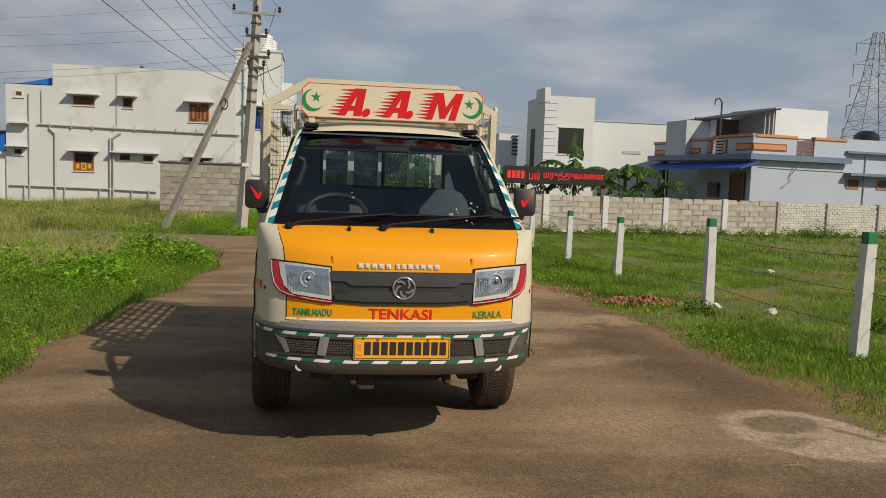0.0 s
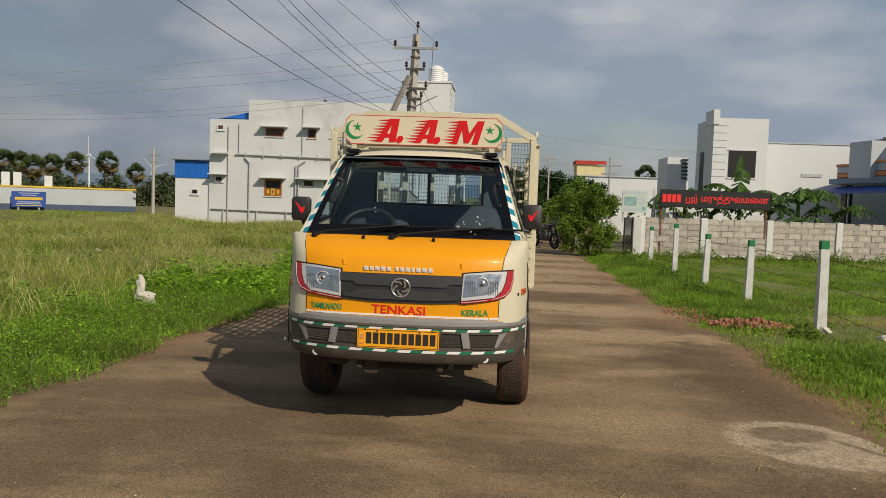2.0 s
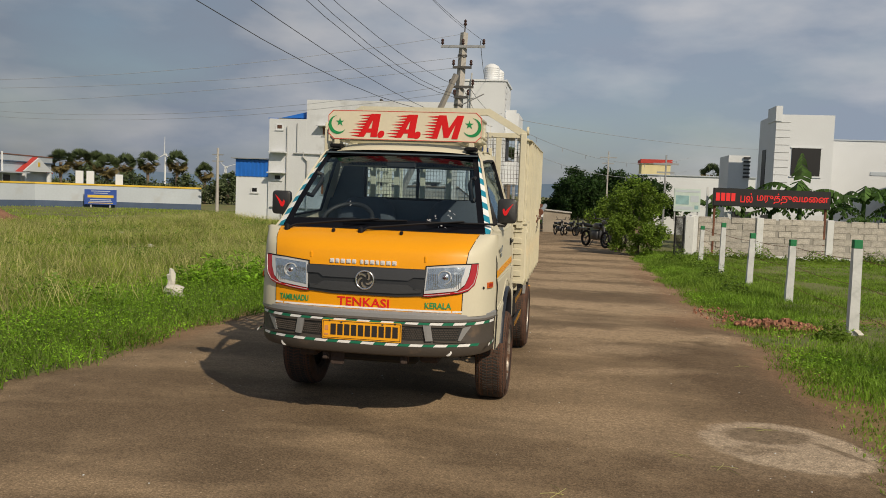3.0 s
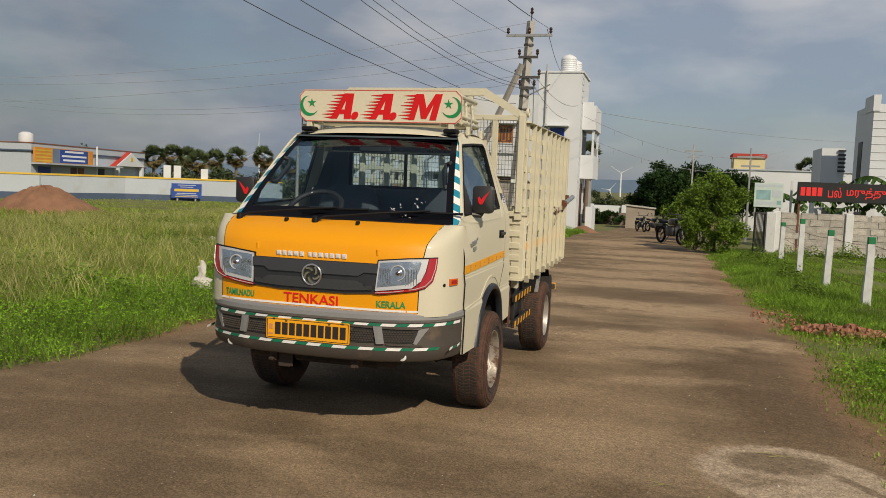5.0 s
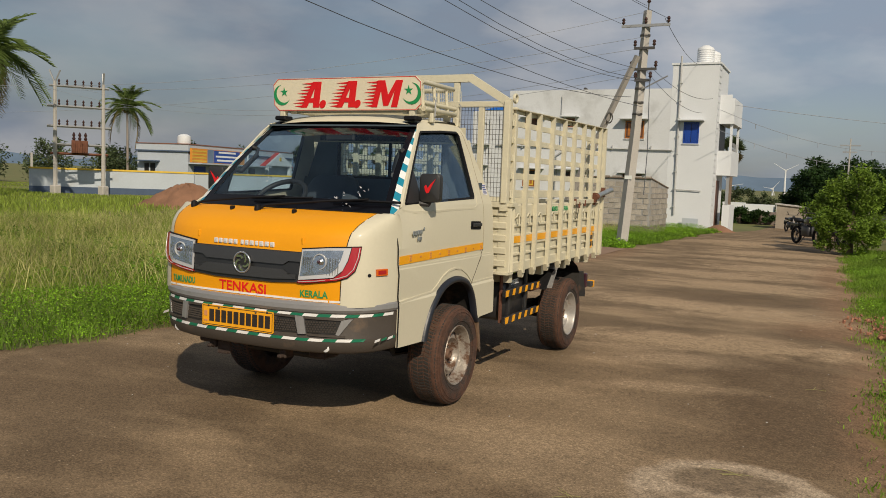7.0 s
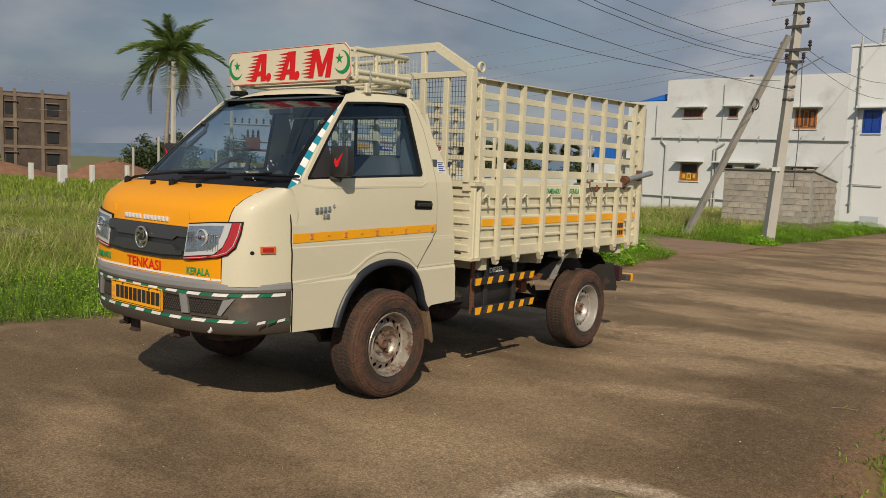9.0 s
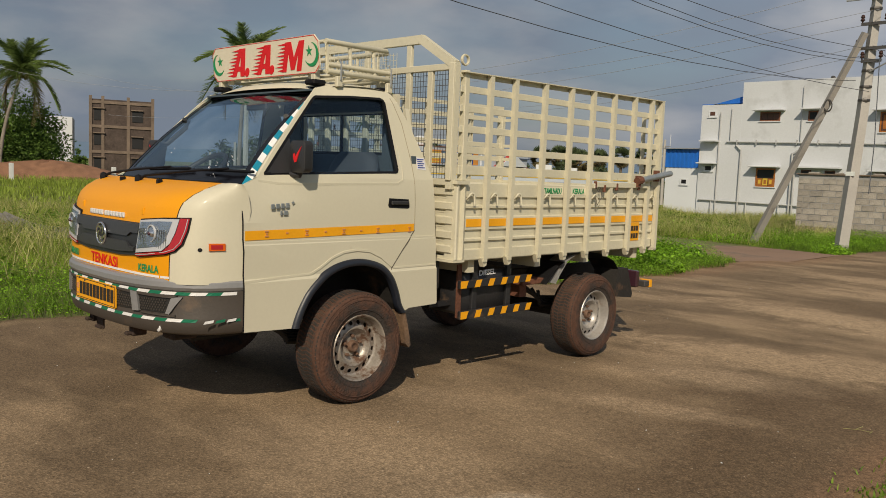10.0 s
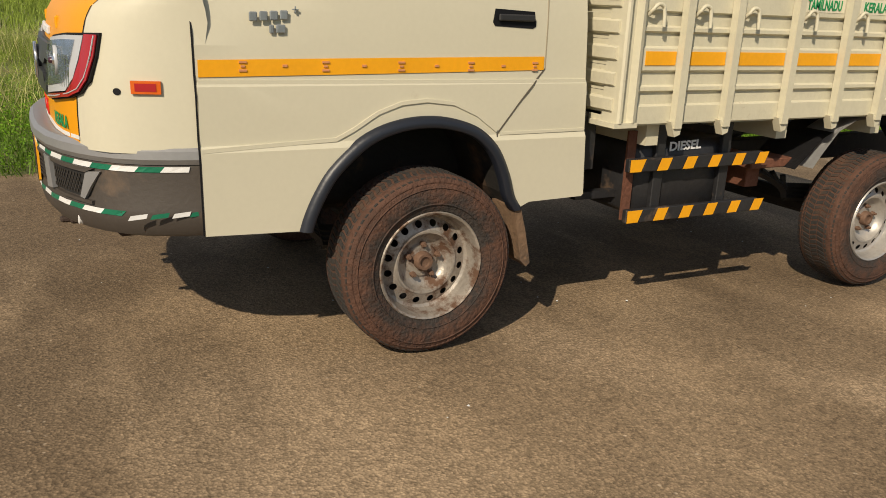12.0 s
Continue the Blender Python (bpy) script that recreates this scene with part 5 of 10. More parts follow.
def lamp(s):
    sh = [(0.372, 1.036), (0.355, 0.862), (0.40, 0.860), (0.60, 0.885), (0.655, 0.902), (0.690, 0.935), (0.704, 1.0), (0.706, 1.060), (0.55, 1.052)]
    sh = [(s * slim(x), rise(z)) for x, z in sh]
    cuts = [s * c for c in (0.42, 0.48, 0.54, 0.60, 0.63, 0.66, 0.685)]
    head = part("headlamp", skin_poly(sh, -0.002, 0.012, cuts), M["black_rubber"], truck, "large angular headlamp with red outer lens")
    red = [(0.362, 0.866), (0.40, 0.864), (0.60, 0.889), (0.653, 0.906), (0.686, 0.938), (0.700, 1.0), (0.702, 1.055), (0.663, 1.054), (0.652, 0.985), (0.630, 0.932), (0.582, 0.898), (0.368, 0.875)]
    part("red_lens", skin_poly([(s * slim(x), rise(z)) for x, z in red], 0.011, 0.006, cuts), M["lamp_red"], head, "dark red outer lens", smooth=40)
    frm = [(0.378, 1.030), (0.369, 0.879), (0.580, 0.902), (0.626, 0.937), (0.648, 0.987), (0.659, 1.050), (0.55, 1.046)]
    part("lamp_frame", skin_poly([(s * slim(x), rise(z)) for x, z in frm], 0.011, 0.006, cuts), M["lamp_frame"], head, smooth=40)
    bowl = [(0.388, 1.022), (0.379, 0.899), (0.562, 0.922), (0.596, 0.948), (0.614, 0.99), (0.624, 1.037), (0.55, 1.034)]
    part("reflector", skin_poly([(s * slim(x), rise(z)) for x, z in bowl], 0.0165, 0.002, cuts), M["lamp_silver"], head, "facetted silver reflector")
    part("lens_edge", tube([nose(s * slim(x), rise(z), 0.018) for x, z in ((0.696, 1.052), (0.693, 1.0), (0.680, 0.945), (0.650, 0.914), (0.60, 0.898), (0.48, 0.880), (0.37, 0.870))], 0.0022, 5), M["lamp_frame"], head)
    for i in range(15):
        xx = 0.395 + i * 0.0135
        p = nose(s * xx, 0.965, 0.019)
        if abs(xx - 0.487) > 0.036:
            part("flute", box(p + Vector((-0.0016, -0.003, -0.05)), p + Vector((0.0016, 0.003, 0.042))), M["lamp_silver"], head)
    part("bowl_ring", lathe([(0.040 + 0.004 * math.cos(a), 0.006 * math.sin(a)) for a in [2 * math.pi * i / 6 for i in range(6)]], nose(s * 0.487, 0.985, 0.018), "y", 22, True), M["lamp_frame"], head, smooth=60)
    part("bulb_shield", lathe([(0.0, -0.010), (0.012, -0.008), (0.016, 0.0), (0.024, 0.004)], nose(s * 0.487, 0.985, 0.020), "y", 16), M["chrome"], head, smooth=60)
    part("bulb", lathe([(0.0, -0.014), (0.008, -0.011), (0.010, 0.0)], nose(s * 0.487, 0.985, 0.026), "y", 10), M["lamp_dark"], head, smooth=60)
    cover = part("lens_cover", skin_poly([(s * slim(x), rise(z)) for x, z in bowl], 0.0235, 0.0015, cuts), M["lamp_glass"], head, "clear lamp cover", smooth=60)
    cover.visible_shadow = False


lamp(-1)
lamp(1)


def letters(body, width, height, depth=0.002, shear=0.0, bold=0.0):
    """Raised letters as a mesh, centred, in the x-z plane and facing -y."""
    cu = bpy.data.curves.new("letters", "FONT")
    cu.body, cu.extrude, cu.offset, cu.shear, cu.resolution_u = body, 0.02, bold, shear, 3
    ob = bpy.data.objects.new("letters", cu)
    scene.collection.objects.link(ob)
    me = bpy.data.meshes.new_from_object(ob.evaluated_get(bpy.context.evaluated_depsgraph_get()))
    bpy.data.objects.remove(ob)
    bm = bmesh.new()
    bm.from_mesh(me)
    bpy.data.meshes.remove(me)
    xs, ys = [v.co.x for v in bm.verts], [v.co.y for v in bm.verts]
    x0, x1, y0, y1 = min(xs), max(xs), min(ys), max(ys)
    for v in bm.verts:
        v.co = Vector(((v.co.x - (x0 + x1) / 2) / (x1 - x0) * width, -v.co.z / 0.02 * depth, (v.co.y - (y0 + y1) / 2) / (y1 - y0) * height))
    return bm


def front_text(body, cx, cz, width, height, material, bold=0.01, tilt=0.0):
    bm = letters(body, width, height, 0.0006, bold=bold)
    for v in bm.verts:
        o = -v.co.y
        p = nose(cx + v.co.x, cz + v.co.z + tilt * v.co.x, 0.003 + o)
        v.co = p
    part("front_lettering", bm, material, truck, f"painted word {body}")


front_text("TENKASI", -0.012, 0.808, 0.330, 0.056, M["ink_red"], 0.012, -0.01)
front_text("TAMILNADU", -0.466, 0.812, 0.20, 0.038, M["ink_green"], 0.02)
front_text("KERALA", 0.456, 0.808, 0.16, 0.038, M["ink_green"], 0.02, 0.01)
part("white_line", skin([-0.60, -0.5, -0.37, -0.2, 0, 0.2, 0.37, 0.5, 0.60], [0.768, 0.779], 0.0, 0.003), M["tape_white"], truck)

# ---- bumper ----
BUMP = [(0, -1.150), (0.12, -1.149), (0.25, -1.143), (0.4, -1.118), (0.5, -1.085), (0.58, -1.046), (0.64, -1.005), (0.69, -0.955), (0.73, -0.89), (0.757, -0.81), (0.772, -0.735)]
BPATH = [Vector((-x, y, 0)) for x, y in BUMP[:0:-1]] + [Vector((x, y, 0)) for x, y in BUMP]


def bump_frames():
    out = []
    for i, p in enumerate(BPATH):
        d = (BPATH[min(i + 1, len(BPATH) - 1)] - BPATH[max(i - 1, 0)]).normalized()
        out.append((p, Vector((d.y, -d.x, 0))))
    return out


def bumper_sweep(profile, name, material, label=""):
    bm = bmesh.new()
    rows = [[bm.verts.new(p + n * o + Vector((0, 0, z))) for o, z in profile] for p, n in bump_frames()]
    for a, b in zip(rows, rows[1:]):
        for i in range(len(profile) - 1):
            bm.faces.new((a[i], b[i], b[i + 1], a[i + 1]))
    for r in (rows[0], rows[-1]):
        bm.faces.new(r)
    bmesh.ops.recalc_face_normals(bm, faces=bm.faces[:])
    return part(name, bm, material, bumper, label, smooth=35)


bumper = thing("front_bumper", "", "")

bumper.parent = truck
bumper_sweep([(-0.10, 0.748), (-0.02, 0.766), (0.004, 0.765), (0.016, 0.752), (0.018, 0.728), (0.008, 0.712), (-0.03, 0.708)], "bumper_top", M["bumper_top"], "grey painted upper bumper ledge")
bumper_sweep([(-0.06, 0.712), (0.004, 0.711), (0.006, 0.69), (0.0, 0.60), (0.008, 0.575), (0.007, 0.548), (0.002, 0.518), (-0.012, 0.496), (-0.05, 0.482), (-0.12, 0.478)], "bumper_skirt", M["bumper_low"], "dusty grey-brown plastic bumper skirt")


def on_bumper(x, z, out):
    ax = abs(x)
    y = arr([(a, b) for a, b in BUMP], ax)
    e = 0.004
    d = (arr([(a, b) for a, b in BUMP], min(0.772, ax + e)) - arr([(a, b) for a, b in BUMP], max(0, ax - e))) / (min(0.772, ax + e) - max(0, ax - e))
    n = Vector((math.copysign(d, x), -1, 0)).normalized()
    return Vector((x, y, z)) + n * out


def bump_poly(poly, out, thick, cuts=()):
    bm = bmesh.new()
    bm.faces.new([bm.verts.new((x, 0, z)) for x, z in poly])
    for c in cuts:
        bmesh.ops.bisect_plane(bm, geom=bm.verts[:] + bm.edges[:] + bm.faces[:], plane_co=(c, 0, 0), plane_no=(1, 0, 0))
    top = bmesh.ops.extrude_face_region(bm, geom=bm.faces[:])
    tv = {v for v in top["geom"] if isinstance(v, bmesh.types.BMVert)}
    for v in bm.verts:
        v.co = on_bumper(v.co.x, v.co.z, out + (thick if v in tv else 0))
    bmesh.ops.recalc_face_normals(bm, faces=bm.faces[:])
    return bm


for s in (-1, 1):
    for poly in ([(0.60, 0.672), (0.415, 0.680), (0.43, 0.602), (0.575, 0.598)], [(0.375, 0.682), (0.20, 0.684), (0.20, 0.592), (0.395, 0.600)]):
        pts = [(s * x, z) for x, z in poly]
        part("air_opening", bump_poly(pts, 0.003, 0.004, [s * c for c in (0.3, 0.45, 0.5, 0.55)]), M["black_mesh"], bumper, "dark honeycomb air opening")
        dots = bmesh.new()
        x0, x1 = min(p[0] for p in pts), max(p[0] for p in pts)
        for r in range(6):
            for i in range(14):
                xx, zz = x0 + 0.014 + (i + 0.5 * (r % 2)) * 0.0145, 0.610 + r * 0.0125
                if xx > x1 - 0.02 or zz > 0.668:
                    continue
                p = on_bumper(xx, zz, 0.0085)
                bm_box(dots, p + Vector((-0.0052, -0.001, -0.004)), p + Vector((0.0052, 0.001, 0.004)))
        part("mesh_web", dots, M["bumper_low"], bumper)
    part("opening_rib", bump_poly([(s * x, z) for x, z in ((0.417, 0.690), (0.373, 0.692), (0.392, 0.594), (0.432, 0.596))], 0.004, 0.016, [s * 0.4]), M["bumper_top"], bumper, "silver rib between the air openings")
    part("opening_fold", bump_poly([(s * x, z) for x, z in ((0.648, 0.682), (0.602, 0.676), (0.577, 0.596), (0.592, 0.592))], 0.003, 0.010, [s * 0.6, s * 0.62]), M["bumper_top"], bumper, "silver folded edge of the air opening")
    part("opening_brow", bump_poly([(s * x, z) for x, z in ((0.63, 0.688), (0.20, 0.695), (0.20, 0.684), (0.602, 0.674))], 0.003, 0.013, [s * c for c in (0.3, 0.4, 0.5, 0.56)]), M["bumper_low"], bumper)
    part("reflector_disc", lathe([(0.0, -0.003), (0.020, -0.0026), (0.024, 0.0), (0.024, 0.014)], on_bumper(s * 0.528, 0.520, -0.006), "y", 18), M["tape_white"], bumper, "round white reflector", smooth=40)
    part("lower_lip", bump_poly([(s * 0.62, 0.590), (s * 0.44, 0.596), (s * 0.44, 0.588), (s * 0.62, 0.58)], 0.004, 0.012, [s * 0.5, s * 0.56]), M["bumper_low"], bumper)
    part("tow_eye", boxes((((s * 0.25) - 0.022, -1.08, 0.43), ((s * 0.25) + 0.022, -1.0, 0.51)), (((s * 0.25) - 0.015, -1.11, 0.435), ((s * 0.25) + 0.015, -1.06, 0.455)), bevel=0.006), M["old_iron"], bumper, "rusty tow hook")
part("tow_plate", boxes(((-0.225, -1.06, 0.40), (-0.135, -1.05, 0.50)), ((-0.215, -1.075, 0.40), (-0.145, -1.05, 0.415)), bevel=0.003), M["old_iron"], bumper, "rusty towing plate")
for x in (-0.41, 0.39):
    part("spring_shackle", box((x - 0.06, -0.95, 0.42), (x + 0.06, -0.80, 0.50), 0.012), M["old_iron"], bumper, "rusty spring shackle")


def tape(z0, z1, out, x_from, x_to):
    """Slanted white and green blocks of tape in turn along the bumper, measured along its front edge."""
    xs = np.linspace(x_from, x_to, 400)
    ys = np.array([arr(BUMP, abs(x)) for x in xs])
    run = np.concatenate([[0], np.cumsum(np.hypot(np.diff(xs), np.diff(ys)))])
    i, pos = 0, 0.0
    while pos < run[-1] - 0.02:
        size = 0.079 if i % 2 == 0 else 0.071
        bm = bmesh.new()
        at = [[float(np.interp(min(pos + size * k + d, run[-1]), run, xs)) for k in (0, 0.33, 0.67, 1)] for d in (0, 0.014)]
        low, top = [bm.verts.new(on_bumper(x, z0, out)) for x in at[0]], [bm.verts.new(on_bumper(x, z1, out)) for x in at[1]]
        for j in range(3):
            bm.faces.new((low[j], low[j + 1], top[j + 1], top[j]))
        part("reflective_tape", bm, M["tape_green"] if i % 2 else M["tape_white"], bumper)
        pos += size
        i += 1


tape(0.690, 0.706, 0.009, -0.765, 0.765)
tape(0.556, 0.572, 0.0095, -0.70, 0.70)
for s in (-1, 1):
    for material, y in ((M["tape_white"], -0.95), (M["tape_green"], -0.89), (M["tape_white"], -0.83), (M["tape_green"], -0.78)):
        bm = bmesh.new()
        bm.faces.new([bm.verts.new((s * (0.776 - 0.10 * max(0, -0.80 - yy)), yy, zz)) for yy, zz in ((y, 0.556), (y + 0.05, 0.560), (y + 0.055, 0.574), (y + 0.008, 0.570))])
        part("reflective_tape", bm, material, bumper)

plate = part("number_plate", prism([(-0.248, 0.578), (-0.253, 0.584), (-0.253, 0.690), (-0.248, 0.696), (0.243, 0.696), (0.248, 0.690), (0.248, 0.584), (0.243, 0.578)], -1.205, -1.198), M["plate_yellow"], bumper, "amber number plate with dark character bars")
plate.matrix_basis = Matrix.Translation((0, 0.045, 0))
for i in range(10):
    x0 = -0.198 + i * 0.0435
    part("plate_bar", box((x0, -1.2075, 0.604), (x0 + 0.033, -1.204, 0.672)), M["ink_black"], plate)
rim_bm = boxes(((-0.245, -1.2065, 0.5835), (0.240, -1.2045, 0.5865)), ((-0.245, -1.2065, 0.6875), (0.240, -1.2045, 0.6905)), ((-0.248, -1.2065, 0.586), (-0.245, -1.2045, 0.688)), ((0.240, -1.2065, 0.586), (0.243, -1.2045, 0.688)))
part("plate_border", rim_bm, M["ink_black"], plate)
part("plate_mark", boxes(((-0.238, -1.2065, 0.60), (-0.212, -1.2045, 0.61)), ((-0.236, -1.2065, 0.63), (-0.214, -1.2045, 0.66))), M["orange_trim"], plate)
part("plate_bolt", lathe([(0.0, -0.006), (0.006, -0.004), (0.006, 0.0)], (-0.13, -1.205, 0.684), "y", 8), M["iron"], plate)
part("plate_bolt", lathe([(0.0, -0.006), (0.006, -0.004), (0.006, 0.0)], (0.13, -1.205, 0.684), "y", 8), M["iron"], plate)


# ---- wheels ----
R = 0.325


def wheel_unit(name, label, at, s, rim_mat):
    """A wheel whose outer face looks along s * x."""
    w = part(name, lathe([(0.19, 0.075), (0.205, 0.098), (0.235, 0.110), (0.27, 0.112), (0.30, 0.106), (0.318, 0.098), (0.330, 0.085), (0.333, 0.075), (0.333, -0.075), (0.318, -0.1), (0.27, -0.112), (0.205, -0.098), (0.19, -0.075)], (0, 0, 0), "x", 56, True), M["tyre"], truck, label, smooth=30)
    w.matrix_basis = pose(*at, 0, 0, 0 if s > 0 else 180) @ Matrix.Diagonal((1.0, 0.956, 0.956, 1))
    ribs = bmesh.new()
    for r in (0.232, 0.290, 0.309):
        bm_lathe(ribs, [(r - 0.003, 0.1105 - (0.006 if r > 0.3 else 0)), (r, 0.1130 - (0.007 if r > 0.3 else 0)), (r + 0.003, 0.1105 - (0.006 if r > 0.3 else 0))], (0, 0, 0), "x", 56)
    part("sidewall_ribs", ribs, M["tyre"], w, smooth=60)
    tr = bmesh.new()
    n = 84
    for i in range(n):
        a = 2 * math.pi * i / n
        m = Matrix.Rotation(a, 4, "X")
        for x0, x1, tw, h in ((0.060, 0.094, 0.006, 0.002), (0.022, 0.054, -0.005, 0.0028), (-0.016, 0.016, 0.005, 0.0028), (-0.054, -0.022, -0.005, 0.0028), (-0.094, -0.060, 0.006, 0.002)):
            half = 0.0088
            drop0, drop1 = (0.010 if x0 < -0.08 else 0.0), (0.010 if x1 > 0.08 else 0.0)
            base, top = 0.328, 0.333 + h
            pts = []
            for z, k in ((base, 1.0), (top, 0.86)):
                for xx, sg in ((x0, -1), (x1, -1), (x1, 1), (x0, 1)):
                    dz = drop1 if xx == x1 else drop0
                    pts.append(tr.verts.new(m @ Vector((xx, sg * half * k + tw * (1 if xx == x1 else -1), z - dz))))
            for q in ((4, 5, 6, 7), (0, 1, 5, 4), (1, 2, 6, 5), (2, 3, 7, 6), (3, 0, 4, 7)):
                tr.faces.new([pts[j] for j in q])
    bmesh.ops.recalc_face_normals(tr, faces=tr.faces[:])
    part("tread", tr, M["tread"], w)
    rim = part("rim", lathe([(0.198, 0.090), (0.203, 0.098), (0.199, 0.103), (0.192, 0.099), (0.187, 0.086), (0.184, 0.060), (0.177, 0.038), (0.166, 0.031)], (0, 0, 0), "x", 48), rim_mat, w, "dusty silver steel rim", smooth=35)
    # ring with round hand holes
    disc, nh, steps = bmesh.new(), 16, 16 * 8
    def ringv(r, x):
        return [disc.verts.new((x, math.cos(2 * math.pi * j / steps) * r, math.sin(2 * math.pi * j / steps) * r)) for j in range(steps)]
    r_out, r_in, rc, rh = 0.168, 0.122, 0.147, 0.0132
    outer, inner = ringv(r_out, 0.031), ringv(r_in, 0.050)
    for i in range(nh):
        a = 2 * math.pi * (i + 0.5) / nh
        hole = []
        for k in range(16):
            t = 2 * math.pi * k / 16
            rr, aa = rc + rh * math.cos(t), a + rh * math.sin(t) / rc
            hole.append(disc.verts.new((0.031 + (r_out - rr) / (r_out - r_in) * 0.019, math.cos(aa) * rr, math.sin(aa) * rr)))
        lo = [outer[(i * 8 + j) % steps] for j in range(9)]
        li = [inner[(i * 8 + j) % steps] for j in range(9)]
        edges = []
        loop = lo + li[::-1]
        for lp in (loop, hole):
            for p, q in zip(lp, lp[1:] + lp[:1]):
                e = disc.edges.get((p, q)) or disc.edges.new((p, q))
                edges.append(e)
        bmesh.ops.triangle_fill(disc, edges=edges, use_beauty=True)
    bmesh.ops.recalc_face_normals(disc, faces=disc.faces[:])
    part("hole_ring", disc, rim_mat, rim)
    part("rim_dark", lathe([(0.17, -0.005), (0.0, -0.005)], (0, 0, 0), "x", 24), M["dark_open"], rim)
    part("centre_dish", lathe([(0.123, 0.0495), (0.118, 0.055), (0.111, 0.054), (0.106, 0.040), (0.096, 0.022), (0.082, 0.013), (0.066, 0.012), (0.060, 0.020), (0.034, 0.021)], (0, 0, 0), "x", 40), rim_mat, rim, smooth=40)
    part("hub_cap", lathe([(0.036, 0.016), (0.036, 0.040), (0.030, 0.048), (0.020, 0.048), (0.017, 0.040), (0.0, 0.038)], (0, 0, 0), "x", 24), M["hub_rust"], rim, "rusty hub centre", smooth=40)
    for i in range(5):
        a = 2 * math.pi * i / 5 + 0.3
        part("wheel_nut", lathe([(0.011, 0.014), (0.011, 0.032), (0.006, 0.033), (0.006, 0.043), (0.0, 0.043)], (0, math.cos(a) * 0.062, math.sin(a) * 0.062), "x", 6), M["hub_rust"], rim)
    return w


for s in (-1, 1):
    wheel_unit("front_wheel", "dusty red-brown tyre on a steel rim", (s * 0.715, 0.006, R), s, M["rim"])
    wheel_unit("rear_wheel", "dusty tyre on a silver steel rim", (s * 0.725, 2.356, R - 0.045), s, M["rim_rear"])
    flap = bmesh.new()
    bm_prism(flap, [(0.335, 0.50), (0.36, 0.50), (0.385, 0.42), (0.415, 0.29), (0.40, 0.275), (0.375, 0.30), (0.35, 0.42)], s * 0.80, s * 0.64, "yz")
    part("mud_flap", flap, M["flap_mud"], truck, "mud-caked front mud flap")

# ---- chassis ----
ch = thing("chassis", "", "")
ch.parent = truck
for s in (-1, 1):
    part("frame_rail", boxes(((min(s * 0.33, s * 0.40), -0.9, 0.50), (max(s * 0.33, s * 0.40), 3.10, 0.62)), bevel=0.006), M["under"], ch, "dirty black frame rail")
    for y0 in (0.0, 2.356):
        spring = bmesh.new()
        for k in range(4):
            pts = [(s * 0.50, y0 - 0.55 + 0.08 * k, 0.44 - 0.018 * k + 0.07), (s * 0.50, y0 - 0.28, 0.40 - 0.018 * k), (s * 0.50, y0, 0.375 - 0.018 * k), (s * 0.50, y0 + 0.28, 0.40 - 0.018 * k), (s * 0.50, y0 + 0.55 - 0.08 * k, 0.44 - 0.018 * k + 0.07)]
            for p, q in zip(pts, pts[1:]):
                bm_tube(spring, [p, q], 0.018, 4)
        part("leaf_spring", spring, M["under"], ch)
    # rear wing stay and flap
    arcp = [(1.83, 0.565), (1.88, 0.63), (1.96, 0.72), (2.06, 0.765), (2.16, 0.775)]
    fen = bmesh.new()
    rows = [[fen.verts.new((s * x, y, z)) for x in (0.825, 0.80, 0.66)] for y, z in arcp]
    for a, b in zip(rows, rows[1:]):
        for i in range(2):
            fen.faces.new((a[i], a[i + 1], b[i + 1], b[i]))
    bmesh.ops.solidify(fen, geom=fen.faces[:], thickness=0.01)
    part("wing_stay", fen, M["wing_silver"], ch, "silver grey rear wing stay", smooth=40)
    rf = bmesh.new()
    arc2 = [(1.75, 0.56), (1.90, 0.69), (2.05, 0.755), (2.25, 0.775), (2.45, 0.755), (2.62, 0.69), (2.75, 0.57), (2.80, 0.44)]
    rows = [[rf.verts.new((s * x, y, z)) for x in (0.80, 0.55)] for y, z in arc2]
    for a, b in zip(rows, rows[1:]):
        rf.faces.new((a[0], a[1], b[1], b[0]))
    bmesh.ops.solidify(rf, geom=rf.faces[:], thickness=0.012)
    part("rear_wing", rf, M["black_paint"], ch)
    part("rear_flap", prism([(2.70, 0.62), (2.84, 0.62), (2.93, 0.40), (2.92, 0.37), (2.64, 0.40)], s * 0.80, s * 0.58, "yz"), M["under"], ch, "black rubber rear mud flap")
    # under-run guard
    for z0, z1, y0, y1 in ((0.598, 0.650, 0.835, 1.545), (0.397, 0.450, 0.845, 1.550)):
        rail = part("guard_rail", box((min(s * 0.775, s * 0.800), y0, z0), (max(s * 0.775, s * 0.800), y1, z1), 0.003), M["black_paint"], ch, "black guard rail with yellow slanted stripes")
        for i in range(6):
            yy, st = y0 + 0.004 + i * 0.132, bmesh.new()
            st.faces.new([st.verts.new((s * 0.8025, a, b)) for a, b in ((yy, z0 + 0.002), (yy + 0.055, z0 + 0.002), (yy + 0.075, z1 - 0.002), (yy + 0.02 * (i > 0), z1 - 0.002))])
            part("guard_stripe", st, M["amber_tape"], rail)
    for y in (0.99, 1.34):
        part("guard_post", box((s * 0.755 - 0.012, y, 0.40), (s * 0.755 + 0.012, y + 0.047, 0.80), 0.003), M["black_paint"], ch)
    part("bed_stay", boxes(((min(s * 0.62, s * 0.74), 1.55, 0.56), (max(s * 0.62, s * 0.74), 1.80, 0.60)), ((min(s * 0.40, s * 0.66), 1.62, 0.46), (max(s * 0.40, s * 0.66), 1.70, 0.60)), bevel=0.004), M["rust"], ch)
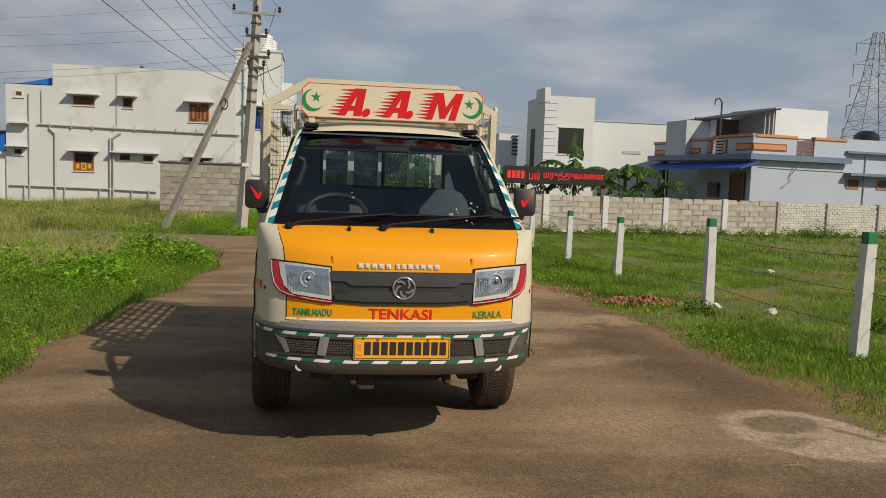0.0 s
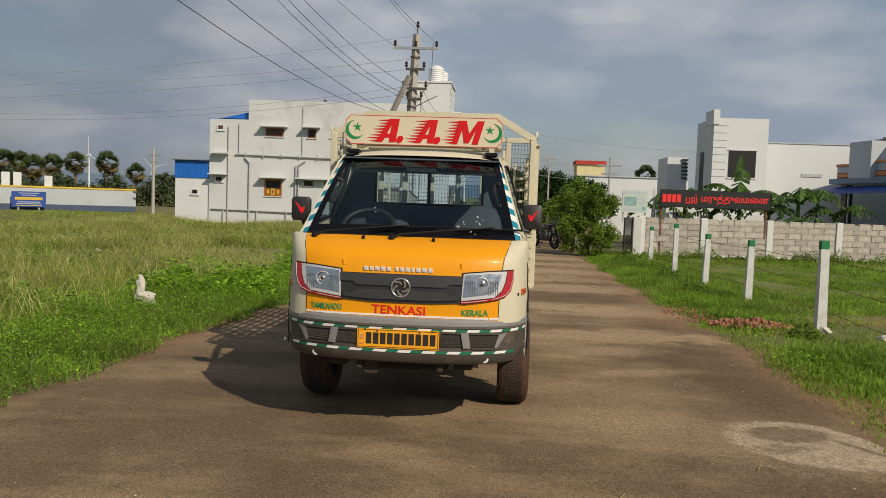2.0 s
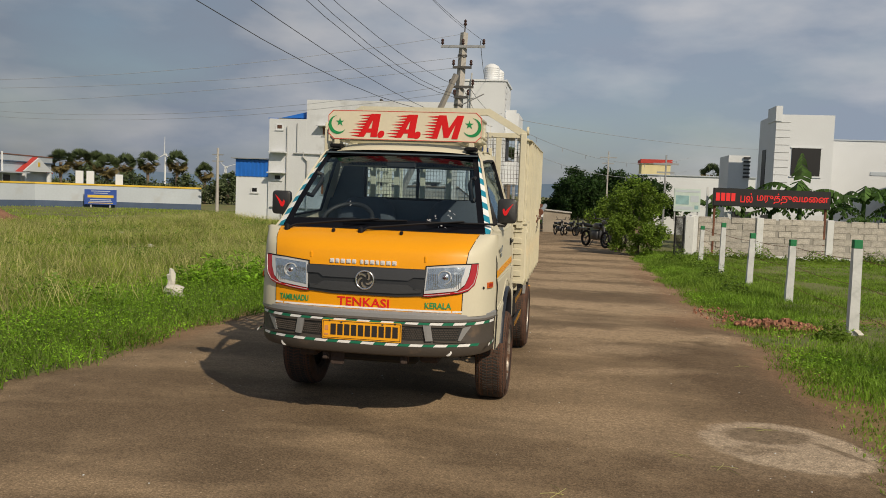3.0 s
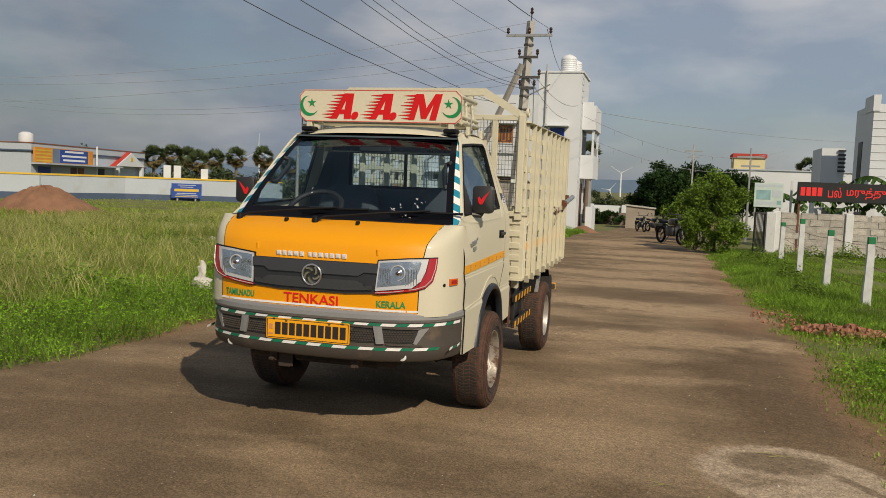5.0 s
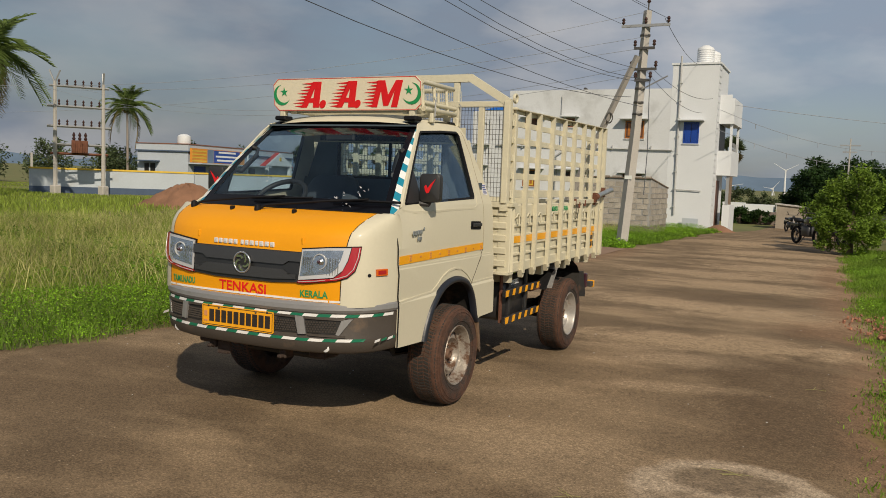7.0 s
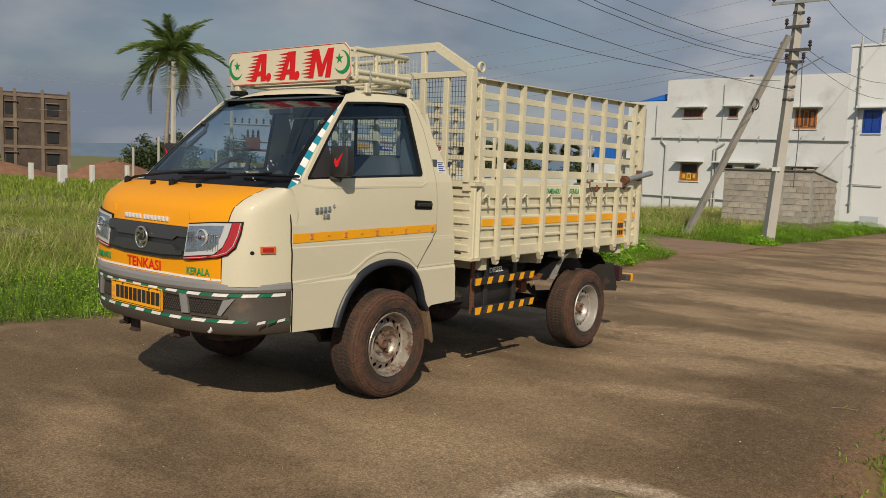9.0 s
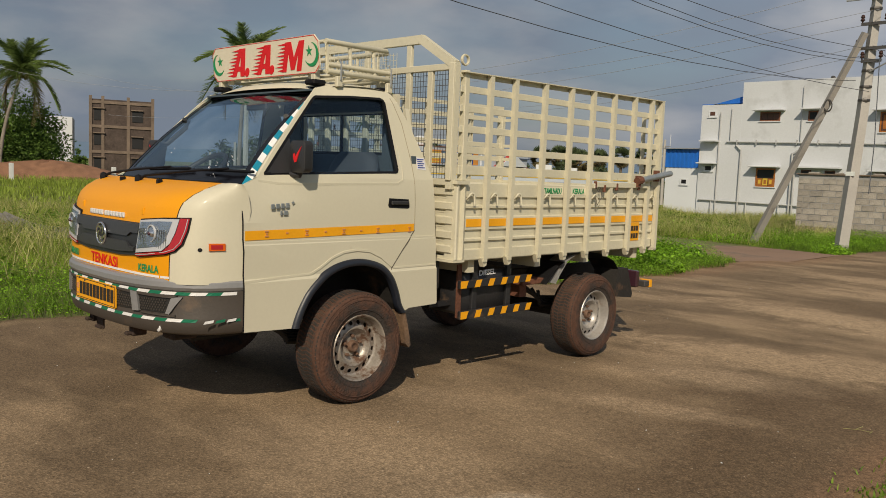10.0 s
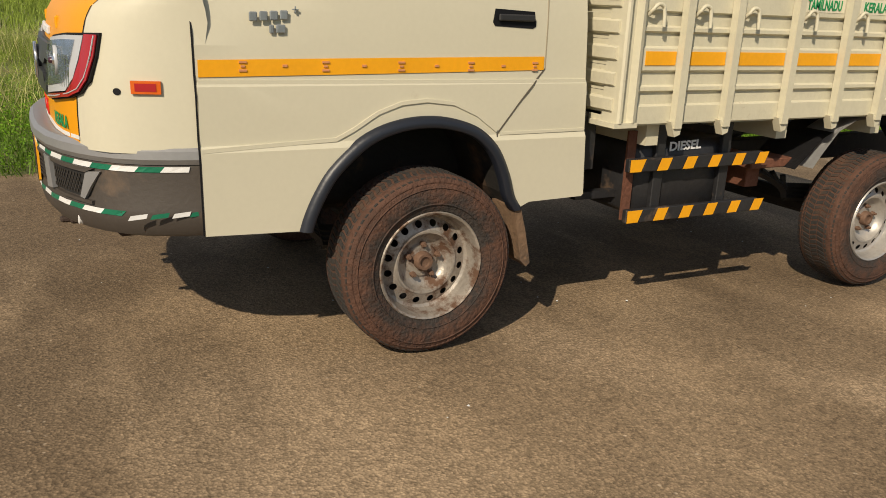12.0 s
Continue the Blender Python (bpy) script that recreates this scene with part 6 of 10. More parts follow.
part("axle", tube([(-0.66, 2.356, R - 0.048), (0.66, 2.356, R - 0.048)], 0.055, 10), M["under"], ch)
part("axle", tube([(-0.62, 0.006, R), (0.62, 0.006, R)], 0.04, 10), M["under"], ch)
part("gearbox", boxes(((-0.28, -0.75, 0.36), (0.28, -0.2, 0.66)), ((-0.16, -0.2, 0.38), (0.16, 0.7, 0.60)), bevel=0.02), M["under"], ch)
part("prop_shaft", tube([(0, 0.7, 0.46), (0, 2.3, 0.30)], 0.035, 8), M["under"], ch)
tank_ob = part("fuel_tank", box((0.42, 0.90, 0.41), (0.745, 1.44, 0.70), 0.03), M["black_paint"], ch, "black fuel tank lettered DIESEL", smooth=50)
dz = letters("DIESEL", 0.165, 0.038, 0.001, bold=0.03)
for v in dz.verts:
    v.co = Vector((0.749 - v.co.y, 1.155 + v.co.x, 0.683 + v.co.z + 0.03 * v.co.x))
part("tank_lettering", dz, M["tape_white"], tank_ob, "white painted word DIESEL")
part("tank_strap", boxes(((0.741, 0.86, 0.40), (0.752, 0.90, 0.75)), ((0.741, 1.01, 0.40), (0.75, 1.04, 0.76))), M["rust"], tank_ob)
part("battery_box", box((-0.74, 0.85, 0.42), (-0.42, 1.40, 0.72), 0.02), M["black_paint"], ch)
part("bed_brace", boxes(((0.62, 0.68, 0.60), (0.70, 0.74, 0.82)), ((0.62, 0.70, 0.47), (0.66, 0.90, 0.50))), M["black_paint"], ch)
tb = part("tail_bar", box((-0.80, 3.12, 0.44), (0.80, 3.20, 0.49), 0.006), M["iron"], ch, "dark steel rear bar")
part("bar_tip", box((0.70, 3.20, 0.43), (0.80, 3.245, 0.495), 0.004), M["amber_tape"], tb, "amber painted end")
part("tail_lamp", boxes(((0.60, 3.02, 0.44), (0.78, 3.07, 0.58)), bevel=0.01), M["lamp_dark"], ch, "rear lamp")

# ---- cargo bed and cage ----
bed = thing("cargo_bed", "", "")
bed.parent = truck
part("bed_floor", boxes(((-0.84, 0.70, 0.785), (0.84, 3.08, 0.83)), ((-0.80, 0.9, 0.70), (0.80, 0.96, 0.785)), ((-0.80, 1.6, 0.70), (0.80, 1.66, 0.785)), ((-0.80, 2.2, 0.70), (0.80, 2.26, 0.785)), ((-0.80, 2.9, 0.70), (0.80, 2.96, 0.785))), M["cage_cream"], bed, "cream steel load floor")


def ribbed(ya, yb, sgn):
    """A drop side pressed into ribs, its outline turned along the truck."""
    prof = [(0.792, 0.0), (0.855, 0.0), (0.862, -0.014), (0.905, -0.014), (0.912, 0.0), (0.925, 0.0), (0.932, -0.014), (0.975, -0.014), (0.985, 0.0), (1.062, 0.0), (1.070, -0.014), (1.115, -0.014), (1.122, 0.0), (1.135, 0.0), (1.142, -0.014), (1.185, -0.014), (1.192, 0.0), (1.275, 0.0), (1.285, -0.01), (1.285, -0.03), (0.80, -0.03), (0.792, -0.02)]
    bm = bmesh.new()
    ends = []
    for y in (ya, yb):
        ends.append([bm.verts.new((sgn * (0.850 + o), y, z)) for z, o in prof])
    n = len(prof)
    for i in range(n):
        bm.faces.new((ends[0][i], ends[0][(i + 1) % n], ends[1][(i + 1) % n], ends[1][i]))
    bm.faces.new(ends[0])
    bm.faces.new(ends[1])
    bmesh.ops.recalc_face_normals(bm, faces=bm.faces[:])
    return bm


def rail_top(y):
    """The cage's top edge, a little higher towards the tail."""
    return 1.955 + 0.012 * (y - 0.72)


POSTS = [0.975, 1.22, 1.54, 1.845, 2.12, 2.40, 2.69, 2.95, 3.105]
SLATS = [(1.835, 1.877), (1.716, 1.759), (1.590, 1.634), (1.462, 1.508), (1.330, 1.387)]
for s in (-1, 1):
    sd = part("drop_side", ribbed(0.785, 3.12, s), M["cage_cream"], bed, "ribbed cream steel side board")
    edges_y = [0.79] + POSTS
    for a, b in zip(edges_y, edges_y[1:]):
        part("amber_band", box((min(s * 0.848, s * 0.8535), a + 0.022, 1.003), (max(s * 0.848, s * 0.8535), b - 0.022, 1.052)), M["amber_tape"], sd, "amber reflective band")
    # wide corner post
    cp = bmesh.new()
    bm_prism(cp, [(s * 0.78, 0.695), (s * 0.868, 0.695), (s * 0.875, 0.702), (s * 0.875, 0.712), (s * 0.850, 0.722), (s * 0.850, 0.752), (s * 0.875, 0.764), (s * 0.868, 0.782), (s * 0.78, 0.782)], 0.80, 1.27, "xy")
    corner = part("corner_post", cp, M["cage_cream"], bed, "pressed cream corner post")
    part("post_cap", box((min(s * 0.70, s * 0.885), 0.682, 1.27), (max(s * 0.70, s * 0.885), 0.795, 1.292)), M["cage_cream"], corner)
    part("post_foot", box((min(s * 0.72, s * 0.87), 0.685, 0.782), (max(s * 0.72, s * 0.87), 0.79, 0.80)), M["cage_cream"], corner)
    part("cage_corner", boxes(((min(s * 0.80, s * 0.845), 0.655, 1.292), (max(s * 0.80, s * 0.845), 0.715, 2.005)), ((min(s * 0.815, s * 0.862), 0.745, 1.292), (max(s * 0.815, s * 0.862), 0.785, 1.97)), bevel=0.003), M["cage_cream"], bed)
    for y in POSTS:
        post, zt = bmesh.new(), rail_top(y)
        bm_box(post, (min(s * 0.852, s * 0.884), y - 0.017, 0.775), (max(s * 0.852, s * 0.884), y - 0.012, zt))
        bm_box(post, (min(s * 0.879, s * 0.884), y - 0.012, 0.775), (max(s * 0.879, s * 0.884), y + 0.017, zt))
        bm_box(post, (min(s * 0.852, s * 0.879), y + 0.012, 0.775), (max(s * 0.852, s * 0.879), y + 0.017, zt))
        stake = part("stake_post", post, M["cage_cream"], bed)
        if y < 3.05:
            part("post_foot", prism([(y - 0.03, 0.80), (y + 0.03, 0.80), (y + 0.02, 0.75), (y - 0.005, 0.742)], s * 0.84, s * 0.875, "yz"), M["cage_cream"], stake)
    for z0, z1 in SLATS:
        part("slat", box((min(s * 0.842, s * 0.852), 0.72, z0), (max(s * 0.842, s * 0.852), 3.12, z1), 0.002), M["cage_cream"], bed)
    rail = bmesh.new()
    bm_prism(rail, [(0.72, rail_top(0.72) - 0.003), (3.125, rail_top(3.125) - 0.003), (3.125, rail_top(3.125) + 0.003), (0.72, rail_top(0.72) + 0.003)], s * 0.84, s * 0.886, "yz")
    bm_prism(rail, [(0.72, rail_top(0.72) - 0.03), (3.125, rail_top(3.125) - 0.03), (3.125, rail_top(3.125) - 0.003), (0.72, rail_top(0.72) - 0.003)], s * 0.838, s * 0.844, "yz")
    part("top_rail", rail, M["cage_cream"], bed, "angle iron top rail")
    for a, b in zip(edges_y, edges_y[1:]):
        y = a + 0.075 if a > 0.8 else 0.83
        pts = [(s * 0.852, y - 0.024, 1.178), (s * 0.866, y - 0.024, 1.190)] + [(s * 0.874, y + 0.0015 - 0.024 * math.cos(a), 1.193 + 0.022 * math.sin(a)) for a in (0.25, 0.75, 1.3, 1.85, 2.4, 2.9)] + [(s * 0.876, y + 0.026, 1.170), (s * 0.877, y + 0.026, 1.138)]
        part("rope_hook", tube(pts, 0.0075, 7), M["cage_cream"], sd, smooth=60)
    part("rope_ring", lathe([(0.030 + 0.007 * math.cos(a), 0.011 * math.sin(a)) for a in [2 * math.pi * i / 6 for i in range(6)]], (s * 0.85, 0.745, 2.03), "x", 20, True), M["cage_cream"], bed, "welded steel ring", smooth=60)
for body, yc, w_ in (("TAMILNADU", 1.70, 0.20), ("KERALA", 2.012, 0.146)):
    bm = letters(body, w_, 0.04, 0.001, bold=0.02)
    for v in bm.verts:
        v.co = Vector((0.853 - v.co.y, yc + v.co.x, 1.238 + v.co.z))
    part("side_lettering", bm, M["ink_green"], bed, f"green painted word {body}")
    part("lettering_ground", box((0.8495, yc - w_ / 2 - 0.02, 1.21), (0.8515, yc + w_ / 2 + 0.02, 1.266)), M["sign_cream"], bed)
rear_mark = part("rear_number", boxes(((0.8495, 2.715, 0.85), (0.8530, 2.885, 0.998)), ), M["amber_tape"], bed, "amber painted number panel")
for z in (0.875, 0.935):
    for i in range(4):
        part("number_bar", box((0.853, 2.728 + 0.037 * i, z - 0.006), (0.855, 2.756 + 0.037 * i, z + 0.034)), M["ink_black"], rear_mark)
part("tailgate", boxes(((-0.85, 3.085, 0.79), (0.85, 3.115, 1.285)), ((-0.85, 3.115, 0.86), (0.85, 3.13, 0.91)), ((-0.85, 3.115, 1.0), (0.85, 3.13, 1.05)), ((-0.85, 3.115, 1.15), (0.85, 3.13, 1.2))), M["cage_cream"], bed, "ribbed cream tailgate")
for s in (-1, 1):
    part("tail_post", boxes(((min(s * 0.82, s * 0.875), 3.09, 0.76), (max(s * 0.82, s * 0.875), 3.135, 1.958)), bevel=0.003), M["cage_cream"], bed)
    for z0, z1 in SLATS:
        part("short_slat", box((min(s * 0.70, s * 0.85), 3.118, z0 + 0.008), (max(s * 0.70, s * 0.85), 3.126, z1 - 0.008)), M["cage_cream"], bed)
    part("short_post", box((min(s * 0.69, s * 0.715), 3.105, 1.285), (max(s * 0.69, s * 0.715), 3.13, 1.9)), M["cage_cream"], bed)
part("latch_rail", boxes(((0.856, 2.16, 1.262), (0.89, 2.20, 1.30)), ((0.8605, 2.2, 1.2715), (0.8875, 2.925, 1.3125)), bevel=0.003), M["cage_cream"], bed, "cream drop-side latch rail with rust marks")
for y, z in ((2.17, 1.262), (2.29, 1.235), (2.46, 1.25), (2.78, 1.255)):
    part("latch_pin", box((0.872, y, z), (0.893, y + 0.022, z + 0.055), 0.004), M["rust"], bed, "rusty latch pin")
part("tie_wire", tube([(0.89, 2.17, 1.29), (0.897, 2.20, 1.235), (0.89, 2.24, 1.27), (0.899, 2.25, 1.20), (0.885, 2.215, 1.14), (0.89, 2.18, 1.205)], 0.0025, 5), M["iron"], bed, "loop of tie wire")
# headboard frame with wire mesh
hb = thing("headboard", "", "")
hb.parent = bed
fr = bmesh.new()
for pts in ([(-0.82, 0.685, 1.25), (-0.82, 0.685, 2.0), (-0.53, 0.685, 2.17), (0.53, 0.685, 2.17), (0.82, 0.685, 2.0), (0.82, 0.685, 1.25)],):
    for i, (p, q) in enumerate(zip(pts, pts[1:])):
        p, q = Vector(p), Vector(q)
        d = (q - p).normalized()
        n = Vector((d.z, 0, -d.x)) * 0.027
        e = d * 0.012
        vs = []
        for yy in (-0.018 - 0.002 * (i % 2), 0.018 + 0.002 * (i % 2)):
            for k, at in ((-1, p - e), (1, p - e), (1, q + e), (-1, q + e)):
                vs.append(fr.verts.new(at + n * k + Vector((0, yy, 0))))
        for f in ((0, 1, 2, 3), (7, 6, 5, 4), (0, 4, 5, 1), (1, 5, 6, 2), (2, 6, 7, 3), (3, 7, 4, 0)):
            fr.faces.new([vs[i] for i in f])
bmesh.ops.recalc_face_normals(fr, faces=fr.faces[:])
part("outer_frame", fr, M["cage_cream"], hb, "welded cream headboard frame")
part("cross_rail", box((-0.82, 0.668, 1.965), (0.82, 0.702, 2.005), 0.003), M["cage_cream"], hb)
part("cross_rail", box((-0.82, 0.668, 1.26), (0.82, 0.702, 1.30), 0.003), M["cage_cream"], hb)
for x in (-0.62, -0.42, -0.22, 0.0, 0.22, 0.42, 0.62):
    part("upright", box((x - 0.022, 0.672, 0.85), (x + 0.022, 0.698, 1.965 if abs(x) not in (0.42, 0.0) else 2.16), 0.003), M["cage_cream"], hb)
mesh = bmesh.new()
for i in range(66):
    x = -0.80 + i * 0.0246
    bm_box(mesh, (x - 0.0013, 0.7045, 1.28), (x + 0.0013, 0.7065, 1.97))
for i in range(20):
    z = 1.30 + i * 0.034
    bm_box(mesh, (-0.81, 0.7065, z - 0.0013), (0.81, 0.7085, z + 0.0013))
part("wire_mesh", mesh, M["iron"], hb, "fine steel wire mesh")
for i in range(5):
    z = 0.82 + i * 0.09
    board_w = bmesh.new()
    bm_prism(board_w, [(0.72, z), (0.70, z), (0.70, z + 0.016), (0.685, z + 0.024), (0.685, z + 0.062), (0.70, z + 0.070), (0.70, z + 0.088), (0.72, z + 0.088)], -0.84, 0.84, "yz")
    part("front_board", board_w, M["cage_cream"], hb, "ribbed cream front board")
# pole lying across the tail
pole_ob = thing("steel_pipe", "short grey steel pipe with rusty clamps on the cargo cage", "pipe")
part("barrel", tube([(0.90, 2.78, 1.335), (0.93, 3.20, 1.40)], 0.024, 12), M["pipe_grey"], pole_ob, smooth=60)
part("rusty_collar", tube([(0.897, 2.74, 1.328), (0.901, 2.80, 1.338)], 0.031, 10), M["rust"], pole_ob)
part("clamp", box((0.875, 2.745, 1.28), (0.905, 2.79, 1.37)), M["rust"], pole_ob)
part("clamp", box((0.875, 3.02, 1.33), (0.91, 3.06, 1.42)), M["rust"], pole_ob)

# ---- roof rack and name board ----
rack = thing("roof_rack", "", "")
rack.parent = truck
def rack_tube(pts, r, sides=8):
    part("rack_tube", tube(pts, r, sides), M["cage_cream"], rack, smooth=50)


for z, inset in ((1.885, 0.0), (2.055, 0.02)):
    rack_tube([(-0.555 + inset, -0.08, z), (-0.555 + inset, 0.38, z), (-0.505 + inset, 0.43, z), (0.505 - inset, 0.43, z), (0.555 - inset, 0.38, z), (0.555 - inset, -0.08, z)], 0.016)
    rack_tube([(-0.54 + inset, -0.075, z), (0.54 - inset, -0.075, z)], 0.012)
for x in (-0.545, 0.545):
    for y in (-0.07, 0.10, 0.28):
        rack_tube([(x, y, 1.885), (x * 0.97, y, 2.055)], 0.012, 6)
    rack_tube([(x, -0.07, 1.925), (x, 0.40, 1.925)], 0.014)
for x in (-0.4, -0.2, 0, 0.2, 0.4):
    rack_tube([(x, 0.43, 1.885), (x, 0.43, 2.055)], 0.010, 6)
for y in (0.05, 0.18, 0.31):
    rack_tube([(-0.55, y, 1.880), (0.55, y, 1.880)], 0.010, 6)
net = bmesh.new()
for s in (-1, 1):
    for i in range(16):
        y = -0.08 + i * 0.03
        bm_box(net, (s * 0.542 - 0.001, y - 0.001, 1.89), (s * 0.542 + 0.001, y + 0.001, 2.05))
    for i in range(5):
        z = 1.91 + i * 0.032
        bm_box(net, (s * 0.542 - 0.001, -0.09, z - 0.001), (s * 0.542 + 0.001, 0.40, z + 0.001))
for i in range(38):
    x = -0.57 + i * 0.031
    bm_box(net, (x - 0.001, 0.427, 1.89), (x + 0.001, 0.429, 2.05))
for i in range(5):
    z = 1.91 + i * 0.032
    bm_box(net, (-0.58, 0.427, z - 0.001), (0.58, 0.429, z + 0.001))
part("rack_mesh", net, M["cage_cream"], rack, "fine welded mesh")
for x in (-0.50, 0.50):
    for y in (-0.12, 0.37):
        part("rack_foot", boxes(((x - 0.045, y - 0.045, 1.805), (x + 0.045, y + 0.045, 1.835)), bevel=0.008), M["black_rubber"], rack, "black rubber foot")
        part("foot_stem", boxes(((x - 0.02, y - 0.02, 1.83), (x + 0.02, y + 0.02, 1.885)), bevel=0.004), M["cage_cream"], rack)
for y in (-0.02, 0.36):
    for s in (-1, 1):
        part("gutter_clamp", boxes(((min(s * 0.575, s * 0.60), y - 0.022, 1.80), (max(s * 0.575, s * 0.60), y + 0.022, 1.86)), bevel=0.005), M["cage_cream"], rack)
        part("clamp_bolt", tube([(s * 0.605, y, 1.84), (s * 0.607, y, 1.94), (s * 0.597, y - 0.01, 1.955)], 0.005, 6), M["grey_steel"], rack)

board = thing("name_board", "", "")
board.parent = rack
board.matrix_basis = pose(0.006, -0.150, 1.975, 6, 0, 0)
HW, HH, CC = 0.568, 0.106, 0.038
outline = [(-HW + CC, -HH), (HW - CC, -HH), (HW, -HH + CC), (HW, HH - CC), (HW - CC, HH), (-HW + CC, HH), (-HW, HH - CC), (-HW, -HH + CC)]
part("board_panel", prism(outline, -0.004, 0.004), M["sign_cream"], board, "cream painted sheet metal board")
part("board_frame", boxes(((-0.5, 0.004, -0.09), (0.5, 0.02, -0.07)), ((-0.5, 0.004, 0.07), (0.5, 0.02, 0.09)), ((-0.45, 0.021, -0.13), (-0.42, 0.05, 0.09)), ((0.42, 0.021, -0.13), (0.45, 0.05, 0.09))), M["cage_cream"], board)
line = bmesh.new()
for i in range(8):
    a, b = Vector(outline[i]), Vector(outline[(i + 1) % 8])
    ain, bin_ = a * 1.0, b * 1.0
    k = lambda p, g: Vector((p.x * (1 - g / HW), p.y * (1 - g / HH)))
    line.faces.new([line.verts.new((p.x, -0.0055, p.y)) for p in (k(ain, 0.002), k(bin_, 0.002), k(bin_, 0.0055), k(ain, 0.0055))])
part("red_border", line, M["ink_red"], board, "thin red border line")


LETTER = {
    "A": ([(0, 0), (0.27, 0), (0.385, 0.19), (0.57, 0.19), (0.55, 0), (0.83, 0), (1, 1), (0.60, 1)], [(0.47, 0.37), (0.60, 0.37), (0.67, 0.74)], 0.60),
    "M": ([(0, 0), (0.17, 0), (0.31, 0.62), (0.37, 0.05), (0.52, 0.05), (0.74, 0.62), (0.61, 0), (0.80, 0), (1, 1), (0.79, 1), (0.53, 0.46), (0.45, 1), (0.22, 1)], None, 0.22),
}


def board_letter(kind, x0, x1, z0, z1):
    """A slanted capital with speed streaks running off its left edge."""
    outer, hole, lean_ = LETTER[kind]
    bm, edges = bmesh.new(), []
    for poly in filter(None, (outer, hole)):
        vs = [bm.verts.new((x0 + (x1 - x0) * u, -0.0045, z0 + (z1 - z0) * v)) for u, v in poly]
        edges += [bm.edges.new((vs[i], vs[(i + 1) % len(vs)])) for i in range(len(vs))]
    bmesh.ops.triangle_fill(bm, edges=edges, use_beauty=True)
    for i in range(8):
        va, vb = (i + 0.08) / 8, (i + 0.80) / 8
        xa, xb = (x0 + (x1 - x0) * lean_ * v for v in (va, vb))
        tip = min(xa, xb) - 0.050 - 0.014 * ((i * 5) % 3)
        bm.faces.new([bm.verts.new((x, -0.0045, z0 + (z1 - z0) * v)) for x, v in ((xa + 0.004, va), (xb + 0.004, vb), (tip, (va + vb) / 2))])
    top = bmesh.ops.extrude_face_region(bm, geom=bm.faces[:])
    for v in top["geom"]:
        if isinstance(v, bmesh.types.BMVert):
            v.co.y -= 0.002
    bmesh.ops.recalc_face_normals(bm, faces=bm.faces[:])
    part("board_letter", bm, M["ink_red"], board, f"red racing-style letter {kind}")


board_letter("A", -0.346, -0.172, -0.086, 0.082)
board_letter("A", -0.066, 0.104, -0.086, 0.082)
board_letter("M", 0.206, 0.440, -0.086, 0.082)
for x0 in (-0.196, 0.073):
    dot = [(x0 + 0.025 + 0.025 * math.cos(a) + 0.008 * math.sin(a), -0.064 + 0.027 * math.sin(a)) for a in [2 * math.pi * i / 16 for i in range(16)]]
    part("full_stop", prism(dot, -0.0066, -0.0045), M["ink_red"], board)
for s in (-1, 1):
    cx, cz = s * 0.499, -0.002
    bite_x, bite_z, r_out, r_in = -s * 0.015, 0.010, 0.067, 0.060
    gap_d = math.hypot(bite_x, bite_z)
    way = math.atan2(bite_z, bite_x)
    along = (gap_d ** 2 + r_out ** 2 - r_in ** 2) / (2 * gap_d)
    a_out, a_in = math.acos(along / r_out), math.acos((along - gap_d) / r_in)
    moon = [(cx + r_out * math.cos(a), cz + r_out * math.sin(a)) for a in np.linspace(way + a_out, way + 2 * math.pi - a_out, 26)]
    bite = [(cx + bite_x + r_in * math.cos(a), cz + bite_z + r_in * math.sin(a)) for a in np.linspace(way + 2 * math.pi - a_in, way + a_in, 26)][1:-1]
    part("painted_crescent", prism([(float(a), float(b)) for a, b in moon + bite], -0.0066, -0.0045), M["ink_green"], board, "green painted crescent")
    star = [(cx - s * 0.020 + (0.032 if i % 2 == 0 else 0.012) * math.sin(math.pi * i / 5), cz + 0.020 + (0.032 if i % 2 == 0 else 0.012) * math.cos(math.pi * i / 5)) for i in range(10)]
    part("painted_star", prism(star, -0.0066, -0.0045), M["ink_green"], board, "green painted star")


